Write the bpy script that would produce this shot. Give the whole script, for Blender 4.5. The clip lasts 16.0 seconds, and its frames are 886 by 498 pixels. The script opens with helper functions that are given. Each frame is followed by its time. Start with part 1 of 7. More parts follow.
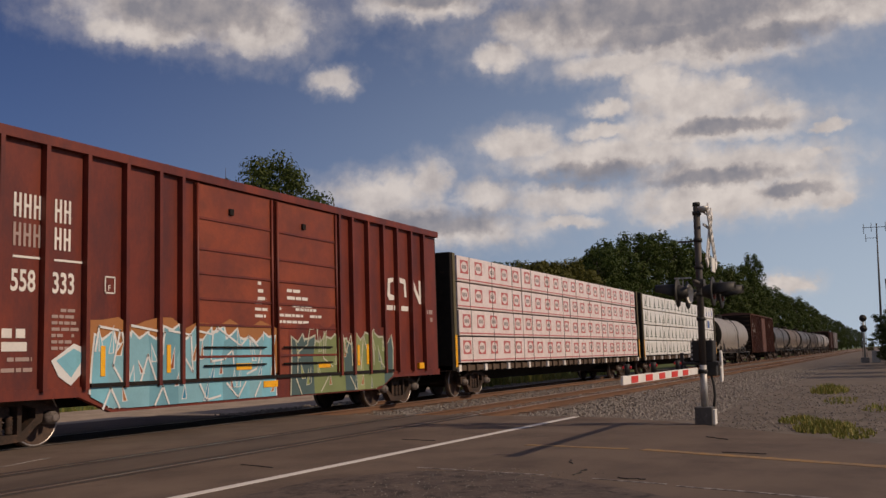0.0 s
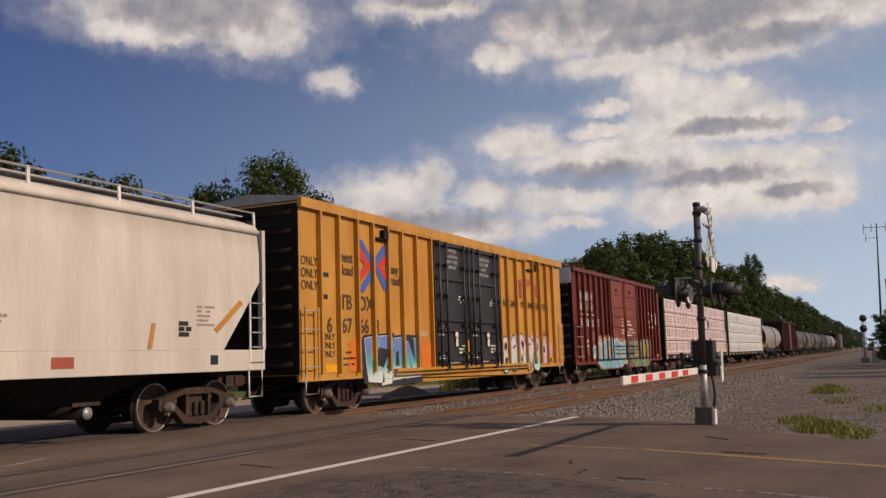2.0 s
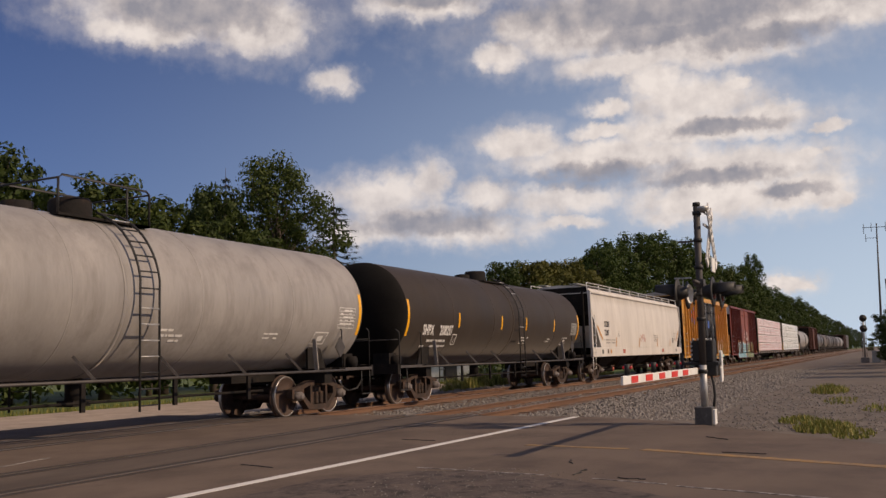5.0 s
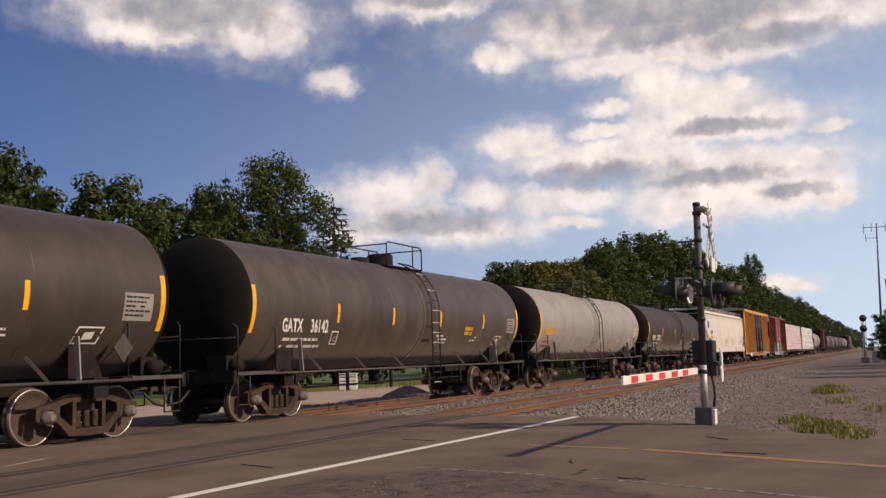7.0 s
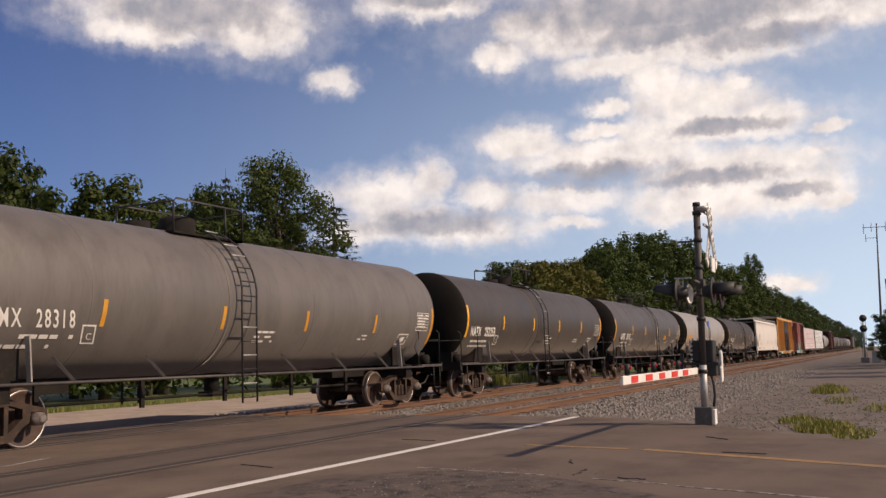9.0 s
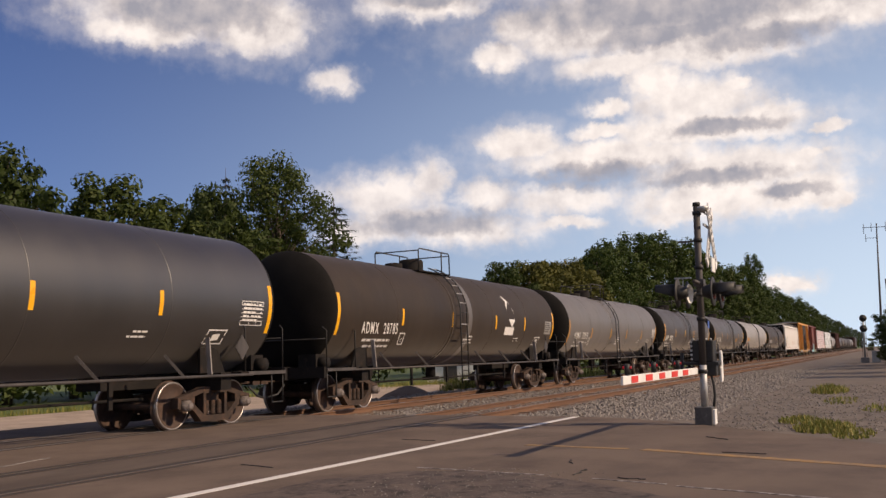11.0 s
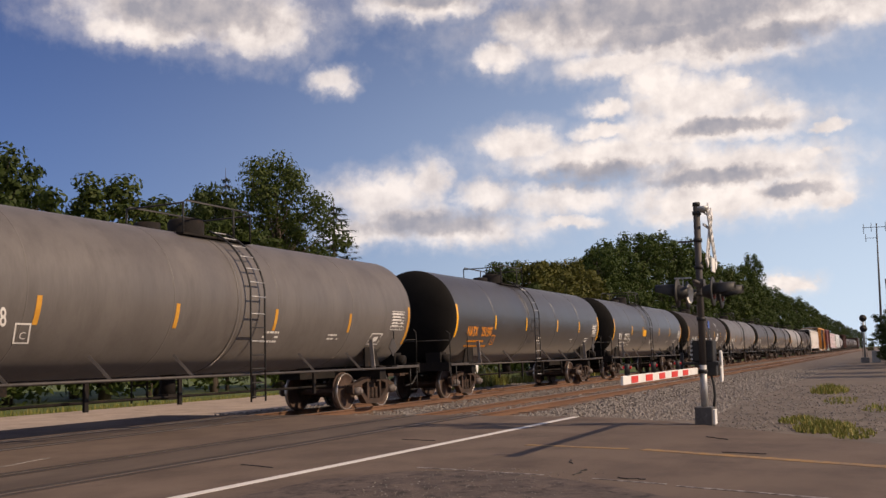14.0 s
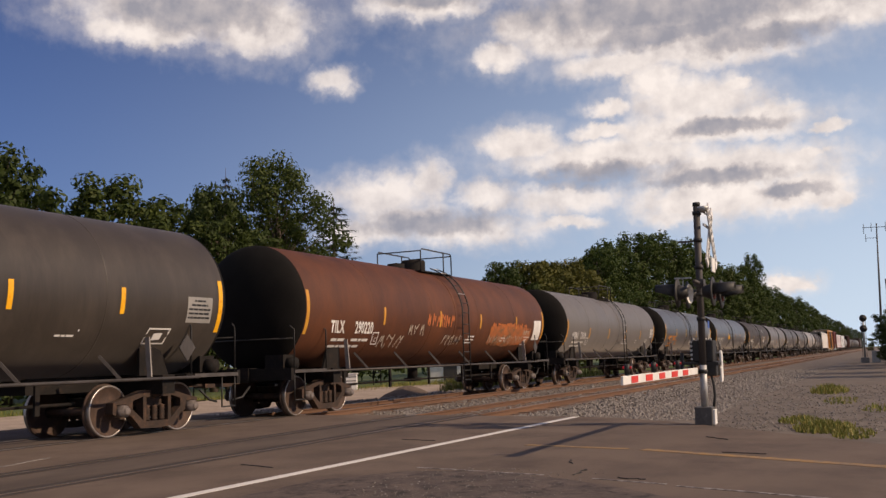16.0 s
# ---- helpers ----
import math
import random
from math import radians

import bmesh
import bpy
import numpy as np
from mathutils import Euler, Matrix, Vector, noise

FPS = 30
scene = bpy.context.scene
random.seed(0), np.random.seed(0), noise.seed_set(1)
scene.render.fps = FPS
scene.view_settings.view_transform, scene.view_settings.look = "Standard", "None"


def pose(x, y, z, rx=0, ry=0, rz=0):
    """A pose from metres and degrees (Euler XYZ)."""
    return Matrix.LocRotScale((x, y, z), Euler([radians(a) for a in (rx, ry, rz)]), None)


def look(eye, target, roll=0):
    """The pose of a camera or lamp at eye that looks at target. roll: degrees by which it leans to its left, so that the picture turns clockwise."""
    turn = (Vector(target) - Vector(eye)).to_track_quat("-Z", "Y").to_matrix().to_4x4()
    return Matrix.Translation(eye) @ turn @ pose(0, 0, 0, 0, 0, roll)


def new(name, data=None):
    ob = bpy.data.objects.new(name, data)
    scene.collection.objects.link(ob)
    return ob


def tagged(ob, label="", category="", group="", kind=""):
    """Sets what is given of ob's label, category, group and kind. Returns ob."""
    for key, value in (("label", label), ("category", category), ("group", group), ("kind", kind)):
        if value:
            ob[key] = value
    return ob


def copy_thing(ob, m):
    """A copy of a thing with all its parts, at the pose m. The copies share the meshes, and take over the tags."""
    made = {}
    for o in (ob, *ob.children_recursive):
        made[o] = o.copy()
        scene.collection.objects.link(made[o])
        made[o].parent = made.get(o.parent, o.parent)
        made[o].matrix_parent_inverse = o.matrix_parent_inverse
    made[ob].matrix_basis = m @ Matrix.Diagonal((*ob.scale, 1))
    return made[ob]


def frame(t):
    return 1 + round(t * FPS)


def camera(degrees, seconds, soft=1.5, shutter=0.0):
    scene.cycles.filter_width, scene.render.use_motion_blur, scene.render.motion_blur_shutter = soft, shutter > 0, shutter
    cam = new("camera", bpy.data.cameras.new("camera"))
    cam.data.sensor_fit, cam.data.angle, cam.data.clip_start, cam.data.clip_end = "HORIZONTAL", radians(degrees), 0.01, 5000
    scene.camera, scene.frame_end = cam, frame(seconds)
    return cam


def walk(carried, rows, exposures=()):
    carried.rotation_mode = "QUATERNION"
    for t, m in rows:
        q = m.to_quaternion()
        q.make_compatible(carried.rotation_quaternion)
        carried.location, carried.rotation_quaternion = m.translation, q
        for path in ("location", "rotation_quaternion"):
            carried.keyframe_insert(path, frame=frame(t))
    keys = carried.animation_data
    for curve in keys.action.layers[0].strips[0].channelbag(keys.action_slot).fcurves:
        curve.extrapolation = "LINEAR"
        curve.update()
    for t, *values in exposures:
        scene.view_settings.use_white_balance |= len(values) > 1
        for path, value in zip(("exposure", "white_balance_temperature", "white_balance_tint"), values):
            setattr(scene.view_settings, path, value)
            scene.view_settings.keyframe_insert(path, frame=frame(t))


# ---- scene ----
# World: x runs along the rails in the direction of travel, y away from the camera across them, z up from the railhead.
cam = camera(50.57, 16.0, soft=1.45)
EYE = Vector((0.0, 0.0, 1.17))
AIM = Vector((math.cos(radians(25.09)) * math.cos(radians(6.735)), math.sin(radians(25.09)) * math.cos(radians(6.735)), math.sin(radians(6.735))))
STAND = look(EYE, EYE + AIM, -1.85)
walk(cam, [(0.0, STAND), (16.0, STAND)], [(0.0, -0.62, 6700, 13), (0.5, -0.42, 6700, 13), (1.0, -0.46, 6700, 13), (1.5, -0.36, 6700, 13), (2.5, -0.40, 6700, 13), (3.0, -0.58, 6700, 13), (3.5, -0.62, 6700, 13), (4.0, -0.52, 6700, 13), (6.5, -0.04, 6700, 13), (9.0, 0.05, 6700, 13), (12.5, 0.08, 6700, 13), (16.0, -0.05, 6700, 13)])

# ---- light ----
SUN = Vector((0.2, -1.57, 1.0)).normalized()
sun = new("sun", bpy.data.lights.new("sun", "SUN"))
sun.data.energy, sun.data.angle, sun.data.color = 4.1, radians(0.5), (1.0, 0.78, 0.56)
sun.matrix_world = look((0, 0, 60), Vector((0, 0, 60)) - SUN)


def sky_world():
    """Nishita sky with a broken field of cumulus, laid out in degrees of azimuth (from +x towards +y) and elevation."""
    world = bpy.data.worlds.new("sky")
    scene.world = world
    world.use_nodes = True
    nt = world.node_tree
    nt.nodes.clear()
    N, L = nt.nodes.new, nt.links.new

    def math_node(op, a, b=None, c=None, clamp=False):
        n = N("ShaderNodeMath")
        n.operation, n.use_clamp = op, clamp
        for i, v in enumerate((a, b, c)):
            if v is None:
                continue
            if isinstance(v, (int, float)):
                n.inputs[i].default_value = v
            else:
                L(v, n.inputs[i])
        return n.outputs[0]

    coord = N("ShaderNodeTexCoord").outputs["Generated"]
    sep = N("ShaderNodeSeparateXYZ")
    L(coord, sep.inputs[0])
    az = math_node("MULTIPLY", math_node("ARCTAN2", sep.outputs[1], sep.outputs[0]), 57.2958)
    el = math_node("MULTIPLY", math_node("ARCSINE", sep.outputs[2]), 57.2958)
    flat = N("ShaderNodeCombineXYZ")
    L(az, flat.inputs[0]), L(el, flat.inputs[1])
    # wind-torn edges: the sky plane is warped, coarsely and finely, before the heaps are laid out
    place = flat.outputs[0]
    for scale, detail, reach in ((0.5, 3, (2.0, 1.1, 0)), (1.9, 6, (1.0, 0.75, 0))):
        warp = N("ShaderNodeTexNoise")
        warp.inputs["Scale"].default_value, warp.inputs["Detail"].default_value, warp.inputs["Roughness"].default_value = scale, detail, 0.55
        L(flat.outputs[0], warp.inputs["Vector"])
        centred = N("ShaderNodeVectorMath")
        centred.operation = "SUBTRACT"
        L(warp.outputs["Color"], centred.inputs[0])
        centred.inputs[1].default_value = (0.5, 0.5, 0.5)
        shift = N("ShaderNodeVectorMath")
        shift.operation = "MULTIPLY_ADD"
        L(centred.outputs[0], shift.inputs[0])
        shift.inputs[1].default_value = reach
        L(place, shift.inputs[2])
        place = shift.outputs[0]
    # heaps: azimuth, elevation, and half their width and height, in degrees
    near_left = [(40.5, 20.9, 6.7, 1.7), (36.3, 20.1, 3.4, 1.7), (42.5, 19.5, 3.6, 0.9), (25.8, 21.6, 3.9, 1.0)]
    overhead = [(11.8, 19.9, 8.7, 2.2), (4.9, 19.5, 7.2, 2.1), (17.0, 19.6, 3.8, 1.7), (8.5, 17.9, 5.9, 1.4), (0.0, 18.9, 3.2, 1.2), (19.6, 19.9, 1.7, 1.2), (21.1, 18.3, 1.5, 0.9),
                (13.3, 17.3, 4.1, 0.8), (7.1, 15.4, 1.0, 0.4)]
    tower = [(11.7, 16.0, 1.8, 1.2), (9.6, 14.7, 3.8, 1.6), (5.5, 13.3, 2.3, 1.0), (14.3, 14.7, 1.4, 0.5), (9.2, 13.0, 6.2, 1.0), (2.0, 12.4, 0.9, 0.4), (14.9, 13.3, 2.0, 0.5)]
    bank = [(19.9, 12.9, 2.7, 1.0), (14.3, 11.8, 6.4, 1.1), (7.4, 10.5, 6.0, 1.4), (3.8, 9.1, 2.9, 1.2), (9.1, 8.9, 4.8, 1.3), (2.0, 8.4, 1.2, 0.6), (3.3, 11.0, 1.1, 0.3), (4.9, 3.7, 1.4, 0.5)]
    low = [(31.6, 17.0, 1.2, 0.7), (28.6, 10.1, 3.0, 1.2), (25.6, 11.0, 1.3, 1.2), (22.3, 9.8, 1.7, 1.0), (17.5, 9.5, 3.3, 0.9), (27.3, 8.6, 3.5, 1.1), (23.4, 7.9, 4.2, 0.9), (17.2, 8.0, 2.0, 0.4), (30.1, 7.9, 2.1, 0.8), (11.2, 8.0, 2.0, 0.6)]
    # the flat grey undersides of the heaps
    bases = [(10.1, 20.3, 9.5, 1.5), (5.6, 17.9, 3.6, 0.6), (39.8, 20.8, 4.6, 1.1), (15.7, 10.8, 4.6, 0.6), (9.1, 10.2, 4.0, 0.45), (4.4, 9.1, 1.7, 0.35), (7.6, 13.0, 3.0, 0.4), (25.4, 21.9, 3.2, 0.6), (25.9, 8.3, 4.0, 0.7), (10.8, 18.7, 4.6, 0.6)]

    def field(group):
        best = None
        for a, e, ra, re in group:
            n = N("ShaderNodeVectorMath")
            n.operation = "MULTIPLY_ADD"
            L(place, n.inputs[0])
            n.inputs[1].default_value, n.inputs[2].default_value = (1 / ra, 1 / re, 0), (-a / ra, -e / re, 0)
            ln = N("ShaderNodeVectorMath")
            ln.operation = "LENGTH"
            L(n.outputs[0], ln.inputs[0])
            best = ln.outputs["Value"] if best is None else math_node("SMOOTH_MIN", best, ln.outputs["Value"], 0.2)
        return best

    def ease(value, edge0, edge1, top=1.0):
        n = N("ShaderNodeMapRange")
        n.interpolation_type = "SMOOTHSTEP"
        for k, v in zip(("From Min", "From Max", "To Min", "To Max"), (edge0, edge1, 0.0, top)):
            n.inputs[k].default_value = v
        L(value, n.inputs["Value"])
        return n.outputs[0]

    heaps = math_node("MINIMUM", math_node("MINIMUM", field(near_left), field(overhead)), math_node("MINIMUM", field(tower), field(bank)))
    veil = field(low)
    rest = N("ShaderNodeTexNoise")
    rest.inputs["Scale"].default_value, rest.inputs["Detail"].default_value = 2.2, 8
    L(coord, rest.inputs["Vector"])
    # the same broken cover carries on all round, away from the part laid out above
    away = math_node("MULTIPLY", math_node("SUBTRACT", math_node("ABSOLUTE", math_node("SUBTRACT", az, 20.0)), 50.0), 0.1, clamp=True)
    round_about = math_node("SUBTRACT", 2.2, math_node("MULTIPLY", math_node("MULTIPLY", rest.outputs[0], 1.9), away))
    curl = N("ShaderNodeTexNoise")
    curl.inputs["Scale"].default_value, curl.inputs["Detail"].default_value, curl.inputs["Roughness"].default_value = 0.8, 6, 0.55
    L(flat.outputs[0], curl.inputs["Vector"])
    ragged = math_node("MULTIPLY", math_node("SUBTRACT", curl.outputs[0], 0.5), 0.9)
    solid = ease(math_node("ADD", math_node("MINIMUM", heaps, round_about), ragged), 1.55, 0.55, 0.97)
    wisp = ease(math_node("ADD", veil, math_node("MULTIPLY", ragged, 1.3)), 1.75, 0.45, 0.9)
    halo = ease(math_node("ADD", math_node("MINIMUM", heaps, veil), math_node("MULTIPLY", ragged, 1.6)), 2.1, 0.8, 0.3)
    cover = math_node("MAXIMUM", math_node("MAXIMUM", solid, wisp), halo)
    # undersides are grey, rims and tops bright
    puff = N("ShaderNodeTexNoise")
    puff.inputs["Scale"].default_value, puff.inputs["Detail"].default_value, puff.inputs["Roughness"].default_value = 0.6, 5, 0.52
    L(flat.outputs[0], puff.inputs["Vector"])
    lump = math_node("ADD", math_node("MULTIPLY", math_node("SUBTRACT", puff.outputs[0], 0.5), 0.9), math_node("MULTIPLY", ragged, 0.35))
    grey = ease(math_node("ADD", field(bases), math_node("MULTIPLY", lump, 0.8)), 1.7, 0.45)
    deep = math_node("ADD", math_node("SUBTRACT", 0.84, math_node("MULTIPLY", grey, 0.72)), math_node("MULTIPLY", lump, 1.25))
    ramp = N("ShaderNodeValToRGB")
    ramp.color_ramp.elements[0].position, ramp.color_ramp.elements[0].color = 0.0, (0.44, 0.44, 0.5, 1)
    ramp.color_ramp.elements[1].position, ramp.color_ramp.elements[1].color = 1.0, (1.28, 1.18, 1.1, 1)
    ramp.color_ramp.elements.new(0.45).color = (0.76, 0.7, 0.69, 1)
    L(deep, ramp.inputs[0])
    sky = N("ShaderNodeTexSky")
    sky.sky_type, sky.sun_disc = "NISHITA", False
    sky.sun_elevation, sky.sun_rotation = radians(32.3), radians(172.7)
    sky.air_density, sky.dust_density, sky.ozone_density = 1.0, 0.5, 4.0
    tint = N("ShaderNodeVectorMath")
    tint.operation = "MULTIPLY"
    tint.inputs[1].default_value = SKY_TINT
    L(sky.outputs[0], tint.inputs[0])
    # pale summer haze low down, stronger towards the down-line end
    lowness = math_node("SUBTRACT", 1.0, math_node("DIVIDE", el, 27.0), clamp=True)
    toward = math_node("ADD", 0.5, math_node("MULTIPLY", math_node("COSINE", math_node("MULTIPLY", math_node("ADD", az, 8.0), 0.03)), 0.5))
    haze = math_node("MULTIPLY", math_node("MULTIPLY", math_node("POWER", lowness, 0.85), math_node("POWER", toward, 2.4)), 0.95, clamp=True)
    base = N("ShaderNodeMix")
    base.data_type = "RGBA"
    base.inputs["B"].default_value = HAZE
    L(haze, base.inputs["Factor"]), L(tint.outputs[0], base.inputs["A"])
    gain = N("ShaderNodeVectorMath")
    gain.operation = "SCALE"
    gain.inputs["Scale"].default_value = CLOUD
    L(ramp.outputs[0], gain.inputs[0])
    mix = N("ShaderNodeMix")
    mix.data_type = "RGBA"
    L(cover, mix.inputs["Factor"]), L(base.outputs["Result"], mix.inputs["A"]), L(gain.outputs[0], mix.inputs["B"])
    bg = N("ShaderNodeBackground")
    bg.inputs["Strength"].default_value = SKY
    L(mix.outputs["Result"], bg.inputs["Color"])
    L(bg.outputs[0], N("ShaderNodeOutputWorld").inputs[0])


SKY, CLOUD = 0.054, 14.6
SKY_TINT, HAZE = (0.63, 0.78, 1.25), (12.4, 15.2, 18.2, 1)
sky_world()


# ---- materials ----
def surface(name, a, b, rough=0.7, metal=0.0, scale=2.0, fine=40.0, bump=0.15, stretch=(1, 1, 1), third=None, third_at=0.62, spread=0.12, each=0.0, spec=0.5, coat=0.0, dust=0.0):
    """Paint, stone, earth: a and b mixed by large noise, a fine grain with relief, and a third colour in patches (rust, dirt, moss)."""
    m = bpy.data.materials.new(name)
    m.use_nodes = True
    nt = m.node_tree
    N, L = nt.nodes.new, nt.links.new
    p = nt.nodes["Principled BSDF"]
    p.inputs["Roughness"].default_value, p.inputs["Metallic"].default_value = rough, metal
    p.inputs["Specular IOR Level"].default_value = spec
    p.inputs["Coat Weight"].default_value, p.inputs["Coat Roughness"].default_value = coat, 0.38
    p.inputs["Sheen Weight"].default_value, p.inputs["Sheen Roughness"].default_value, p.inputs["Sheen Tint"].default_value = dust, 0.4, (0.9, 0.82, 0.75, 1)
    tc = N("ShaderNodeTexCoord")
    mp = N("ShaderNodeMapping")
    mp.inputs["Scale"].default_value = stretch
    L(tc.outputs["Object"], mp.inputs[0])
    big, small = N("ShaderNodeTexNoise"), N("ShaderNodeTexNoise")
    big.inputs["Scale"].default_value, big.inputs["Detail"].default_value = scale, 5
    small.inputs["Scale"].default_value, small.inputs["Detail"].default_value = fine, 4
    L(mp.outputs[0], big.inputs["Vector"]), L(mp.outputs[0], small.inputs["Vector"])
    add = N("ShaderNodeMath")
    add.operation = "MULTIPLY_ADD"
    L(small.outputs[0], add.inputs[0])
    add.inputs[1].default_value = 0.45
    L(big.outputs[0], add.inputs[2])
    mr = N("ShaderNodeMapRange")
    mr.inputs["From Min"].default_value, mr.inputs["From Max"].default_value = 0.5, 0.95
    L(add.outputs[0], mr.inputs["Value"])
    mix = N("ShaderNodeMix")
    mix.data_type = "RGBA"
    mix.inputs["A"].default_value, mix.inputs["B"].default_value = (*a, 1), (*b, 1)
    L(mr.outputs[0], mix.inputs["Factor"])
    col = mix.outputs["Result"]
    if third:
        pn = N("ShaderNodeTexNoise")
        pn.inputs["Scale"].default_value, pn.inputs["Detail"].default_value, pn.inputs["Roughness"].default_value = scale * 1.7, 8, 0.68
        L(mp.outputs[0], pn.inputs["Vector"])
        r3 = N("ShaderNodeMapRange")
        r3.inputs["From Min"].default_value, r3.inputs["From Max"].default_value = third_at - spread, third_at + spread
        L(pn.outputs[0], r3.inputs["Value"])
        m3 = N("ShaderNodeMix")
        m3.data_type = "RGBA"
        m3.inputs["B"].default_value = (*third, 1)
        L(r3.outputs[0], m3.inputs["Factor"]), L(col, m3.inputs["A"])
        col = m3.outputs["Result"]
    if each:
        oi = N("ShaderNodeObjectInfo")
        hs = N("ShaderNodeHueSaturation")
        vr = N("ShaderNodeMapRange")
        vr.inputs["To Min"].default_value, vr.inputs["To Max"].default_value = 1 - each, 1 + each
        L(oi.outputs["Random"], vr.inputs["Value"]), L(vr.outputs[0], hs.inputs["Value"]), L(col, hs.inputs["Color"])
        col = hs.outputs[0]
    L(col, p.inputs["Base Color"])
    if bump:
        bp = N("ShaderNodeBump")
        bp.inputs["Strength"].default_value, bp.inputs["Distance"].default_value = bump, 0.02
        L(add.outputs[0], bp.inputs["Height"]), L(bp.outputs[0], p.inputs["Normal"])
    rr = N("ShaderNodeMapRange")
    rr.inputs["To Min"].default_value, rr.inputs["To Max"].default_value = max(0.05, rough - 0.12), min(1, rough + 0.12)
    L(big.outputs[0], rr.inputs["Value"]), L(rr.outputs[0], p.inputs["Roughness"])
    return m


def leafy(name, a, b, c):
    """Foliage: each clump of leaves takes its own green; a little light comes through."""
    m = bpy.data.materials.new(name)
    m.use_nodes = True
    nt = m.node_tree
    N, L = nt.nodes.new, nt.links.new
    p = nt.nodes["Principled BSDF"]
    p.inputs["Roughness"].default_value = 0.65
    p.inputs["Specular IOR Level"].default_value = 0.25
    g = N("ShaderNodeNewGeometry")
    ramp = N("ShaderNodeValToRGB")
    ramp.color_ramp.elements[0].color, ramp.color_ramp.elements[1].color = (*a, 1), (*c, 1)
    ramp.color_ramp.elements.new(0.6).color = (*b, 1)
    L(g.outputs["Random Per Island"], ramp.inputs[0]), L(ramp.outputs[0], p.inputs["Base Color"])
    tr = N("ShaderNodeBsdfTranslucent")
    L(ramp.outputs[0], tr.inputs[0])
    mx = N("ShaderNodeMixShader")
    mx.inputs[0].default_value = 0.25
    L(p.outputs[0], mx.inputs[1]), L(tr.outputs[0], mx.inputs[2]), L(mx.outputs[0], nt.nodes["Material Output"].inputs[0])
    return m


STREAK = (1, 1, 0.12)
BAND = (0.05, 1, 1)
asphalt = surface("asphalt", (0.126, 0.095, 0.074), (0.176, 0.134, 0.106), 0.9, scale=0.5, fine=55, bump=0.5, third=(0.08, 0.06, 0.05), third_at=0.6, spread=0.16, spec=0.25)
tar = surface("tar", (0.02, 0.018, 0.017), (0.04, 0.036, 0.033), 0.8, scale=4, fine=60)
road_white = surface("road_white", (0.62, 0.6, 0.57), (0.72, 0.7, 0.67), 0.75, scale=6, fine=70, third=(0.2, 0.18, 0.16), third_at=0.66, spread=0.08)
road_worn = surface("road_worn_white", (0.33, 0.3, 0.28), (0.42, 0.4, 0.37), 0.75, scale=5, fine=70, third=(0.1, 0.085, 0.075), third_at=0.48, spread=0.08)
road_yellow = surface("road_yellow", (0.33, 0.19, 0.06), (0.42, 0.25, 0.075), 0.8, scale=3, fine=60, third=(0.15, 0.115, 0.09), third_at=0.52, spread=0.14)
gravel = surface("gravel", (0.092, 0.074, 0.059), (0.195, 0.16, 0.128), 0.95, scale=1.1, fine=24, bump=1.0, third=(0.12, 0.1, 0.085), third_at=0.62, spread=0.1)
stone_grey = surface("ballast_stone", (0.16, 0.145, 0.13), (0.34, 0.31, 0.28), 0.9, scale=9, fine=60, bump=0.4, third=(0.13, 0.105, 0.085), third_at=0.56)
rust_bed = surface("rust_stained_ballast", (0.11, 0.06, 0.034), (0.2, 0.115, 0.066), 0.95, scale=2.5, fine=26, bump=1.0, stretch=(0.3, 1, 1), third=(0.14, 0.12, 0.1), third_at=0.6)
dirt = surface("dirt", (0.33, 0.26, 0.21), (0.43, 0.34, 0.26), 0.95, scale=0.8, fine=20, bump=0.5, third=(0.22, 0.18, 0.13), third_at=0.6)
grass_ground = surface("grass_ground", (0.05, 0.085, 0.015), (0.1, 0.14, 0.03), 0.95, scale=0.5, fine=12, bump=0.8, third=(0.16, 0.14, 0.06), third_at=0.62)
rail_rust = surface("rail_rust", (0.1, 0.05, 0.027), (0.17, 0.09, 0.05), 0.8, scale=5, fine=50, stretch=BAND)
rail_top = surface("rail_top", (0.35, 0.3, 0.26), (0.45, 0.4, 0.36), 0.35, 0.9, scale=5, fine=50, stretch=BAND)
tie_wood = surface("tie_wood", (0.1, 0.06, 0.04), (0.18, 0.115, 0.075), 0.9, scale=3, fine=30, stretch=(1, 0.2, 1), each=0.3)
bark = surface("bark", (0.06, 0.045, 0.035), (0.11, 0.085, 0.065), 0.95, scale=6, fine=30, bump=0.8, stretch=(1, 1, 0.3))
leaf_a = leafy("leaf_dark", (0.028, 0.044, 0.009), (0.038, 0.058, 0.011), (0.058, 0.08, 0.016))
leaf_b = leafy("leaf_mid", (0.034, 0.052, 0.01), (0.05, 0.072, 0.013), (0.08, 0.1, 0.019))
leaf_w = leafy("leaf_woods", (0.033, 0.055, 0.01), (0.048, 0.074, 0.014), (0.075, 0.102, 0.019))
leaf_c = leafy("leaf_yellowing", (0.06, 0.068, 0.012), (0.085, 0.086, 0.016), (0.12, 0.112, 0.022))
needle = leafy("needle_green", (0.014, 0.025, 0.01), (0.024, 0.039, 0.014), (0.04, 0.055, 0.02))
blade_mat = leafy("grass_blade", (0.1, 0.13, 0.03), (0.2, 0.2, 0.045), (0.36, 0.3, 0.1))
steel = surface("galvanised", (0.36, 0.36, 0.36), (0.5, 0.5, 0.49), 0.5, 0.5, scale=6, fine=50)
mast_grey = surface("mast_grey", (0.05, 0.045, 0.042), (0.09, 0.08, 0.075), 0.6, 0.2, scale=5, fine=40, stretch=STREAK)
concrete = surface("concrete", (0.2, 0.185, 0.17), (0.3, 0.28, 0.26), 0.9, scale=4, fine=40, bump=0.3)
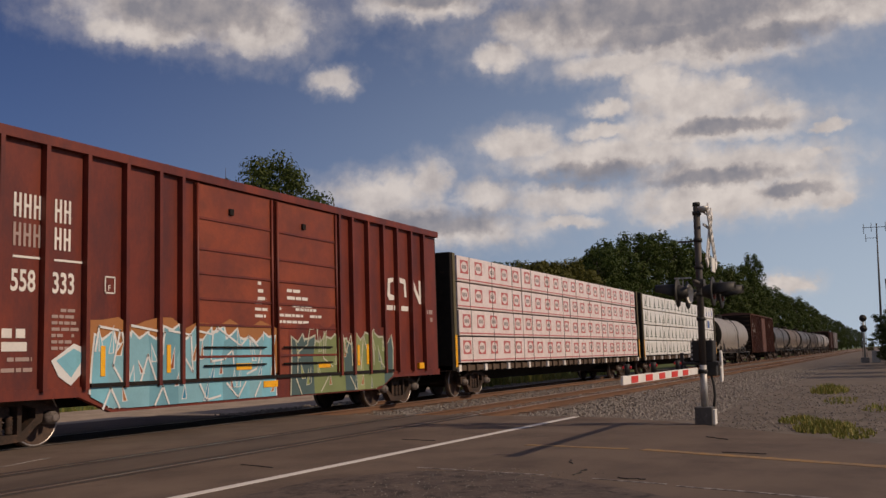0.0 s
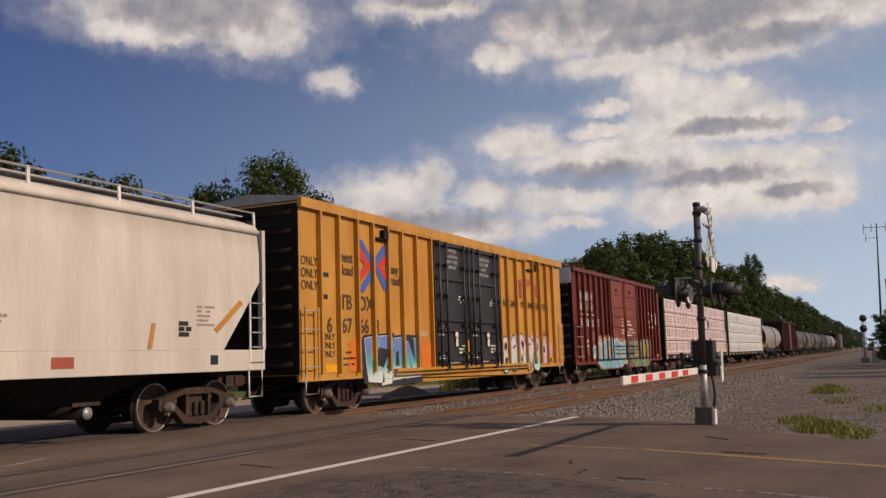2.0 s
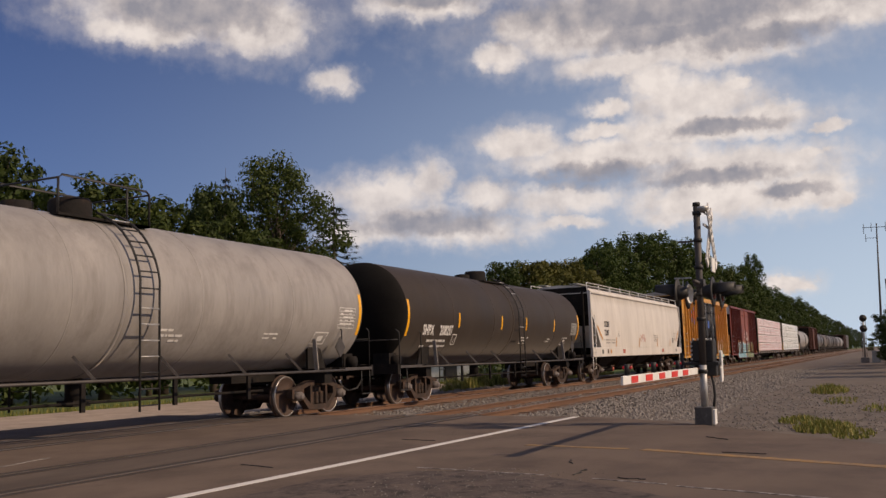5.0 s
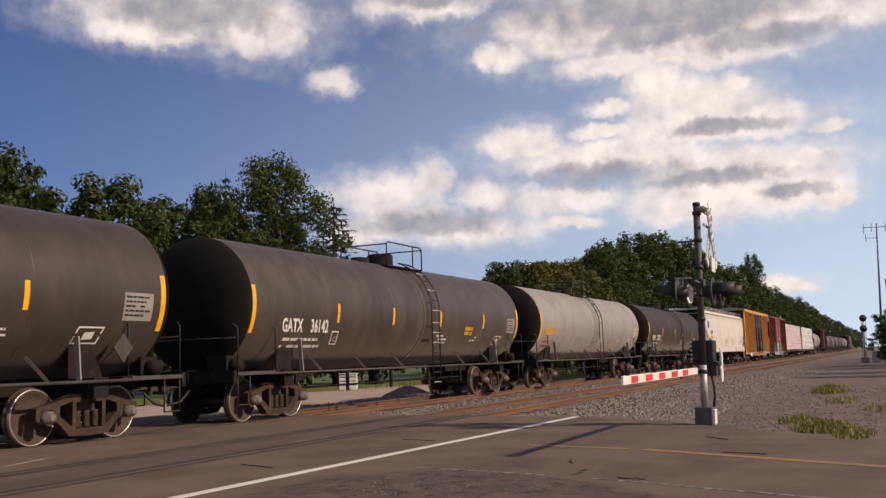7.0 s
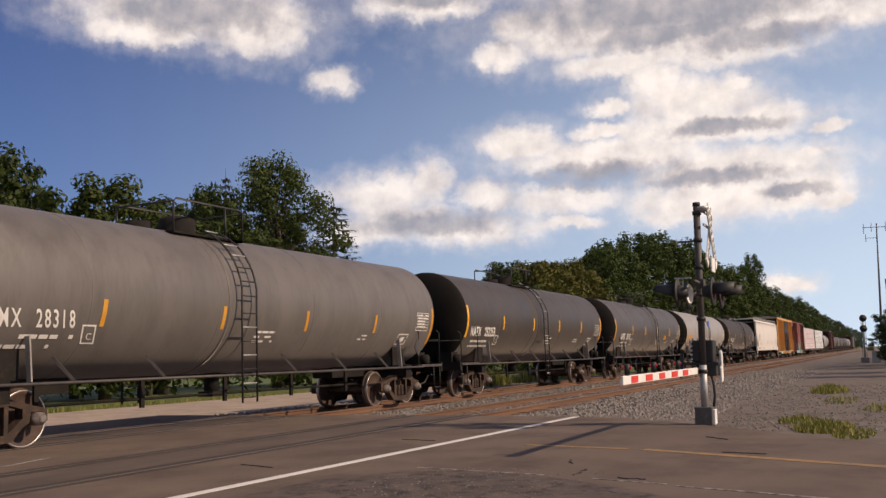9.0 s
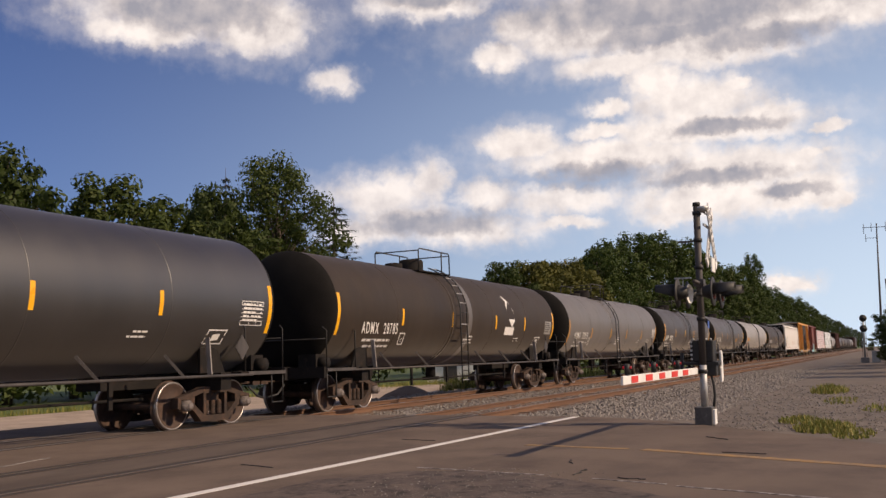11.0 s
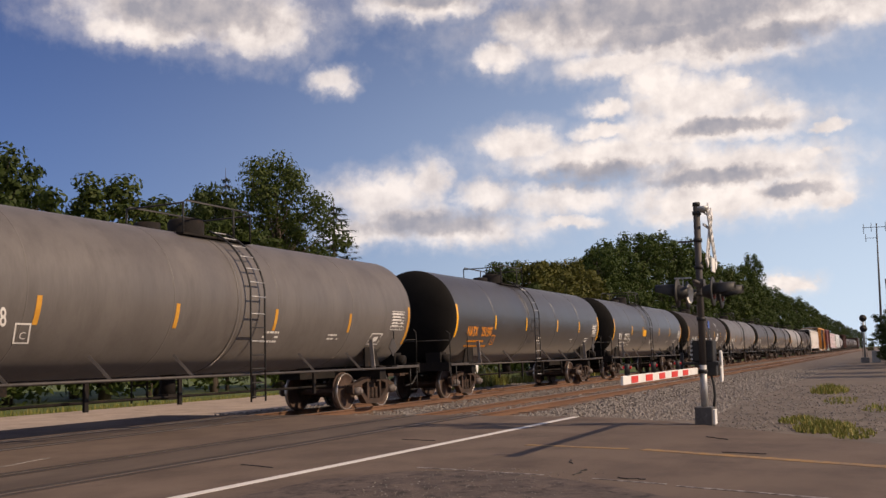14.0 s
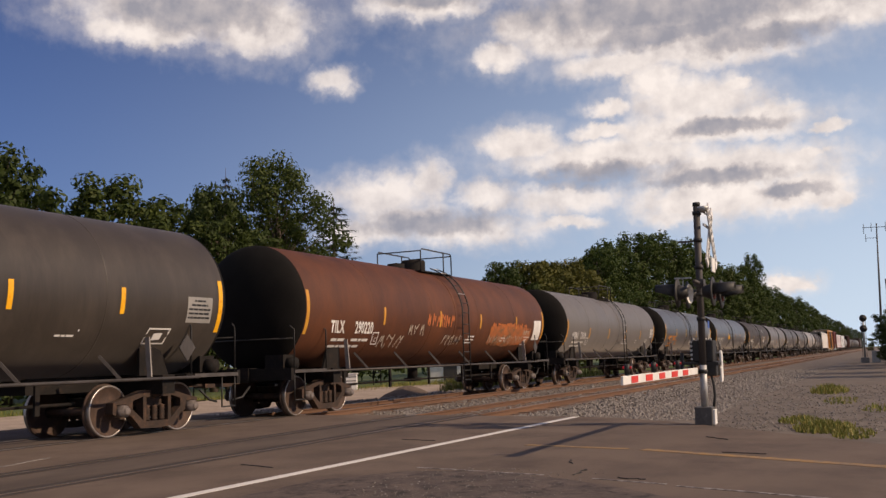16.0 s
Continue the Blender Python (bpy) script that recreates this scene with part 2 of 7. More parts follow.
black_paint = surface("black_paint", (0.012, 0.012, 0.012), (0.028, 0.027, 0.026), 0.6, scale=4, fine=40)
white_paint = surface("white_paint", (0.68, 0.67, 0.64), (0.8, 0.79, 0.76), 0.6, scale=3, fine=40, third=(0.5, 0.46, 0.4), third_at=0.68)
red_sheet = surface("red_sheeting", (0.62, 0.03, 0.025), (0.7, 0.05, 0.03), 0.45, scale=5, fine=40, bump=0.03)
lens_red = surface("red_lens", (0.06, 0.012, 0.012), (0.09, 0.016, 0.014), 0.2, scale=5, fine=40, bump=0.0)
lens_clear = surface("bright_lens", (0.7, 0.7, 0.68), (0.8, 0.8, 0.78), 0.2, scale=5, fine=40, bump=0.0)
truck_iron = surface("truck_iron", (0.022, 0.015, 0.011), (0.06, 0.037, 0.026), 0.85, 0.1, scale=4, fine=30, bump=0.5, third=(0.13, 0.065, 0.036), third_at=0.63)
wheel_steel = surface("wheel_steel", (0.04, 0.025, 0.019), (0.075, 0.045, 0.032), 0.8, 0.0, scale=4, fine=30, third=(0.11, 0.062, 0.042), third_at=0.62)
tread_steel = surface("tread_steel", (0.4, 0.37, 0.34), (0.55, 0.5, 0.46), 0.38, 0.85, scale=4, fine=30)
under_black = surface("under_black", (0.008, 0.007, 0.0065), (0.02, 0.017, 0.015), 0.9, scale=3, fine=30, third=(0.05, 0.03, 0.02), third_at=0.68, spec=0.25)


# ---- mesh helpers ----
class Shape:
    """Collects faces for one mesh."""

    def __init__(self):
        self.v, self.f, self.s = [], [], []

    def add(self, verts, faces, smooth=False):
        n = len(self.v)
        self.v += [tuple(q) for q in verts]
        self.f += [tuple(i + n for i in f) for f in faces]
        self.s += [smooth] * len(faces)
        return self

    def box(self, x0, x1, y0, y1, z0, z1):
        return self.add([(x, y, z) for x in (x0, x1) for y in (y0, y1) for z in (z0, z1)],
                        [(0, 1, 3, 2), (4, 6, 7, 5), (0, 4, 5, 1), (2, 3, 7, 6), (0, 2, 6, 4), (1, 5, 7, 3)])

    def tube(self, pts, r, n=6, caps=True, r1=None):
        """A round bar through the points."""
        pts = [Vector(q) for q in pts]
        rings = []
        for i, q in enumerate(pts):
            d = (pts[min(i + 1, len(pts) - 1)] - pts[max(i - 1, 0)]).normalized()
            side = d.cross(Vector((0, 0, 1)) if abs(d.z) < 0.9 else Vector((1, 0, 0))).normalized()
            up = side.cross(d)
            k = r if r1 is None else r + (r1 - r) * i / (len(pts) - 1)
            rings.append([q + k * (math.cos(2 * math.pi * j / n) * side + math.sin(2 * math.pi * j / n) * up) for j in range(n)])
        faces = [(i * n + j, i * n + (j + 1) % n, (i + 1) * n + (j + 1) % n, (i + 1) * n + j) for i in range(len(pts) - 1) for j in range(n)]
        if caps:
            faces += [tuple(range(n))[::-1], tuple(range((len(pts) - 1) * n, len(pts) * n))]
        return self.add([q for g in rings for q in g], faces, n > 5)

    def bar(self, p, q, w, h):
        """A square bar from p to q, w across and h high."""
        p, q = Vector(p), Vector(q)
        d = (q - p).normalized()
        side = d.cross(Vector((0, 0, 1)) if abs(d.z) < 0.95 else Vector((0, 1, 0))).normalized()
        up = side.cross(d)
        c = [a * w / 2 * side + b * h / 2 * up for a, b in ((-1, -1), (1, -1), (1, 1), (-1, 1))]
        return self.add([p + k for k in c] + [q + k for k in c], [(3, 2, 1, 0), (4, 5, 6, 7), (0, 1, 5, 4), (1, 2, 6, 5), (2, 3, 7, 6), (3, 0, 4, 7)])

    def lathe(self, prof, n=40, y=0.0, z=0.0, axis="x"):
        """(along, radius) pairs turned round a line along x (or y, z)."""
        vs = []
        for a, r in prof:
            for j in range(n):
                c, s = r * math.cos(2 * math.pi * j / n), r * math.sin(2 * math.pi * j / n)
                vs.append((a, y + c, z + s) if axis == "x" else ((c, a, s) if axis == "y" else (c, s, a)))
        fs = [(i * n + j, i * n + (j + 1) % n, (i + 1) * n + (j + 1) % n, (i + 1) * n + j) for i in range(len(prof) - 1) for j in range(n)]
        return self.add(vs, fs, True)

    def prism(self, outline, y0, y1):
        """A plate cut to an outline in x and z, from y0 to y1."""
        n = len(outline)
        return self.add([(x, y0, z) for x, z in outline] + [(x, y1, z) for x, z in outline],
                        [tuple(range(n)), tuple(range(n, 2 * n))[::-1]] + [(i, i + n, (i + 1) % n + n, (i + 1) % n) for i in range(n)])

    def mesh(self, name):
        me = bpy.data.meshes.new(name)
        me.from_pydata(self.v, [], self.f)
        me.polygons.foreach_set("use_smooth", self.s)
        bm = bmesh.new()
        bm.from_mesh(me)
        bmesh.ops.recalc_face_normals(bm, faces=bm.faces)
        bm.to_mesh(me)
        bm.free()
        return me


def part(name, shape, material, parent=None, label="", at=None, bevel=0.0):
    """One mesh object under a thing or a part; shape is a Shape or finished mesh data."""
    me = shape.mesh(name) if isinstance(shape, Shape) else shape
    if not me.materials:
        me.materials.append(material)
    ob = new(name, me)
    ob.parent = parent
    if at is not None:
        ob.matrix_basis = at
    if label:
        ob["label"] = label
    if bevel:
        bv = ob.modifiers.new("bevel", "BEVEL")
        bv.width, bv.segments, bv.limit_method = bevel, 2, "ANGLE"
    return ob


def thing(name, label, category, at=None, group="", kind=""):
    ob = new(name)
    ob.empty_display_size = 0.3
    if at is not None:
        ob.matrix_basis = at
    return tagged(ob, label, category, group, kind)


def text_mesh(words, size, align="LEFT", spacing=1.0, squeeze=1.0, bold=0.0):
    """Flat lettering as a mesh in x and y, from the built-in font."""
    cu = bpy.data.curves.new("lettering", "FONT")
    cu.body, cu.size, cu.align_x, cu.space_character, cu.resolution_u, cu.offset = words, size, align, spacing, 3, bold
    ob = new("lettering", cu)
    me = bpy.data.meshes.new_from_object(ob.evaluated_get(bpy.context.evaluated_depsgraph_get()))
    bpy.data.objects.remove(ob)
    bpy.data.curves.remove(cu)
    for v in me.vertices:
        v.co.x *= squeeze
    me.materials.clear()
    return me


def onto_side(me, x, z, y, lean=0.0):
    """Lay flat lettering on a car side that faces -y."""
    for v in me.vertices:
        v.co = (x + v.co.x + lean * v.co.y, y, z + v.co.y)
    return me


def onto_tank(me, x, z, radius, centre, lean=0.0):
    """Wrap flat lettering on a tank whose side faces -y; z is where its base lies."""
    a0 = math.asin((z - centre) / radius)
    for v in me.vertices:
        a = a0 + v.co.y / radius
        v.co = (x + v.co.x + lean * v.co.y, -radius * math.cos(a), centre + radius * math.sin(a))
    return me


def flat_polys(polys):
    """A flat mesh in x and y from a few outlines."""
    me = bpy.data.meshes.new("marking")
    vs, fs = [], []
    for q in polys:
        fs.append(tuple(range(len(vs), len(vs) + len(q))))
        vs += [(a, b, 0) for a, b in q]
    me.from_pydata(vs, [], fs)
    return me


def bars(rows, width, height, gap, seed, fill=0.8):
    """Small print that cannot be read: broken bars, row under row."""
    rng = random.Random(seed)
    polys = []
    for r in range(rows):
        x, y = 0.0, -r * (height + gap)
        end = width * rng.uniform(0.7, 1.0)
        while x < end:
            w = rng.uniform(1.2, 4.5) * height
            if rng.random() < fill:
                polys.append([(x, y), (min(x + w, end), y), (min(x + w, end), y + height), (x, y + height)])
            x += w + height * 0.5
    return flat_polys(polys)


# ---- ground, road, tracks ----
TRAIN_Y, NEAR_Y, GAUGE = 13.25, 8.7, 0.7475


def sheet(name, outline, top, thick, material, label, category, subdiv=0):
    s = Shape()
    n = len(outline)
    s.add([(x, y, top) for x, y in outline] + [(x, y, top - thick) for x, y in outline],
          [tuple(range(n)), tuple(range(n, 2 * n))[::-1]] + [(i, (i + 1) % n, (i + 1) % n + n, i + n) for i in range(n)])
    return tagged(part(name, s, material), label, category, kind="structure")


sheet("ground", [(-2500, -2500), (3500, -2500), (3500, 2500), (-2500, 2500)], -0.45, 0.5, grass_ground, "rough green and straw grass reaching the horizon", "ground")
sheet("gravel_yard", [(12, -70), (420, -70), (420, 5.4), (12, 5.4)], -0.09, 0.4, gravel, "brown-grey gravel yard beside the tracks", "gravel")
sheet("track_bed", [(-150, 5.3), (900, 5.3), (900, 16.6), (-150, 16.6)], -0.13, 0.4, gravel, "brown-stained ballast bed under both tracks", "track bed")
sheet("gravel_lane", [(-60, 16.55), (70, 16.55), (50, 28.6), (-60, 28.6)], -0.35, 0.12, dirt, "pale sandy lane running beside the far track", "lane")
ROAD = [(-14, -16), (-4, -16), (5.0, -7.0), (8.6, -3.4), (12.53, 0.12), (15.06, 2.31), (16.4, 3.55), (17.3, 4.6), (17.75, 5.7), (18.1, 8.0), (18.4, 10.0), (18.8, 16.9), (3.5, 16.9), (-2.0, 8), (-14, 4)]
road = sheet("road", ROAD, 0.0, 0.5, asphalt, "worn grey-brown asphalt road over the level crossing", "road")
panel_dark = surface("crossing_timber", (0.028, 0.021, 0.017), (0.06, 0.046, 0.038), 0.9, scale=1.5, fine=30, stretch=(0.15, 1, 1), bump=0.5)
panel_tan = surface("crossing_infill", (0.085, 0.062, 0.047), (0.125, 0.095, 0.074), 0.92, scale=0.9, fine=40, stretch=(0.3, 1, 1), bump=0.4, third=(0.06, 0.045, 0.036), third_at=0.58)
for y in (NEAR_Y, TRAIN_Y):
    part("infill", Shape().box(-2.0, 18.3, y - 0.5, y + 0.5, -0.03, 0.003), panel_tan, road, "brown worn infill between the rails")
    for s in (-1, 1):
        q = y + s * GAUGE
        part("flangeway", Shape().box(-1.8, 18.3, min(q - s * 0.04, q - s * 0.22), max(q - s * 0.04, q - s * 0.22), -0.02, 0.004), panel_dark, road, "dark flangeway timber")
        part("rail_seal", Shape().box(-1.8, 18.3, min(q + s * 0.045, q + s * 0.17), max(q + s * 0.045, q + s * 0.17), -0.02, 0.004), panel_dark, road, "dark timber beside the rail")


def paint_line(name, p, q, width, material, z=0.004):
    p, q = Vector((*p, 0)), Vector((*q, 0))
    d = (q - p).normalized()
    n = Vector((-d.y, d.x, 0)) * width / 2
    s = Shape()
    a, b, c, e = p - n, q - n, q + n, p + n
    s.add([(v.x, v.y, z) for v in (a, b, c, e)] + [(v.x, v.y, -0.01) for v in (a, b, c, e)], [(0, 1, 2, 3), (0, 4, 5, 1), (1, 5, 6, 2), (2, 6, 7, 3), (3, 7, 4, 0)])
    return part(name, s, material, road)


paint_line("stop_line", (6.2, 6.0), (17.63, 5.54), 0.14, road_white)
paint_line("centre_line", (12.05, 4.5), (11.66, 3.03), 0.13, road_yellow)
paint_line("centre_line", (11.6, 2.8), (7.5, -5.2), 0.17, road_yellow)
paint_line("lane_line", (9.4, 4.79), (9.02, 3.2), 0.05, road_worn)
paint_line("lane_line", (8.85, 2.65), (8.6, 1.9), 0.04, road_worn)
paint_line("lane_line", (8.5, 1.78), (7.4, -1.2), 0.05, road_worn)
paint_line("lane_line", (4.9, 9.2), (9.6, 10.6), 0.06, road_worn)
rng = random.Random(4)
for x, y, turn, ln in ((10.2, 3.3, 20, 0.4), (9.3, 2.9, 5, 0.45), (11.3, 1.6, 75, 0.5), (8.9, 2.3, 80, 0.3), (13.2, 2.2, 40, 0.5), (12.6, 6.4, 80, 0.6), (9.2, 6.8, 70, 0.7)):
    pts = [Vector((x + ln * (k / 6 - 0.5) * math.cos(radians(turn)) + rng.uniform(-0.03, 0.03), y + ln * (k / 6 - 0.5) * math.sin(radians(turn)) + rng.uniform(-0.03, 0.03), 0.0035)) for k in range(7)]
    part("tar_crack", Shape().tube(pts, 0.007, 5), tar, road)
sheet("broken_asphalt", [(6.97, 5.37), (8.15, 5.30), (8.99, 4.72), (9.14, 3.87), (8.70, 2.87), (8.22, 2.20), (7.79, 1.72), (6.39, 0.82), (5.77, 4.77)], 0.012, 0.05, surface("crumbled_asphalt", (0.055, 0.04, 0.033), (0.13, 0.097, 0.08), 0.95, scale=2.6, fine=20, bump=1.0, third=(0.03, 0.022, 0.018), third_at=0.56, spread=0.06), "crumbled dark patch at the road's edge", "broken asphalt")


for y in (NEAR_Y, TRAIN_Y):
    sheet("rusty_track_bed", [(18.9, y - 1.5), (900, y - 1.5), (900, y + 1.5), (18.9, y + 1.5)], -0.122, 0.05, rust_bed, "rust-stained brown ballast between the rails", "track bed")


def track(centre, label):
    t = thing("railway_track", label, "railway track", pose(0, centre, 0), "tracks over the crossing", "structure")
    for side in (-1, 1):
        y = side * GAUGE
        r = Shape()
        prof = [(-0.07, -0.155), (0.07, -0.155), (0.07, -0.14), (0.012, -0.12), (0.012, -0.04), (0.036, -0.03), (0.036, 0.003), (-0.036, 0.003), (-0.036, -0.03), (-0.012, -0.04), (-0.012, -0.12), (-0.07, -0.14)]
        n = len(prof)
        r.add([(x, y + a, b) for x in (-150, 900) for a, b in prof], [tuple(range(n)), tuple(range(n, 2 * n))] + [(i, (i + 1) % n, (i + 1) % n + n, i + n) for i in range(n)])
        part("rail", r, rail_rust, t)
        part("rail_head", Shape().box(-150, 900, y - 0.026, y + 0.026, 0.002, 0.007), rail_top, t, "polished running surface")
    tie = Shape().box(-0.11, 0.11, -1.3, 1.3, -0.3, -0.115).mesh("tie")
    tie.materials.append(tie_wood)
    rr = random.Random(int(centre))
    for i in range(150):
        part("tie", tie, tie_wood, t, at=pose(18.8 + 0.53 * i, rr.uniform(-0.04, 0.04), rr.uniform(-0.012, 0.012), 0, 0, rr.uniform(-1, 1)))
    far = Shape()
    for i in range(400):
        x = 18.8 + 0.53 * 150 + 0.53 * i
        far.box(x - 0.11, x + 0.11, -1.3, 1.3, -0.3, -0.115)
    for i in range(120):
        x = -3.2 - 0.53 * i
        far.box(x - 0.11, x + 0.11, -1.3, 1.3, -0.3, -0.115)
    tagged(part("far_ties", far, tie_wood, t), kind="stuff")
    return t


track(TRAIN_Y, "rusty steel rails of the track that the train uses")
track(NEAR_Y, "rusty steel rails of the empty nearer track")


def stones():
    rr = np.random.RandomState(3)
    s = Shape()
    base = np.array([(1, 0, 0), (-1, 0, 0), (0, 1, 0), (0, -1, 0), (0, 0, 1), (0, 0, -1)], float)
    faces = [(0, 2, 4), (2, 1, 4), (1, 3, 4), (3, 0, 4), (2, 0, 5), (1, 2, 5), (3, 1, 5), (0, 3, 5)]

    def strew(n, x0, x1, y0, y1, lo, hi, z):
        for _ in range(n):
            u = rr.rand()
            x, y = x0 + (x1 - x0) * u ** 1.8, rr.uniform(y0, y1)
            k = rr.uniform(lo, hi) * (1 + 0.6 * u)
            q = base * (k * rr.uniform(0.6, 1.2, (6, 1)))
            a = rr.rand() * 6.28
            rot = np.array([[math.cos(a), -math.sin(a), 0], [math.sin(a), math.cos(a), 0], [0, 0, 0.75]])
            s.add(q @ rot.T + np.array([x, y, z + k * 0.3]), faces)
    strew(9000, 17.9, 60, 3.2, 7.4, 0.02, 0.05, -0.1)
    strew(2500, 18.6, 60, 10.0, 12.0, 0.02, 0.045, -0.12)
    strew(1500, 18.9, 50, 14.6, 16.6, 0.02, 0.045, -0.12)
    strew(3000, 15.5, 34, -3.0, 3.2, 0.012, 0.03, -0.09)
    strew(900, 19, 50, 8.1, 9.3, 0.02, 0.04, -0.12)
    strew(380, 7.28, 9.38, 2.62, 4.62, 0.003, 0.009, 0.012)
    return tagged(part("ballast_stones", s, stone_grey), "loose grey crushed-stone ballast", "ballast", kind="stuff")


stones()


def grass_patch(name, spots, label):
    rr = random.Random(11)
    s = Shape()
    for cx, cy, rx, ry, n, h, z in spots:
        for _ in range(n):
            a, k = rr.uniform(0, 6.283), math.sqrt(rr.random())
            x, y = cx + rx * k * math.cos(a), cy + ry * k * math.sin(a)
            hh, b = h * rr.uniform(0.4, 1.1) * (1.15 - 0.6 * k), rr.uniform(0, 6.283)
            w, lean = 0.012 + 0.02 * hh, rr.uniform(0.1, 0.5) * hh
            dx, dy = math.cos(b) * w, math.sin(b) * w
            lx, ly = math.cos(b + 1.3) * lean, math.sin(b + 1.3) * lean
            s.add([(x - dx, y - dy, z), (x + dx, y + dy, z), (x + dx * 0.6 + lx * 0.4, y + dy * 0.6 + ly * 0.4, z + hh * 0.6), (x - dx * 0.6 + lx * 0.4, y - dy * 0.6 + ly * 0.4, z + hh * 0.6), (x + lx, y + ly, z + hh)],
                  [(0, 1, 2, 3), (3, 2, 4)])
    return tagged(part(name, s, blade_mat), label, "grass", kind="stuff")


grass_patch("grass_tuft", [(15.9, 1.0, 0.9, 0.45, 800, 0.17, -0.09), (15.0, 0.55, 0.9, 0.3, 350, 0.09, -0.09), (17.6, 1.5, 0.8, 0.35, 350, 0.13, -0.09)], "yellow-green weeds growing through the gravel")
grass_patch("grass_tuft", [(29.0, 1.6, 1.6, 0.5, 700, 0.28, -0.09), (24, 1.1, 1.5, 0.4, 160, 0.12, -0.09), (21, 0.3, 1.2, 0.3, 120, 0.12, -0.09)], "small green weed clump on the gravel yard")
grass_patch("trackside_weeds", [(41, 17.4, 4.5, 0.7, 1500, 1.1, -0.36), (50, 17.9, 6, 0.8, 1200, 1.0, -0.36), (60, 18.5, 8, 1.0, 900, 1.0, -0.36)], "tall green weeds beyond the far track")
grass_patch("verge_grass", [(25, 30.2, 24, 1.7, 4200, 0.3, -0.45), (56, 27.5, 14, 2.5, 2400, 0.4, -0.45)], "bright green mown verge behind the lane")


# ---- level crossing gate ----
def lit_red():
    m = surface("lit_red_lens", (0.2, 0.008, 0.008), (0.28, 0.012, 0.01), 0.2, bump=0.0)
    p = m.node_tree.nodes["Principled BSDF"]
    p.inputs["Emission Color"].default_value, p.inputs["Emission Strength"].default_value = (1.0, 0.04, 0.06, 1), 0.2
    return m


arm_red = lit_red()


def crossing_gate():
    g = thing("crossing_gate", "grey crossing signal mast with lowered red and white gate arm", "crossing gate", pose(15.75, 2.78, -0.05, 1.2))
    part("base", Shape().box(-0.15, 0.15, -0.14, 0.14, -0.1, 0.33).box(-0.18, 0.18, -0.17, 0.17, -0.1, 0.0), surface("base_steel", (0.06, 0.056, 0.054), (0.12, 0.115, 0.11), 0.65, scale=4, fine=30, third=(0.3, 0.29, 0.28), third_at=0.7), g, "dark worn steel junction base", bevel=0.015)
    part("base_cover", Shape().box(-0.1, 0.1, -0.175, -0.135, 0.05, 0.29), white_paint, g, "pale cover plate", bevel=0.008)
    part("lower_mast", Shape().tube([(0, 0, 0.3), (0, 0, 1.0)], 0.058, 14), steel, g, "pale galvanised lower mast")
    m = Shape().tube([(0, 0, 0.99), (0, 0, 3.66)], 0.056, 14)
    mast = part("mast", m, mast_grey, g)
    part("mast_cap", Shape().tube([(0, 0, 3.62), (0, 0, 3.68)], 0.064, 14), black_paint, mast)
    for z in (0.9, 1.75, 2.15, 2.6, 3.05, 3.5):
        part("clamp", Shape().tube([(0, 0, z - 0.03), (0, 0, z + 0.03)], 0.074, 12).box(0.03, 0.11, -0.03, 0.03, z - 0.025, z + 0.025), black_paint, mast)
    part("conduit", Shape().tube([(0.1, -0.12, 0.28), (0.12, -0.15, 0.5), (0.14, -0.13, 0.72), (0.12, -0.1, 0.85)], 0.022, 8), black_paint, g)
    bell = Shape().lathe([(3.5, 0.02), (3.52, 0.07), (3.57, 0.1), (3.6, 0.1), (3.62, 0.0)], 16, axis="z")
    part("bell", bell, steel, g, at=pose(0, -0.1, 0, 0, 0, 0))
    box = part("gate_mechanism", Shape().box(0.06, 0.4, -0.16, 0.2, 1.05, 1.4).box(0.08, 0.4, -0.2, 0.06, 0.82, 1.06), black_paint, g, "dark gate motor housing", bevel=0.02)
    part("flange", Shape().box(0.04, 0.42, -0.24, 0.34, 1.0, 1.045), black_paint, box, "dark mounting flange")
    for y in (-0.12, -0.04, 0.08, 0.16):
        part("bolt", Shape().tube([(0.09, y, 1.4), (0.09, y, 1.435)], 0.02, 6), steel, box, "bright bolt head")
    for z in (1.08, 1.15, 1.22, 1.29, 1.36):
        part("terminal", Shape().box(0.045, 0.06, 0.17, 0.205, z, z + 0.035), steel, box, "bright terminal lug")
    part("counterweight", Shape().prism([(0.28, 0.72), (0.42, 0.72), (0.46, 0.8), (0.44, 1.2), (0.38, 1.24), (0.32, 1.2), (0.33, 0.98), (0.28, 0.94)], -0.25, -0.21), white_paint, g, "pale steel counterweight arm", bevel=0.01)
    part("counterweight", Shape().prism([(0.2, 0.78), (0.4, 0.85), (0.42, 0.98), (0.38, 1.2), (0.32, 1.2), (0.3, 1.0), (0.2, 0.94)], 0.38, 0.43), black_paint, g, "dark steel counterweight arm", bevel=0.01)
    arm = part("gate_arm", Shape().box(-4.99, -0.3, 0.035, 0.065, 0.86, 0.965), white_paint, g, "white reflective gate arm with red stripes", bevel=0.006)
    part("arm_socket", Shape().box(-0.9, 0.12, 0.068, 0.11, 0.85, 0.93), black_paint, arm, "dark arm socket")
    for x0, x1 in ((-4.62, -4.29), (-3.88, -3.51), (-3.11, -2.75), (-2.32, -1.89), (-1.52, -1.11)):
        part("red_stripe", Shape().box(x0, x1, 0.03, 0.034, 0.872, 0.952), red_sheet, arm)
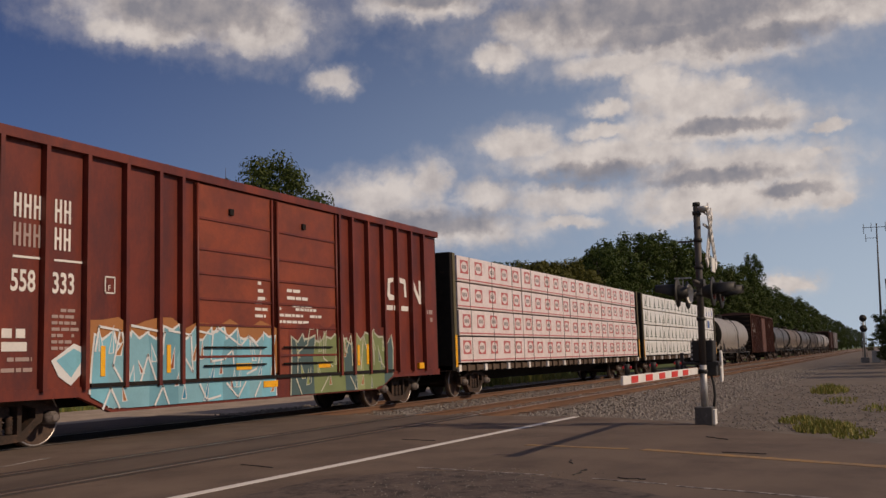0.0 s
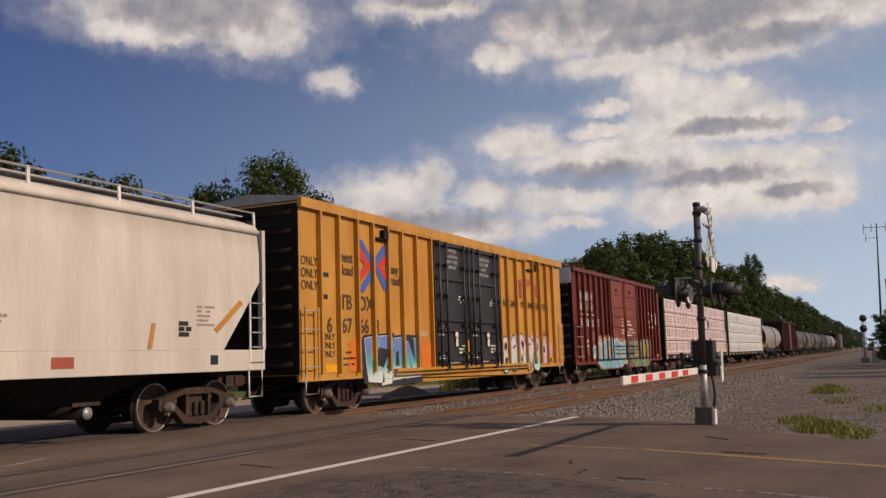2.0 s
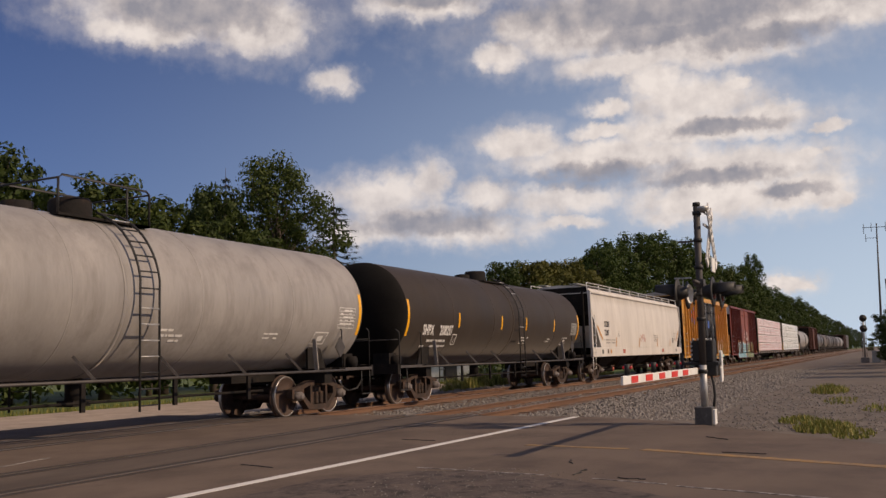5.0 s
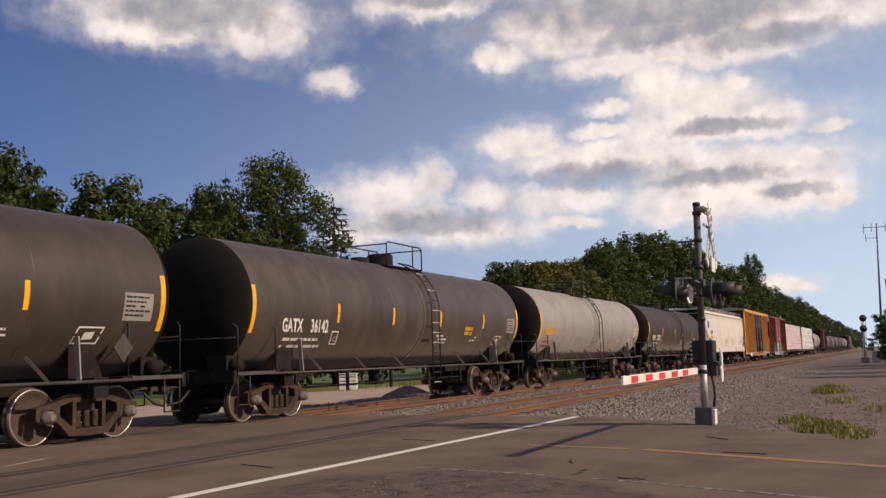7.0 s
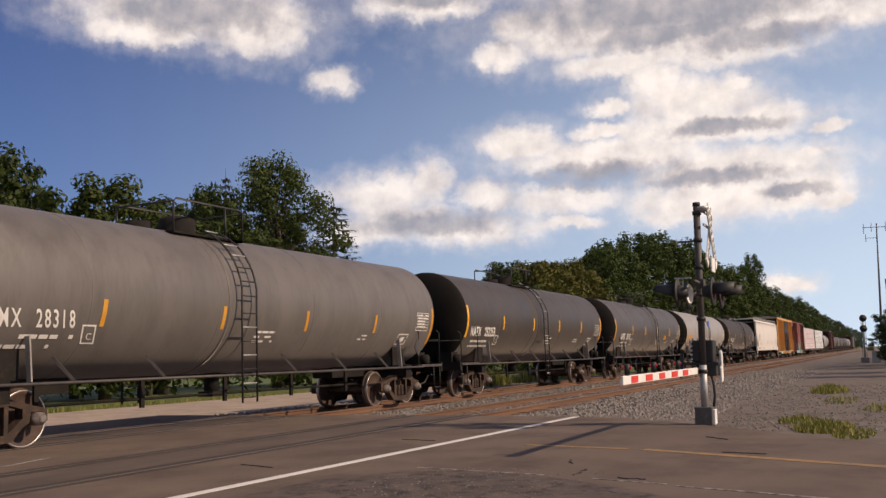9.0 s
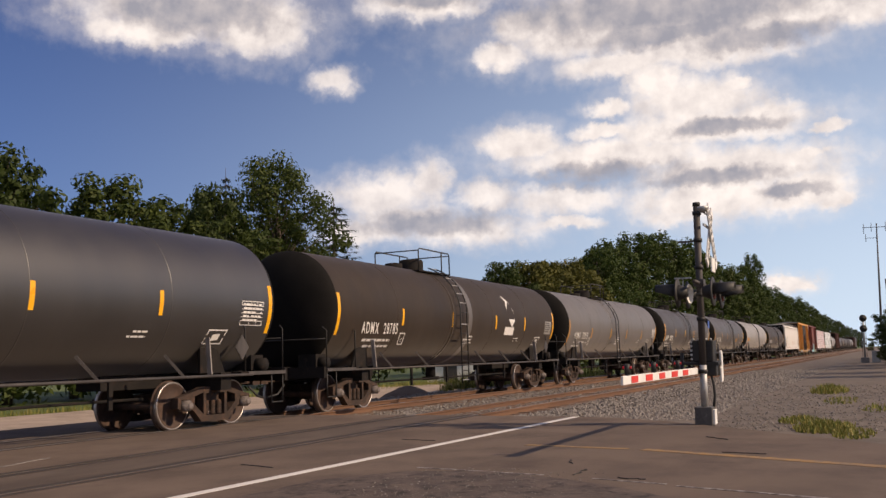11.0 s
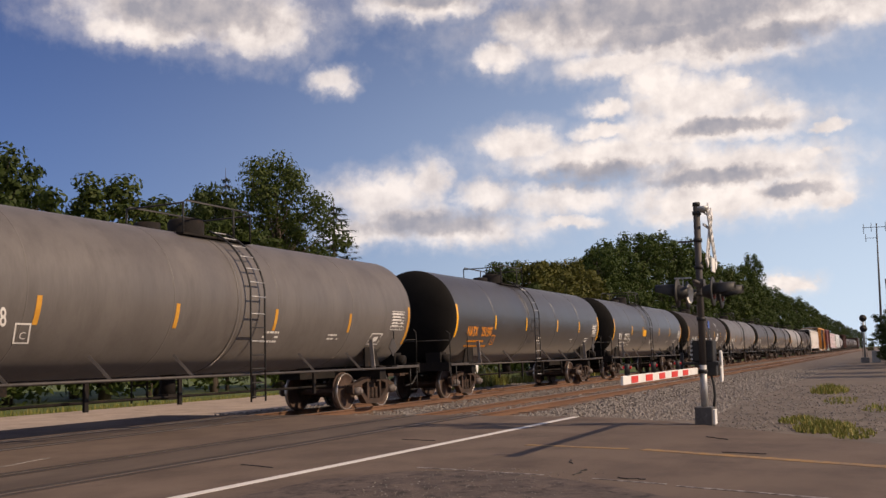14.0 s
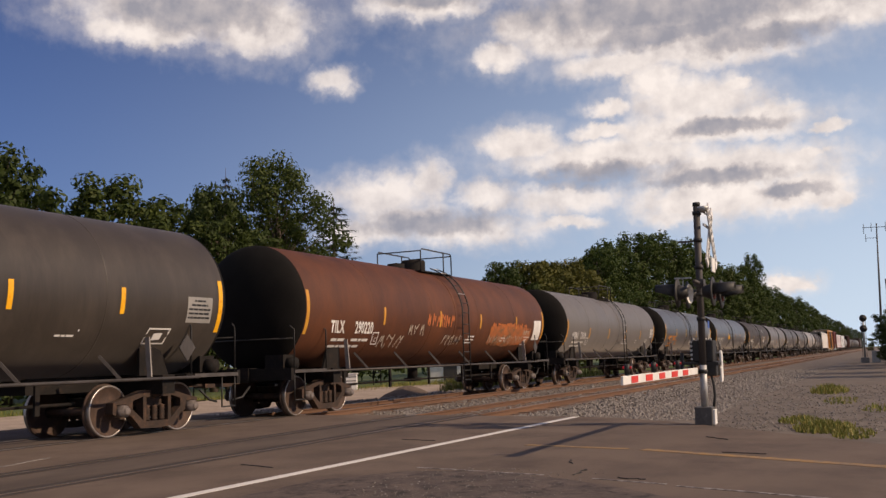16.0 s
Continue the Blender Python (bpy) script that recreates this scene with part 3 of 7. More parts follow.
    for x in (-4.74, -3.36, -1.79):
        lamp = part("arm_lamp", Shape().box(x - 0.04, x + 0.04, 0.03, 0.07, 0.965, 0.985).tube([(x, 0.05, 0.98), (x, 0.05, 1.1)], 0.035, 8), black_paint, arm)
        for d in (-1, 1):
            part("lens", Shape().lathe([(d * 0.02, 0.0), (d * 0.015, 0.016), (0.0, 0.018), (0.0, 0.0)], 12, axis="y"), arm_red, lamp, "small lit red lens", at=pose(x, 0.05 + d * 0.036, 1.06))
    # flashing lights: a pair facing each way on a cross arm
    part("cross_arm", Shape().tube([(-0.5, 0, 2.34), (0.5, 0, 2.34)], 0.03, 10).box(-0.1, 0.1, -0.08, 0.08, 2.28, 2.4), mast_grey, g)
    for x in (-0.42, 0.42):
        for d in (-1, 1):
            unit = part("flasher", Shape().lathe([(d * 0.12, 0.0), (d * 0.12, 0.08), (d * 0.25, 0.13), (d * 0.27, 0.13)], 16, axis="y").lathe([(d * 0.262, 0.0), (d * 0.265, 0.23), (d * 0.28, 0.24), (d * 0.29, 0.23), (d * 0.29, 0.14)], 20, axis="y"), black_paint, g, "black round signal background", at=pose(x, 0.0, 2.17))
            hood = Shape()
            n = 14
            vs = []
            for r, y, cut in ((0.13, 0.29, 1.0), (0.13, 0.62, 0.75), (0.142, 0.62, 0.75), (0.142, 0.29, 1.0)):
                vs += [(r * math.cos(a), d * y, r * math.sin(a)) for a in [math.pi * (0.5 + cut * 0.62 * (2 * j / n - 1)) for j in range(n + 1)]]
            hood.add(vs, [(q * (n + 1) + j, q * (n + 1) + j + 1, ((q + 1) % 4) * (n + 1) + j + 1, ((q + 1) % 4) * (n + 1) + j) for q in range(4) for j in range(n)], True)
            part("hood", hood, black_paint, unit)
            part("lens", Shape().lathe([(d * 0.275, 0.14), (d * 0.31, 0.12), (d * 0.335, 0.0)], 16, axis="y"), lens_red, unit, "round red lens")
    part("bracket", Shape().box(-0.05, 0.05, 0.14, 0.4, 2.42, 2.44).tube([(0, 0.27, 2.2), (0, 0.27, 2.43)], 0.012, 6), steel, g)
    part("back_plate", Shape().lathe([(0.0, 0.0), (0.02, 0.1), (0.06, 0.16), (0.07, 0.16)], 18, axis="y"), lens_clear, g, "bright round lamp glass", at=pose(-0.15, 0.2, 2.16, 0, 0, 170))
    buck = part("crossbuck", Shape().box(-0.06, 0.5, -0.12, -0.1, 3.28, 3.32), steel, g, "white crossed boards on a bracket")
    for s in (-1, 1):
        b = Shape().box(-0.61, 0.61, -0.012, 0.012, -0.1, 0.1)
        bo = part("board", b, white_paint, buck, "white crossing board", at=pose(0.42, -0.14 - 0.02 * s, 3.14, 0, 0, 1) @ Matrix.Rotation(radians(s * 52), 4, "Y"))
        for k in range(8):
            x = -0.5 + 0.125 * k + (0.04 if k > 3 else 0)
            part("letter_bar", Shape().box(x, x + 0.07, -0.016, -0.012, -0.055, 0.055), mast_grey, bo)
    part("track_sign", Shape().box(-0.2, 0.2, -0.012, 0.012, -0.12, 0.12), white_paint, g, "small white sign under the crossed boards", at=pose(0.42, -0.16, 2.66, 0, 0, 2), bevel=0.005)
    part("notice", Shape().box(0.06, 0.16, -0.1, -0.09, 1.6, 1.72), surface("blue_notice", (0.05, 0.12, 0.4), (0.08, 0.16, 0.5), 0.5), g, "small blue notice")
    part("bracket_arm", Shape().box(-0.02, 0.02, 0.0, 0.32, 3.02, 3.05), mast_grey, g)
    part("bracket_arm", Shape().box(0.0, 0.36, -0.12, -0.1, 3.5, 3.515), mast_grey, g)
    return g


crossing_gate()


# ---- signal, radio mast, far fixtures ----
def block_signal():
    s = thing("block_signal", "dark railway colour-light signal on a slim mast", "signal", pose(80, 1.72, -0.09, 1.5))
    part("base", Shape().box(-0.3, 0.3, -0.3, 0.3, -0.05, 0.4), concrete, s, bevel=0.03)
    part("mast", Shape().tube([(0, 0, 0.3), (0, 0, 3.4)], 0.07, 10), steel, s)
    for z in (2.62, 3.42):
        h = part("signal_head", Shape().tube([(-0.2, 0, z), (-0.17, 0, z)], 0.27, 20).tube([(-0.17, 0, z), (0.12, 0, z)], 0.2, 14), black_paint, s, "round black signal target")
        part("visor", Shape().tube([(-0.2, 0, z), (-0.45, 0, z + 0.02)], 0.12, 10), black_paint, h)
    part("ladder", Shape().tube([(0.25, -0.15, 0), (0.1, -0.15, 3.2)], 0.02, 5).tube([(0.25, 0.15, 0), (0.1, 0.15, 3.2)], 0.02, 5), mast_grey, s)
    part("cabinet", Shape().box(-0.4, 0.4, -1.1, -0.5, -0.05, 0.9), steel, s, "small grey equipment cabinet", bevel=0.02)


def radio_mast():
    r = thing("radio_mast", "tall thin grey radio mast with aerials", "radio mast", pose(190, 1.05, -0.2, 1.9))
    part("pole", Shape().tube([(0, 0, 0), (0, 0, 12), (0, 0, 23.9)], 0.24, 8, r1=0.1), mast_grey, r)
    part("aerial", Shape().tube([(0, -1.5, 23.2), (0, 2.4, 23.2)], 0.06, 6).tube([(0, -1.5, 22.4), (0, -1.5, 24.2)], 0.05, 6).tube([(0, 2.2, 22.0), (0, 2.2, 23.9)], 0.05, 6).tube([(0, 0.9, 22.4), (0, 0.9, 24.0)], 0.05, 6), mast_grey, r)
    part("aerial", Shape().tube([(0, 0, 21.2), (0, 2.0, 21.2)], 0.05, 6).tube([(0, 1.9, 20.5), (0, 1.9, 22.0)], 0.05, 6), mast_grey, r)


def pole(x, y, h, label):
    p = thing("utility_pole", label, "utility pole", pose(x, y, -0.2))
    part("pole", Shape().tube([(0, 0, 0), (0, 0, h)], 0.16, 8, r1=0.11), bark, p)


block_signal(), radio_mast(), pole(150, -0.4, 11.0, "dark wooden pole beside the yard")


def white_cabinet(x, y):
    c = thing("trackside_cabinet", "white boxy cabinet standing in the grass", "cabinet", pose(x, y, -0.45, 0, 0, 25))
    part("body", Shape().box(-0.2, 0.2, -0.5, 0.5, 0.1, 0.98), white_paint, c, bevel=0.02)
    part("roof", Shape().box(-0.25, 0.25, -0.54, 0.54, 0.98, 1.04), white_paint, c, bevel=0.01)
    part("plinth", Shape().box(-0.18, 0.18, -0.48, 0.48, -0.05, 0.1), concrete, c)
    for z in (0.36, 0.58, 0.8):
        part("slot", Shape().box(-0.206, -0.2, -0.46, 0.46, z, z + 0.05), black_paint, c)


def shed():
    h = thing("shed", "small white shed half hidden by bushes", "shed", pose(63, 29, -0.45, 0, 0, 15))
    part("wall", Shape().box(-1.2, 1.2, -1.7, 1.7, 0, 1.7), white_paint, h)
    part("roof", Shape().add([(-1.4, -1.9, 1.7), (-1.4, 1.9, 1.7), (0, 1.9, 2.4), (0, -1.9, 2.4), (1.4, -1.9, 1.7), (1.4, 1.9, 1.7)], [(0, 1, 2, 3), (3, 2, 5, 4), (0, 3, 4), (1, 5, 2), (0, 4, 5, 1)]), under_black, h)
    part("door", Shape().box(-1.23, -1.2, -0.5, 0.5, 0, 1.5), mast_grey, h)


white_cabinet(46.0, 27.7), shed()


def gravel_heap():
    """A low tipped heap, steeper on one flank, with a lumpy surface."""
    rr = random.Random(14)
    n, rings = 26, 7
    vs, fs = [(0.15, 0.0, 0.52)], []
    for r in range(1, rings + 1):
        k = r / rings
        for j in range(n):
            a = 2 * math.pi * j / n
            reach = k * (1 + 0.12 * math.sin(3 * a + 1) + 0.07 * math.sin(5 * a))
            vs.append((1.5 * reach * math.cos(a) + 0.15 * (1 - k), 1.25 * reach * math.sin(a), 0.52 * (1 - k ** 1.4) + rr.uniform(-0.025, 0.025) - (0.06 if r == rings else 0)))
    fs += [(0, 1 + j, 1 + (j + 1) % n) for j in range(n)]
    fs += [(1 + r * n + j, 1 + (r + 1) * n + j, 1 + (r + 1) * n + (j + 1) % n, 1 + r * n + (j + 1) % n) for r in range(rings - 1) for j in range(n)]
    ob = part("gravel_heap", Shape().add(vs, fs, True), asphalt, at=pose(34.4, 17.9, -0.35, 0, 0, 25))
    return tagged(ob, "low heap of dark broken asphalt beside the far track", "heap")


gravel_heap()


# ---- trees ----
def leaf_cloud(s, centre, radius, n, size, rr, squash=0.75):
    """A clump of leaves that lie like scales, each facing roughly out of the clump."""
    for _ in range(n):
        d = Vector((rr.gauss(0, 1), rr.gauss(0, 1), rr.gauss(0, 1))).normalized()
        face = (d + Vector((rr.gauss(0, 0.4), rr.gauss(0, 0.4), rr.gauss(0.2, 0.4)))).normalized()
        d *= radius * (rr.random() ** 0.36)
        d.z *= squash
        c = centre + d
        u = face.cross(Vector((rr.gauss(0, 1), rr.gauss(0, 1), rr.gauss(0, 1)))).normalized()
        w = face.cross(u)
        k = size * rr.uniform(0.6, 1.3)
        s.add([c - u * k, c - u * k * 0.1 + w * k * 0.5, c + u * k, c - u * k * 0.1 - w * k * 0.5], [(0, 1, 2, 3)])


def broad_tree(seed, h, spread, foliage, label, low=0.2, clumps=60, leaves=140, size=0.18):
    rr = random.Random(seed)
    t = thing("tree", label, "tree", pose(0, 0, -1000))
    trunk = Shape().tube([(0, 0, -0.3), (rr.uniform(-0.2, 0.2), rr.uniform(-0.2, 0.2), h * 0.3), (rr.uniform(-0.4, 0.4), rr.uniform(-0.4, 0.4), h * 0.62), (rr.uniform(-0.5, 0.5), 0, h * 0.88)], h * 0.026, 8, r1=h * 0.006)
    crown = Shape()
    for i in range(clumps):
        v = low + (0.97 - low) * (i + rr.random()) / clumps
        reach = spread * (math.sin(math.pi * min(1, (v - low) / (1 - low) * 0.86 + 0.12)) ** 0.7) * rr.uniform(0.35, 1.15)
        a = i * 2.4 + rr.uniform(-0.5, 0.5)
        tip = Vector((math.cos(a) * reach, math.sin(a) * reach, h * v))
        root = Vector((0, 0, h * max(0.12, v - 0.22)))
        mid = root.lerp(tip, 0.55) + Vector((0, 0, h * 0.02))
        trunk.tube([root, mid, tip], h * 0.009 * (1.15 - v), 5, r1=0.015)
        leaf_cloud(crown, tip, spread * rr.uniform(0.15, 0.29), leaves, size, rr)
        leaf_cloud(crown, mid, spread * rr.uniform(0.16, 0.26), leaves // 3, size, rr)
    part("trunk", trunk, bark, t)
    part("crown", crown, foliage, t)
    return t


def spruce(seed, h, spread, label):
    rr = random.Random(seed)
    t = thing("spruce", label, "conifer tree", pose(0, 0, -1000))
    trunk = Shape().tube([(0, 0, -0.3), (0, 0, h * 0.5), (0.1, 0, h)], h * 0.02, 8, r1=0.02)
    crown = Shape()
    levels = int(h * 2.2)
    for i in range(levels):
        v = 0.1 + 0.88 * i / levels
        reach = spread * (1 - v) ** 0.8 + 0.25
        for k in range(6):
            a = i * 1.1 + k * 1.047 + rr.uniform(-0.3, 0.3)
            rch = reach * rr.uniform(0.7, 1.12)
            root = Vector((0, 0, h * v))
            tip = Vector((math.cos(a) * rch, math.sin(a) * rch, h * v - rch * rr.uniform(0.05, 0.25)))
            mid = root.lerp(tip, 0.5) - Vector((0, 0, rch * 0.12))
            trunk.tube([root, mid, tip], 0.035, 4, r1=0.01)
            for j in range(int(8 + rch * 7)):
                f = rr.uniform(0.15, 1.0)
                q = root.lerp(tip, f) - Vector((0, 0, rch * 0.24 * f * (1 - f) * 2))
                out = Vector((math.cos(a + rr.uniform(-1.2, 1.2)), math.sin(a + rr.uniform(-1.2, 1.2)), rr.uniform(-0.9, 0.1))).normalized() * rr.uniform(0.25, 0.5)
                w = out.cross(Vector((0, 0, 1))).normalized() * 0.07
                crown.add([q - w, q + w, q + out], [(0, 1, 2)])
    part("trunk", trunk, bark, t)
    part("crown", crown, needle, t)
    return t


def plant(proto, x, y, scale, turn, wide=1.0):
    return copy_thing(proto, pose(x, y, -0.3, 0, 0, turn) @ Matrix.Diagonal((scale * wide, scale * wide, scale, 1)))


oak = broad_tree(1, 17.0, 5.0, leaf_b, "tall green broadleaf tree with an open crown", clumps=85, leaves=150, size=0.17)
maple = broad_tree(2, 12.5, 4.2, leaf_a, "dark green rounded broadleaf tree", low=0.16)
elm = broad_tree(3, 13.0, 3.6, leaf_b, "green broadleaf tree with a loose crown", low=0.1)
ash = broad_tree(5, 20.0, 5.5, leaf_w, "tall green tree in the woods beside the line", low=0.08, clumps=75, leaves=120, size=0.25)
willow = broad_tree(7, 12.0, 4.6, leaf_c, "yellowing broadleaf tree in late summer", low=0.08, clumps=65, leaves=110, size=0.22)
fir = spruce(8, 14.0, 3.8, "dark spruce with drooping branches")
plant(oak, 57.2, 40.5, 1.0, 0, 0.95), plant(maple, 49.5, 40.0, 1.08, 40, 0.75), plant(fir, 64.6, 40.0, 1.06, 10, 1.25), plant(fir, 52.4, 41.2, 1.1, 80, 0.5)
plant(maple, 54.5, 44.0, 1.1, 75), plant(elm, 47.0, 42.0, 0.95, 15, 1.1), plant(maple, 66.0, 43.5, 0.8, 15), plant(elm, 36.5, 45.0, 0.92, 250), plant(maple, 42.5, 45.0, 0.9, 10), plant(elm, 60.5, 42.5, 1.0, 60), plant(maple, 62.0, 43.0, 0.9, 150, 0.8)
plant(maple, 32.6, 40.0, 1.02, 200), plant(elm, 35.2, 42.0, 0.85, 20), plant(willow, 37.0, 44.0, 0.85, 100, 0.8), plant(elm, 40.0, 40.0, 0.97, 130, 1.1), plant(maple, 44.6, 41.0, 0.86, 260, 0.7)
plant(maple, 29.0, 41.0, 0.9, 70), plant(maple, 47.5, 43.0, 0.8, 320), plant(elm, 25.0, 42.0, 0.9, 220)
rng = random.Random(21)
for x, y, h, kind in ((84, 37, 9, maple), (92, 36, 11.5, maple), (97, 35, 12, willow), (103, 36, 12.5, willow), (109, 35, 13, willow), (116, 36, 13, willow), (122, 38, 13.5, willow), (124, 35, 16, ash),
                      (131, 36, 17, ash), (138, 37, 18.5, ash), (146, 35, 20.5, ash), (153, 33, 21.0, ash), (160, 31, 20.5, ash), (168, 31, 20, ash), (178, 30, 19.5, ash), (186, 28, 17, elm), (192, 29, 18.5, ash),
                      (200, 27, 19, ash), (209, 25.0, 22, ash), (216, 27, 17, ash), (226, 26, 16.5, ash), (238, 25, 16.5, ash), (252, 25, 16, ash), (266, 24, 15.5, ash), (282, 23, 16, ash), (300, 23, 15.5, ash),
                      (322, 22, 15, ash), (346, 22, 14, ash), (372, 22, 14, ash), (402, 21, 13.5, ash), (436, 20, 13, ash), (476, 20, 13, ash), (520, 19, 12, ash), (570, 19, 12, ash), (640, 18, 12, ash), (720, 17, 12, ash)):
    base = {oak: 17.0, maple: 12.5, elm: 13.0, ash: 20.0, willow: 12.0, fir: 14.0}[kind]
    plant(kind, x, y, h / base, rng.uniform(0, 360), 0.55 if x == 209 else 1.05)
plant(maple, 118, 46, 1.0, 0), plant(ash, 150, 45, 0.85, 50), plant(ash, 134, 46, 0.75, 50)
plant(maple, 50, -4.1, 0.45, 20), plant(elm, 44, -5.0, 0.45, 120), plant(maple, 60, -0.75, 0.27, 30, 1.2), plant(elm, 69, -0.1, 0.24, 90, 1.3), plant(maple, 60, -5.2, 0.5, 5), plant(elm, 70, -5.4, 0.55, 75), plant(maple, 80, -4.6, 0.5, 140), plant(maple, 90, -4.2, 0.5, 300), plant(maple, 78, -0.9, 0.38, 10, 1.2), plant(maple, 100, -1.6, 0.45, 60, 1.2), plant(maple, 66, -3.2, 0.4, 200, 1.2)
for proto in (oak, maple, elm, ash, willow, fir):
    for o in (*proto.children_recursive, proto):
        bpy.data.objects.remove(o)


def undergrowth():
    rr = random.Random(5)
    s = Shape()
    for _ in range(330):
        x = 22 + 260 * rr.random() ** 1.7
        y = (39 if x < 75 else max(21, 42 - 0.085 * x)) + rr.uniform(-2, 3)
        leaf_cloud(s, Vector((x, y, rr.uniform(0.3, 2.0))), rr.uniform(0.9, 1.7), 42, 0.24 + x * 0.0012, rr)
    return tagged(part("undergrowth", s, leaf_a), "dark shrubs and saplings along the edge of the woods", "undergrowth", kind="stuff")


undergrowth()


# ---- train ----
WHEEL_R, AXLE = 0.457, 0.89
TRAIN = "freight train"
WHEELSETS, CARS = [], []


def wheelset_mesh():
    s = Shape()
    s.tube([(0, -1.02, 0), (0, 1.02, 0)], 0.075, 12)
    for d in (-1, 1):
        y = d * 0.72
        s.lathe([(y - d * 0.07, 0.1), (y - d * 0.05, 0.16), (y - d * 0.03, 0.37), (y - d * 0.075, 0.485), (y - d * 0.045, 0.487), (y - d * 0.035, 0.457), (y + d * 0.06, 0.452), (y + d * 0.065, 0.405), (y + d * 0.03, 0.375), (y + d * 0.025, 0.17), (y + d * 0.06, 0.12), (y + d * 0.06, 0.05)], 32, axis="y")
        for k in range(3):
            a = 2.094 * k
            s.tube([(0.055 * math.cos(a), d * 1.0, 0.055 * math.sin(a)), (0.055 * math.cos(a), d * 1.045, 0.055 * math.sin(a))], 0.02, 6)
    return s.mesh("wheelset")


def tread_mesh(d):
    y = d * 0.72
    return Shape().lathe([(y + d * 0.062, 0.424), (y + d * 0.0665, 0.425), (y + d * 0.0665, 0.45), (y + d * 0.06, 0.4555), (y - d * 0.03, 0.4595), (y - d * 0.03, 0.4575)], 32, axis="y").mesh("tread")


def sideframe_mesh():
    """One casting: arched top chord, pedestal jaws, a spring window and two triangular windows."""
    outer = [(0.0, 0.8), (0.36, 0.79), (0.8, 0.67), (1.09, 0.61), (1.1, 0.42), (1.02, 0.38), (1.0, 0.57), (0.78, 0.57), (0.75, 0.4), (0.64, 0.35), (0.42, 0.13), (0.0, 0.11)]
    outer += [(-x, z) for x, z in outer[-2:0:-1]]
    gap = [(0.36, 0.27), (0.62, 0.47), (0.62, 0.62), (0.36, 0.69)]
    loops = [outer, [(-0.28, 0.24), (0.28, 0.24), (0.28, 0.67), (-0.28, 0.67)], gap, [(-x, z) for x, z in gap]]
    bm = bmesh.new()
    edges = []
    for q in loops:
        vs = [bm.verts.new((x, -0.085, z)) for x, z in q]
        edges += [bm.edges.new((vs[k], vs[(k + 1) % len(vs)])) for k in range(len(vs))]
    made = bmesh.ops.triangle_fill(bm, edges=edges, use_beauty=True, use_dissolve=False)
    faces = [f for f in made["geom"] if isinstance(f, bmesh.types.BMFace)]
    out = bmesh.ops.extrude_face_region(bm, geom=faces)
    bmesh.ops.translate(bm, verts=[v for v in out["geom"] if isinstance(v, bmesh.types.BMVert)], vec=(0, 0.17, 0))
    bmesh.ops.recalc_face_normals(bm, faces=bm.faces)
    me = bpy.data.meshes.new("sideframe")
    bm.to_mesh(me)
    bm.free()
    return me


def spring_mesh():
    prof = [(0.24, 0.0)] + [(0.245 + 0.03 * k, 0.07 if k % 2 else 0.05) for k in range(10)] + [(0.54, 0.0)]
    return Shape().lathe(prof, 12, axis="z").mesh("spring")


M_WHEEL, M_TREADS, M_FRAME, M_SPRING = wheelset_mesh(), (tread_mesh(-1), tread_mesh(1)), sideframe_mesh(), spring_mesh()
M_CAP = Shape().lathe([(-0.035, 0.0), (-0.035, 0.045), (-0.03, 0.07), (0.02, 0.072), (0.022, 0.105), (0.24, 0.108), (0.24, 0.0)], 14, axis="y").mesh("bearing_cap")
cap_steel = surface("cap_steel", (0.06, 0.048, 0.042), (0.22, 0.19, 0.175), 0.6, 0.2, scale=9, fine=40)
M_BOLSTER = Shape().box(-0.2, 0.2, -1.0, 1.0, 0.5, 0.66).tube([(0, 0, 0.6), (0, 0, 0.78)], 0.25, 14).bar((-0.5, -0.75, 0.35), (-0.5, 0.75, 0.35), 0.08, 0.1).bar((0.5, -0.75, 0.35), (0.5, 0.75, 0.35), 0.08, 0.1).mesh("truck")


def truck(car, x):
    b = part("truck", M_BOLSTER, truck_iron, car, "rusty cast-steel truck", at=pose(x, 0, 0))
    for d in (-1, 1):
        part("sideframe", M_FRAME, truck_iron, b, at=pose(0, d * 1.0, 0, 0, 0, 0 if d < 0 else 180))
        for k in (-AXLE, AXLE):
            part("bearing_cap", M_CAP, cap_steel, b, "pale worn bearing cap", at=pose(k, d * 1.2, WHEEL_R, 0, 0, 0 if d < 0 else 180))
        for k in (-0.19, 0, 0.19):
            part("spring", M_SPRING, truck_iron, b, at=pose(k, d * 1.0, 0))
    for d in (-1, 1):
        w = part("wheelset", M_WHEEL, wheel_steel, b, "brown steel wheelset", at=pose(d * AXLE, 0, WHEEL_R))
        for m in M_TREADS:
            part("tread", m, tread_steel, b, "bright worn wheel rim", at=pose(d * AXLE, 0, WHEEL_R))
        WHEELSETS.append((w, d * AXLE))


def couplers(car, half):
    for d in (-1, 1):
        s = Shape()
        s.box(min(d * (half - 0.2), d * (half + 0.45)), max(d * (half - 0.2), d * (half + 0.45)), -0.08, 0.08, 0.78, 0.94)
        s.box(min(d * (half + 0.4), d * (half + 0.72)), max(d * (half + 0.4), d * (half + 0.72)), -0.17, 0.14, 0.74, 0.98)
        part("coupler", s, truck_iron, car, "rusty knuckle coupler")
        part("air_hose", Shape().tube([(d * half, -0.35, 0.72), (d * (half + 0.3), -0.36, 0.5), (d * (half + 0.6), -0.3, 0.45)], 0.025, 6), black_paint, car)


def car_thing(name, s, label, category):
    c = thing(name, label, category, pose(s, TRAIN_Y, 0), TRAIN)
    CARS.append((c, s))
    return c


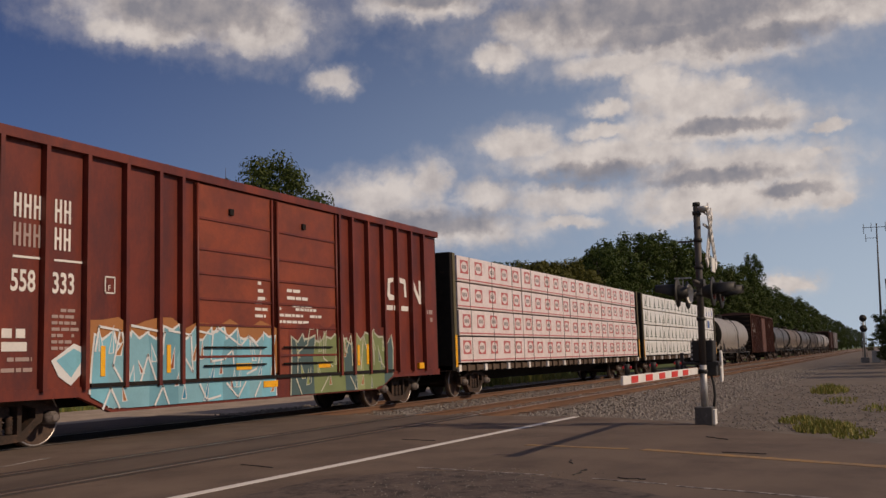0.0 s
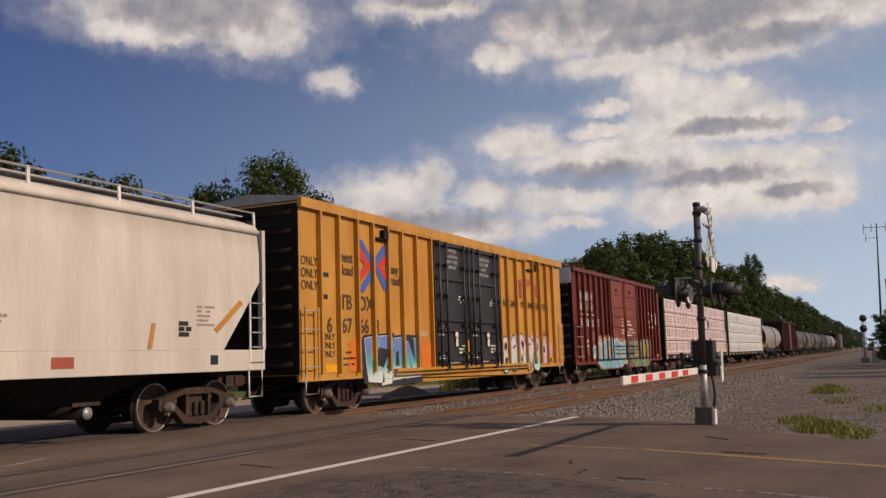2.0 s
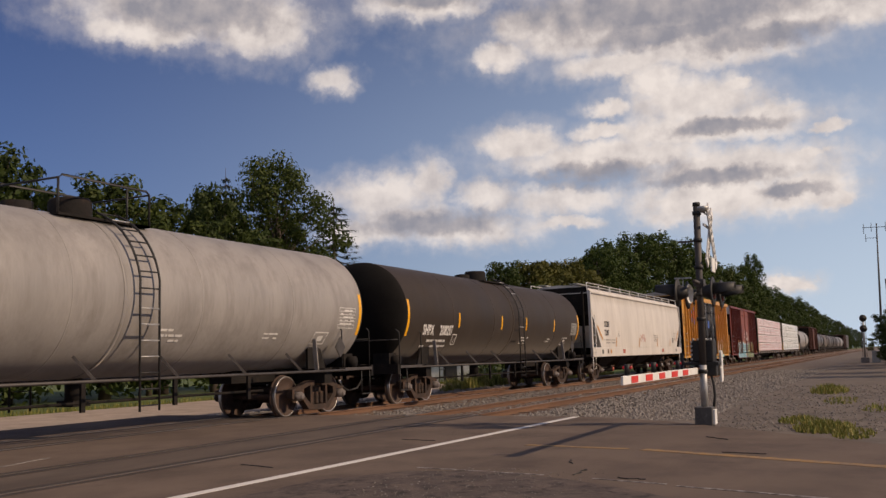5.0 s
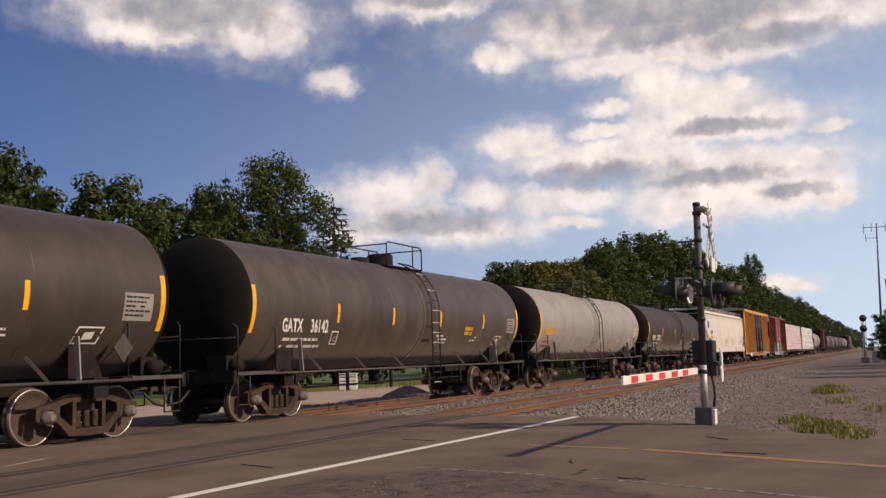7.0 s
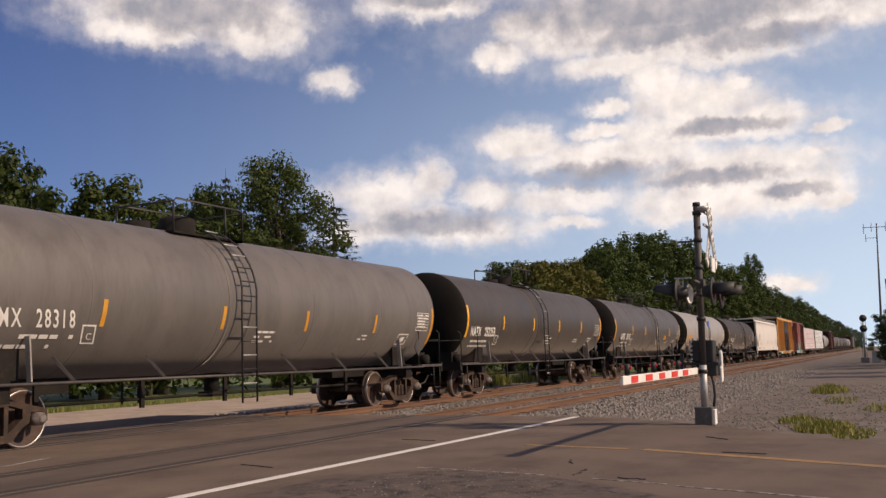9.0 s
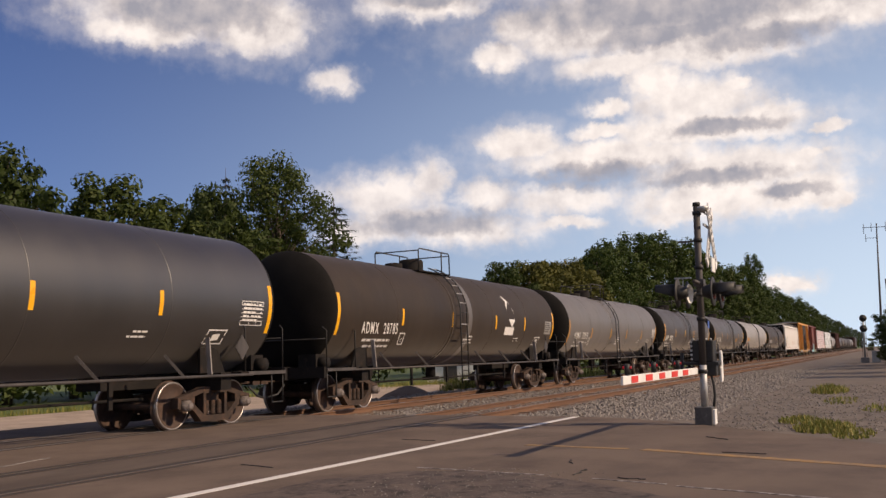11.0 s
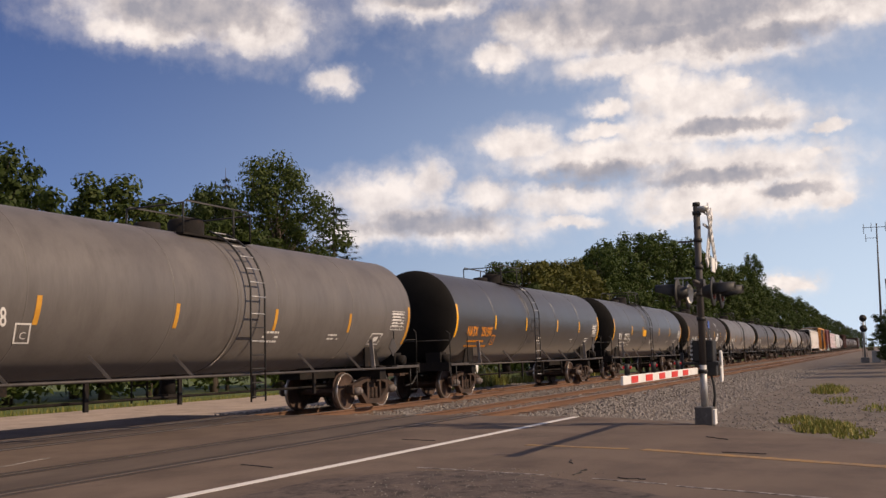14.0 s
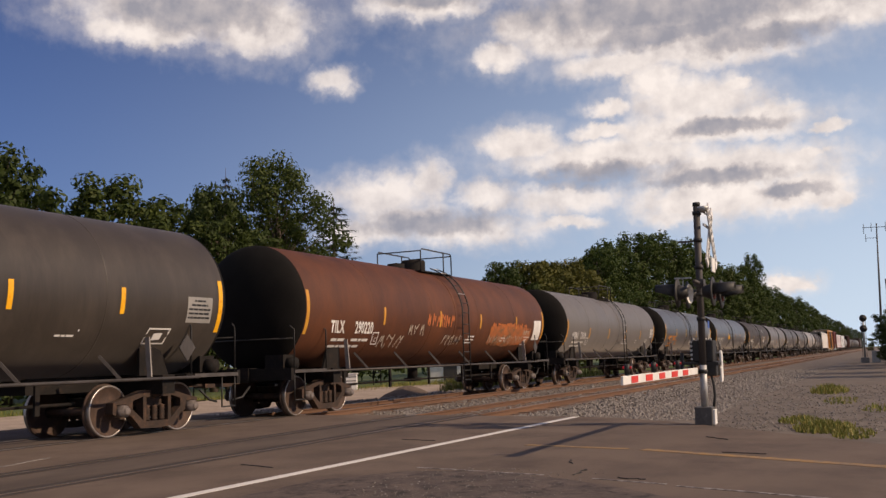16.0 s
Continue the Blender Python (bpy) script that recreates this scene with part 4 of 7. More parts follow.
def ladder(parent, x0, x1, y, z0, z1, rungs, material, r=0.014):
    l = part("ladder", Shape().bar((x0, y, z0), (x0, y, z1), 0.05, 0.02).bar((x1, y, z0), (x1, y, z1), 0.05, 0.02), material, parent)
    for k in range(rungs):
        z = z0 + (k + 0.5) * (z1 - z0) / rungs
        part("rung", Shape().tube([(x0, y - 0.02, z), (x1, y - 0.02, z)], r, 6), steel, l)
    return l


def decal(me, material, parent, name="lettering", label=""):
    me.materials.clear()
    me.materials.append(material)
    ob = part(name, me, material, parent, label)
    if name in ("small_print", "marking", "scrawl", "printed_mark", "owner_name", "data_panel"):
        ob["kind"] = "stuff"
    return ob


pm = lambda name, c, rough=0.55, k=0.82: surface(name, tuple(v * k for v in c), c, rough, scale=3, fine=30, bump=0.03)
ink_white, ink_black, ink_orange = pm("ink_white", (0.78, 0.76, 0.72)), pm("ink_black", (0.02, 0.02, 0.022)), pm("ink_orange", (0.75, 0.28, 0.02))
ink_yellow = surface("reflector_yellow", (0.8, 0.36, 0.01), (0.9, 0.48, 0.02), 0.3, scale=6, fine=30, bump=0.02)
ink_red, ink_blue = pm("ink_red", (0.6, 0.055, 0.03)), pm("ink_blue", (0.06, 0.14, 0.5))
faded_red, ink_ghost = pm("faded_red", (0.42, 0.1, 0.06)), pm("ink_brown", (0.09, 0.05, 0.02))
spray_cyan, spray_teal, spray_white = pm("spray_cyan", (0.2, 0.5, 0.62)), pm("spray_teal", (0.03, 0.25, 0.42)), pm("spray_white", (0.72, 0.74, 0.74))
spray_green, spray_lilac, spray_orange, spray_mint = pm("spray_green", (0.28, 0.34, 0.12)), pm("spray_lilac", (0.62, 0.45, 0.58)), pm("spray_orange", (0.75, 0.2, 0.02)), pm("spray_mint", (0.5, 0.72, 0.7))
spray_black, spray_brown = pm("spray_black", (0.03, 0.028, 0.04)), pm("spray_brown", (0.38, 0.16, 0.05))


# -- tank cars --
panel_grey = pm("panel_grey", (0.3, 0.29, 0.27))
TANK_R, TANK_Z = 1.46, 2.5


def wrap(x0, x1, z0, z1, off=0.006, n=5, lean=0.0):
    """A strip bent round the tank's near side."""
    s = Shape()
    r = TANK_R + off
    a0, a1 = math.asin((z0 - TANK_Z) / TANK_R), math.asin((z1 - TANK_Z) / TANK_R)
    vs = []
    for i in range(n + 1):
        a = a0 + (a1 - a0) * i / n
        for x in (x0, x1):
            vs.append((x + lean * i / n, -r * math.cos(a), TANK_Z + r * math.sin(a)))
    return s.add(vs, [(2 * i, 2 * i + 1, 2 * i + 3, 2 * i + 2) for i in range(n)], True)


def tank_car(s, half, shell, head, label, mark="", number="", ink=None, ladder_x=0.0, seed=1, stripes=None, detail=True, stripe_ink=None, rails=1, mark_x=None, low=0.0):
    """half: from the middle to the end stripe of the shell."""
    rr = random.Random(seed)
    c = car_thing("tank_car", s, label, "tank car")
    end = half + 0.08
    seams = [-0.62 * half, -0.2 * half, 0.22 * half, 0.62 * half]
    tank = part("tank", Shape().lathe([(-end, TANK_R), (end, TANK_R)], 72, 0, TANK_Z), shell, c)
    for x in seams:
        part("weld_seam", Shape().lathe([(x - 0.014, TANK_R), (x - 0.01, TANK_R + 0.005), (x + 0.01, TANK_R + 0.005), (x + 0.014, TANK_R)], 72, 0, TANK_Z), shell, tank)
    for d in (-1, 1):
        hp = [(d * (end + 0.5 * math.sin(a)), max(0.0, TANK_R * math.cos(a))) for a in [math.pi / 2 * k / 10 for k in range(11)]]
        part("tank_head", Shape().lathe(hp, 48, 0, TANK_Z), head, tank, "dished tank end, near black with its shade put into the colour")
    L = end + 0.62
    # sill, bolsters and end platforms
    for d in (-1, 1):
        part("stub_sill", Shape().box(min(d * (half - 3.6), d * L), max(d * (half - 3.6), d * L), -0.3, 0.3, 0.8, 1.12), under_black, c)
    tx = half - 1.35
    for d in (-1, 1):
        bx = d * tx
        part("bolster", Shape().box(bx - 0.16, bx + 0.16, -1.35, 1.35, 0.72, 1.06), under_black, c, "dark saddle bolster")
        for y in (-1, 1):
            px = bx - d * 0.5
            part("saddle", Shape().prism([(bx + d * 0.25, 1.06), (px, 1.06), (px, 1.72), (bx + d * 0.05, 1.5)], min(y * 1.06, y * 1.12), max(y * 1.06, y * 1.12)), under_black, c, "dark gusset plate")
            part("saddle_post", Shape().bar((px, y * 1.36, 1.03), (px, y * 1.3, 1.74), 0.03, 0.1), concrete, c, "worn grey upright flange")
        ex = d * (L - 0.15)
        part("platform", Shape().box(min(ex, ex - d * 1.5), max(ex, ex - d * 1.5), -1.42, 1.42, 1.0, 1.06), under_black, c)
        part("end_sill", Shape().box(min(ex, ex + d * 0.1), max(ex, ex + d * 0.1), -1.42, 1.42, 0.84, 1.1), under_black, c)
        part("sill_plate", Shape().box(min(ex - d * 1.3, ex), max(ex - d * 1.3, ex), -1.45, -1.425, 0.99, 1.06), mast_grey, c, "worn bright edge strip")
        gr = Shape()
        for y in (-1.4, 1.4):
            for q in (ex - d * 0.05, ex - d * 1.35):
                gr.tube([(q, y, 1.0), (q, y, 1.95), (q + d * 0.04, y * 0.94, 2.03)], 0.018, 6)
            gr.tube([(ex - d * 0.05, y, 0.4), (ex - d * 0.05, y, 1.0)], 0.016, 6).tube([(ex - d * 0.45, y, 0.4), (ex - d * 0.45, y, 1.0)], 0.016, 6).tube([(ex - d * 0.05, y, 0.4), (ex - d * 0.45, y, 0.4)], 0.016, 6)
        gr.tube([(ex - d * 0.02, -1.38, 1.75), (ex - d * 0.02, 1.38, 1.75)], 0.018, 6)
        part("grab_rail", gr, black_paint, c)
        part("brake_gear", Shape().box(min(ex - d * 0.2, ex - d * 0.62), max(ex - d * 0.2, ex - d * 0.62), -1.0, -0.5, 1.08, 1.4).tube([(ex - d * 0.4, -1.2, 1.2), (ex - d * 0.4, -0.95, 1.2)], 0.14, 10), under_black, c)
        truck(c, bx)
    couplers(c, L)
    # side rail with its stays
    for y in (-1.43, 1.43):
        part("side_rail", Shape().tube([(-L + 1.3, y, 1.0), (L - 1.3, y, 1.0)], 0.028, 8), mast_grey, c)
        for k in range(6):
            x = -half * 0.66 + k * half * 0.265
            if abs(x - ladder_x) > 0.5:
                part("stay", Shape().bar((x, y, 1.0), (x - 0.22, y * 0.8, 1.42), 0.05, 0.05), mast_grey, c)
    # ladder, platform and valves
    lx = ladder_x
    for d in (-1, 1):
        st = Shape()
        for x in (lx - 0.24, lx + 0.24):
            pts = [(x, d * 1.58, 0.45), (x, d * 1.58, 2.3)] + [(x, d * 1.6 * math.cos(a), TANK_Z + 1.6 * math.sin(a)) for a in [0.15 + 0.12 * k for k in range(10)]]
            st.tube(pts, 0.022, 6)
        ld = part("ladder", st, black_paint, c, "dark curved side ladder")
        for k in range(14):
            if k < 7:
                y, z = 1.58, 0.55 + 0.28 * k
            else:
                a = 0.05 + (k - 7) * 0.19
                y, z = 1.6 * math.cos(a), TANK_Z + 1.6 * math.sin(a)
            part("rung", Shape().tube([(lx - 0.24, d * y, z), (lx + 0.24, d * y, z)], 0.015, 6), steel if rr.random() < 0.4 else black_paint, ld)
    # banding beside the ladder
    part("band", Shape().lathe([(lx - 0.5, TANK_R), (lx - 0.5, TANK_R + 0.012), (lx - 0.43, TANK_R + 0.012), (lx - 0.43, TANK_R)], 48, 0, TANK_Z), shell, tank)
    top = TANK_Z + TANK_R
    part("top_platform", Shape().box(lx - 1.3, lx + 0.9, -0.75, -0.42, top - 0.13, top - 0.09).box(lx - 1.3, lx + 0.9, 0.42, 0.75, top - 0.13, top - 0.09).box(lx + 0.5, lx + 0.9, -0.75, 0.75, top - 0.13, top - 0.09), under_black, c, "dark grating walkway")
    dome = Shape().lathe([(top - 0.05, 0.38), (top + 0.26, 0.38), (top + 0.32, 0.34), (top + 0.35, 0.0)], 20, axis="z")
    part("valve_housing", dome, under_black, c, "dark round valve housing", at=pose(lx - 0.35, 0, 0))
    part("manway", Shape().lathe([(top - 0.05, 0.26), (top + 0.12, 0.26), (top + 0.16, 0.0)], 18, axis="z"), under_black, c, at=pose(lx - 1.5, 0, 0))
    if rails:
        rl = Shape()
        for y in (-0.74, 0.74):
            rl.tube([(lx - 1.3, y, top - 0.1), (lx - 1.3, y, top + 0.5), (lx - 1.22, y, top + 0.56), (lx + 0.8, y, top + 0.56), (lx + 0.88, y, top + 0.5), (lx + 0.88, y, top - 0.1)], 0.022, 6)
            rl.tube([(lx + 0.3, y, top - 0.1), (lx + 0.3, y, top + 0.55)], 0.022, 6)
        rl.tube([(lx - 1.3, -0.74, top + 0.5), (lx - 1.3, 0.74, top + 0.5)], 0.02, 6).tube([(lx + 0.88, -0.74, top + 0.5), (lx + 0.88, 0.74, top + 0.5)], 0.02, 6)
        part("railing", rl, black_paint, c, "thin black safety railing")
    part("outlet", Shape().tube([(-0.1, 0, 1.15), (-0.1, 0, 0.62)], 0.16, 12).box(-0.3, 0.1, -0.2, 0.2, 0.55, 0.66), under_black, c)
    for k in range(5):
        x = -half * 0.7 + k * half * 0.3
        part("hanger", Shape().bar((x, -0.9, 1.02), (x, -0.9, 0.48), 0.09, 0.05), under_black, c)
    part("brake_rod", Shape().tube([(-tx + 1.4, -0.5, 0.62), (tx - 1.4, -0.5, 0.62)], 0.03, 6), under_black, c)
    if not detail:
        return c
    yl = stripe_ink or ink_yellow
    for d in (-1, 1):
        part("reflector", wrap(d * half - 0.06, d * half + 0.06, 1.85 - low, 2.85 - low, n=8), yl, tank, "yellow reflective strip")
    for x in (stripes if stripes is not None else (-half * 0.58, -half * 0.2, half * 0.2, half * 0.55)):
        part("reflector", wrap(x - 0.05, x + 0.05, 2.13 - low, 2.58 - low), yl, tank, "yellow reflective strip")
    R = TANK_R + 0.008
    if mark:
        mx, mz = (-half + 1.0 if mark_x is None else mark_x), 1.9 - low * 0.1
        thin = mark == "ADMX"
        look_of = dict(squeeze=0.6 if thin else 0.66, bold=0.006 if thin else 0.013, spacing=1.3 if thin else 1.08)
        decal(onto_tank(text_mesh(mark, 0.42, **look_of), mx, mz, R, TANK_Z, -0.28), ink, tank)
        decal(onto_tank(text_mesh(number, 0.42, **look_of), mx + 1.12, mz, R, TANK_Z, -0.28), ink, tank)
        decal(onto_tank(bars(2, 1.8, 0.075, 0.11, seed, 0.85), mx + 0.15, 1.7, R, TANK_Z), ink, tank, "small_print")
        x = mx + 2.14
        decal(onto_tank(flat_polys([[(0, 0), (0.3, 0), (0.3, 0.03), (0, 0.03)], [(0, 0.33), (0.3, 0.33), (0.3, 0.36), (0, 0.36)], [(0, 0.03), (0.03, 0.03), (0.03, 0.33), (0, 0.33)], [(0.27, 0.03), (0.3, 0.03), (0.3, 0.33), (0.27, 0.33)]]), x, 1.62, R, TANK_Z, -0.28), ink, tank, "plate_frame")
        decal(onto_tank(text_mesh("C", 0.18), x + 0.07, 1.69, R, TANK_Z, -0.28), ink, tank)
    # data panel and inspection marks near the leading end
    ruled = shell not in (tank_darkgrey, tank_charcoal, tank_brownblack)
    if not ruled:
        part("data_panel", wrap(half - 0.95, half - 0.25, 2.02, 2.5, 0.007), panel_grey, tank, "worn grey stencilled data panel")
    decal(onto_tank(bars(5, 0.62, 0.035, 0.045, seed + 5, 0.9), half - 0.91, 2.41, TANK_R + 0.011, TANK_Z), ink_white if ruled else ink_black, tank, "small_print")
    if ruled:
        lines = [[(0, v), (0.72, v), (0.72, v + 0.014), (0, v + 0.014)] for v in (0, 0.09, 0.17, 0.25, 0.33, 0.41, 0.49)]
        lines += [[(u, 0), (u + 0.014, 0), (u + 0.014, 0.5), (u, 0.5)] for u in (0, 0.3, 0.52, 0.72)]
        decal(onto_tank(flat_polys(lines), half - 0.97, 2.0, TANK_R + 0.0125, TANK_Z), ink_white, tank, "data_panel", "white ruled data table")
    decal(onto_tank(bars(3, 0.75, 0.05, 0.06, seed + 9), lx + 0.55, 1.85, R, TANK_Z), ink_white, tank, "small_print")
    decal(onto_tank(bars(2, 0.55, 0.04, 0.06, seed + 12), half * 0.5, 1.82, R, TANK_Z), ink_white, tank, "small_print")
    decal(onto_tank(flat_polys([[(0, 0), (0.55, 0), (0.57, 0.03), (0.01, 0.03)], [(0.05, 0.3), (0.62, 0.3), (0.63, 0.33), (0.06, 0.33)], [(0, 0), (0.03, 0), (0.09, 0.33), (0.06, 0.33)], [(0.54, 0), (0.57, 0), (0.63, 0.33), (0.6, 0.33)], [(0.2, 0.08), (0.42, 0.1), (0.44, 0.24), (0.22, 0.22)]]), half - 1.9, 1.62, R, TANK_Z), ink_white, tank, "placard_frame")
    pl = Shape()
    pl.add([(half - 0.98, -1.47, 1.3), (half - 0.76, -1.47, 1.55), (half - 0.98, -1.47, 1.8), (half - 1.2, -1.47, 1.55)], [(0, 1, 2, 3)])
    pl.add([(half - 0.98, -1.45, 1.3), (half - 0.76, -1.45, 1.55), (half - 0.98, -1.45, 1.8), (half - 1.2, -1.45, 1.55)], [(3, 2, 1, 0)])
    part("placard_holder", pl, mast_grey, c)
    return c


paint = lambda name, a, b, dirt_c, rough=0.5, at=0.6, **k: surface(name, a, b, rough, scale=1.3, fine=22, bump=0.05, stretch=(1, 1, 0.16), third=dirt_c, third_at=at, spread=0.14, dust=0.22, **k)
tank_black = paint("tank_black", (0.012, 0.0105, 0.009), (0.017, 0.0145, 0.0125), (0.028, 0.024, 0.02), 0.5, 0.66, spec=1.0, coat=0.5)
tank_brownblack = paint("tank_brown_black", (0.02, 0.0125, 0.0065), (0.029, 0.0185, 0.01), (0.038, 0.026, 0.0155), 0.6, spec=0.3)
tank_grey = paint("tank_grey", (0.11, 0.1, 0.093), (0.14, 0.128, 0.118), (0.082, 0.073, 0.067), 0.5)
tank_darkgrey = paint("tank_dark_grey", (0.036, 0.029, 0.023), (0.053, 0.043, 0.035), (0.088, 0.072, 0.057), 0.5, 0.58)
tank_pale = paint("tank_pale_grey", (0.26, 0.245, 0.23), (0.33, 0.31, 0.29), (0.18, 0.165, 0.15), 0.5)
tank_charcoal = paint("tank_charcoal", (0.03, 0.024, 0.019), (0.045, 0.036, 0.028), (0.064, 0.051, 0.04), 0.5)
tank_tan = paint("tank_tan", (0.09, 0.062, 0.038), (0.12, 0.085, 0.055), (0.06, 0.043, 0.03), 0.6)
tank_rust = surface("tank_rust", (0.056, 0.021, 0.012), (0.088, 0.033, 0.016), 0.6, scale=0.7, fine=22, bump=0.1, stretch=(1, 1, 0.4), third=(0.14, 0.048, 0.018), third_at=0.57, spread=0.2, spec=0.35)
# near-black ends for every car: their shade is in this colour, even on pale shells
head_shade_black = surface("head_shade_black", (0.006, 0.0055, 0.005), (0.012, 0.011, 0.01), 0.9, scale=2, fine=25, spec=0.15)
ochre = surface("faded_reflector", (0.5, 0.22, 0.02), (0.62, 0.32, 0.04), 0.5, scale=6, fine=30)


def tanks():
    tank_car(-20.385, 7.78, tank_brownblack, head_shade_black, "dusty brown-black tank car with white lettering", "SHPX", "208207", ink_white, 0.65, 11, (-4.4, -0.88, 1.5, 4.64), rails=0, mark_x=-6.75)
    c = tank_car(-38.4, 7.6, tank_pale, head_shade_black, "pale grey tank car with a faded orange mark", "", "", None, 0.1, 12, ())
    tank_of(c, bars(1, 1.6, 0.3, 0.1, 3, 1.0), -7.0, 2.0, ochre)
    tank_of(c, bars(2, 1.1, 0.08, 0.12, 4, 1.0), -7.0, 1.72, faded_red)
    c = tank_car(-56.23, 7.62, tank_darkgrey, head_shade_black, "weathered dark grey tank car streaked with dirt", "GATX", "36142", ink_white, 0.75, 13, (-4.3, -1.52, 1.38, 4.6), mark_x=-6.5)
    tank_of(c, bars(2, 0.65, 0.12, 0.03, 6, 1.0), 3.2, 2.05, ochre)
    tank_car(-74.05, 7.48, tank_charcoal, head_shade_black, "charcoal grey tank car with white lettering", "NATX", "252255", ink_white, -0.44, 14, (-4.43, -1.41, 1.56, 4.5), mark_x=-7.1)
    tank_car(-92.0, 7.9, tank_grey, head_shade_black, "mid-grey tank car with a dark side ladder", "ADMX", "28318", ink_white, -0.85, 15, (-4.6, -1.45, 1.5, 4.64), stripe_ink=ochre, mark_x=-7.05, low=0.22)
    c = tank_car(-110.02, 7.93, tank_brownblack, head_shade_black, "dark brown-black tank car with a white leaf-shaped emblem", "ADMX", "28785", ink_white, -0.9, 16, (-4.62, -1.38, 2.06, 4.8), mark_x=-6.7)
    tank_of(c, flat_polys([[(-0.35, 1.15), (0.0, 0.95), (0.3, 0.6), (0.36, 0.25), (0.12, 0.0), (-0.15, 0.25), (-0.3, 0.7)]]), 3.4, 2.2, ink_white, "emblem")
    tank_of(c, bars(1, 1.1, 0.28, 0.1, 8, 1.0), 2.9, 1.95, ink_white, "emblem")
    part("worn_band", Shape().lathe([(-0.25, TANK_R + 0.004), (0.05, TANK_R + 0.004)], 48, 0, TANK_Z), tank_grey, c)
    c = tank_car(-128.68, 7.95, tank_black, head_shade_black, "glossy black tank car with white lettering", "TILX", "292773", ink_white, -0.8, 17, (-4.5, -2.13, 1.8, 4.65), mark_x=-6.95)
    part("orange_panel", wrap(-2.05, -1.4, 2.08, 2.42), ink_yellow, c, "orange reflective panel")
    tank_car(-147.15, 7.68, tank_black, head_shade_black, "glossy black tank car with orange lettering", "NATX", "251597", ink_orange, -0.85, 18, (-4.57, -1.6, 1.93, 4.82), mark_x=-6.75)
    tank_car(-165.86, 7.8, tank_grey, head_shade_black, "mid-grey tank car with faint yellow strips", "ADMX", "28808", ink_white, 0.8, 19, (-4.6, -1.45, 1.66, 4.73), stripe_ink=ochre, mark_x=-7.0, low=0.22)
    c = tank_car(-184.8, 8.0, tank_rust, head_shade_black, "rust-brown tank car with orange spray paint scrawls", "TILX", "290220", ink_white, 0.5, 20, (-4.4, -1.0, 2.0, 5.2), stripe_ink=ochre, mark_x=-6.9)
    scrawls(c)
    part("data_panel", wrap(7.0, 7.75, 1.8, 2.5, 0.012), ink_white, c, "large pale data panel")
    tank_car(-203.7, 7.8, tank_charcoal, head_shade_black, "dusty charcoal tank car with yellow reflective strips", "", "", None, 0.0, 22, (-4.3, -0.4, 2.9, 5.2))
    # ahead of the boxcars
    tank_car(106.4, 7.6, tank_pale, head_shade_black, "pale grey tank car with a dark band", "", "", None, 0.2, 23, (), False, rails=0)
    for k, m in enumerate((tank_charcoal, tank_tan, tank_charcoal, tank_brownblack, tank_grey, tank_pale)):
        tank_car(145.8 + 18.4 * k, 7.7, m, head_shade_black, "weathered tank car far ahead in the train", "", "", None, 0.0, 30 + k, (), False, rails=0)


def tank_of(c, me, x, z, ink, name="marking"):
    tank = [o for o in c.children if o.name.startswith("tank")][0]
    return decal(onto_tank(me, x, z, TANK_R + 0.009, TANK_Z), ink, tank, name)


def scrawls(c):
    """A sprayed orange block and loose writing, too loose to read, on the tank's side."""
    rr = random.Random(9)
    tank = [o for o in c.children if o.name.startswith("tank")][0]
    glow, dull = pm("scrawl_orange", (0.5, 0.15, 0.04)), surface("faded_orange_spray", (0.3, 0.095, 0.028), (0.5, 0.15, 0.035), 0.55, scale=1.6, fine=18, bump=0.02, third=(0.12, 0.085, 0.05), third_at=0.55)
    pale = pm("scrawl_pale", (0.5, 0.44, 0.36))
    block = Shape()
    for k in range(32):
        x = 2.9 + 0.12 * k
        fade = 0.3 * abs(k / 31 - 0.45)
        q = wrap(x, x + 0.125, 1.55 + fade * rr.uniform(0.3, 1.2) + rr.uniform(0, 0.06), 2.36 - fade * rr.uniform(0.6, 1.3) - rr.uniform(0, 0.06), 0.007)
        block.add(q.v, q.f, True)
    tagged(part("spray_block", block, dull, tank, "faded orange sprayed block"), kind="stuff")
    for ink, x0, z0, n, hgt, w, thick in ((glow, -1.9, 2.1, 6, 0.42, 0.32, 0.055), (glow, 3.0, 2.12, 8, 0.24, 0.42, 0.06), (pale, -4.5, 1.5, 3, 0.5, 0.5, 0.03), (pale, -3.0, 1.85, 3, 0.36, 0.36, 0.03), (pale, -0.6, 1.6, 5, 0.36, 0.28, 0.03), (pale, 2.9, 1.65, 8, 0.34, 0.4, 0.022), (pale, 6.0, 1.9, 3, 0.25, 0.2, 0.025)):
        polys = []
        for k in range(n):
            pts = [(k * w + w * u, hgt * (0.5 + v * rr.uniform(0.3, 0.5))) for u, v in ((rr.uniform(0, 0.3), -1), (rr.uniform(0, 0.4), 1), (rr.uniform(0.3, 0.6), rr.uniform(-0.4, 0.4)), (rr.uniform(0.5, 0.8), 1), (rr.uniform(0.5, 0.85), -1))]
            for a, b in list(zip(pts, pts[1:]))[:rr.choice((3, 4))]:
                d = Vector((b[0] - a[0], b[1] - a[1]))
                if d.length > 0.04:
                    q = Vector((-d.y, d.x)).normalized() * thick / 2
                    polys.append([(a[0] - q.x, a[1] - q.y), (b[0] - q.x, b[1] - q.y), (b[0] + q.x, b[1] + q.y), (a[0] + q.x, a[1] + q.y)])
        decal(onto_tank(flat_polys(polys), x0, z0, TANK_R + 0.014, TANK_Z), ink, tank, "scrawl")


tanks()


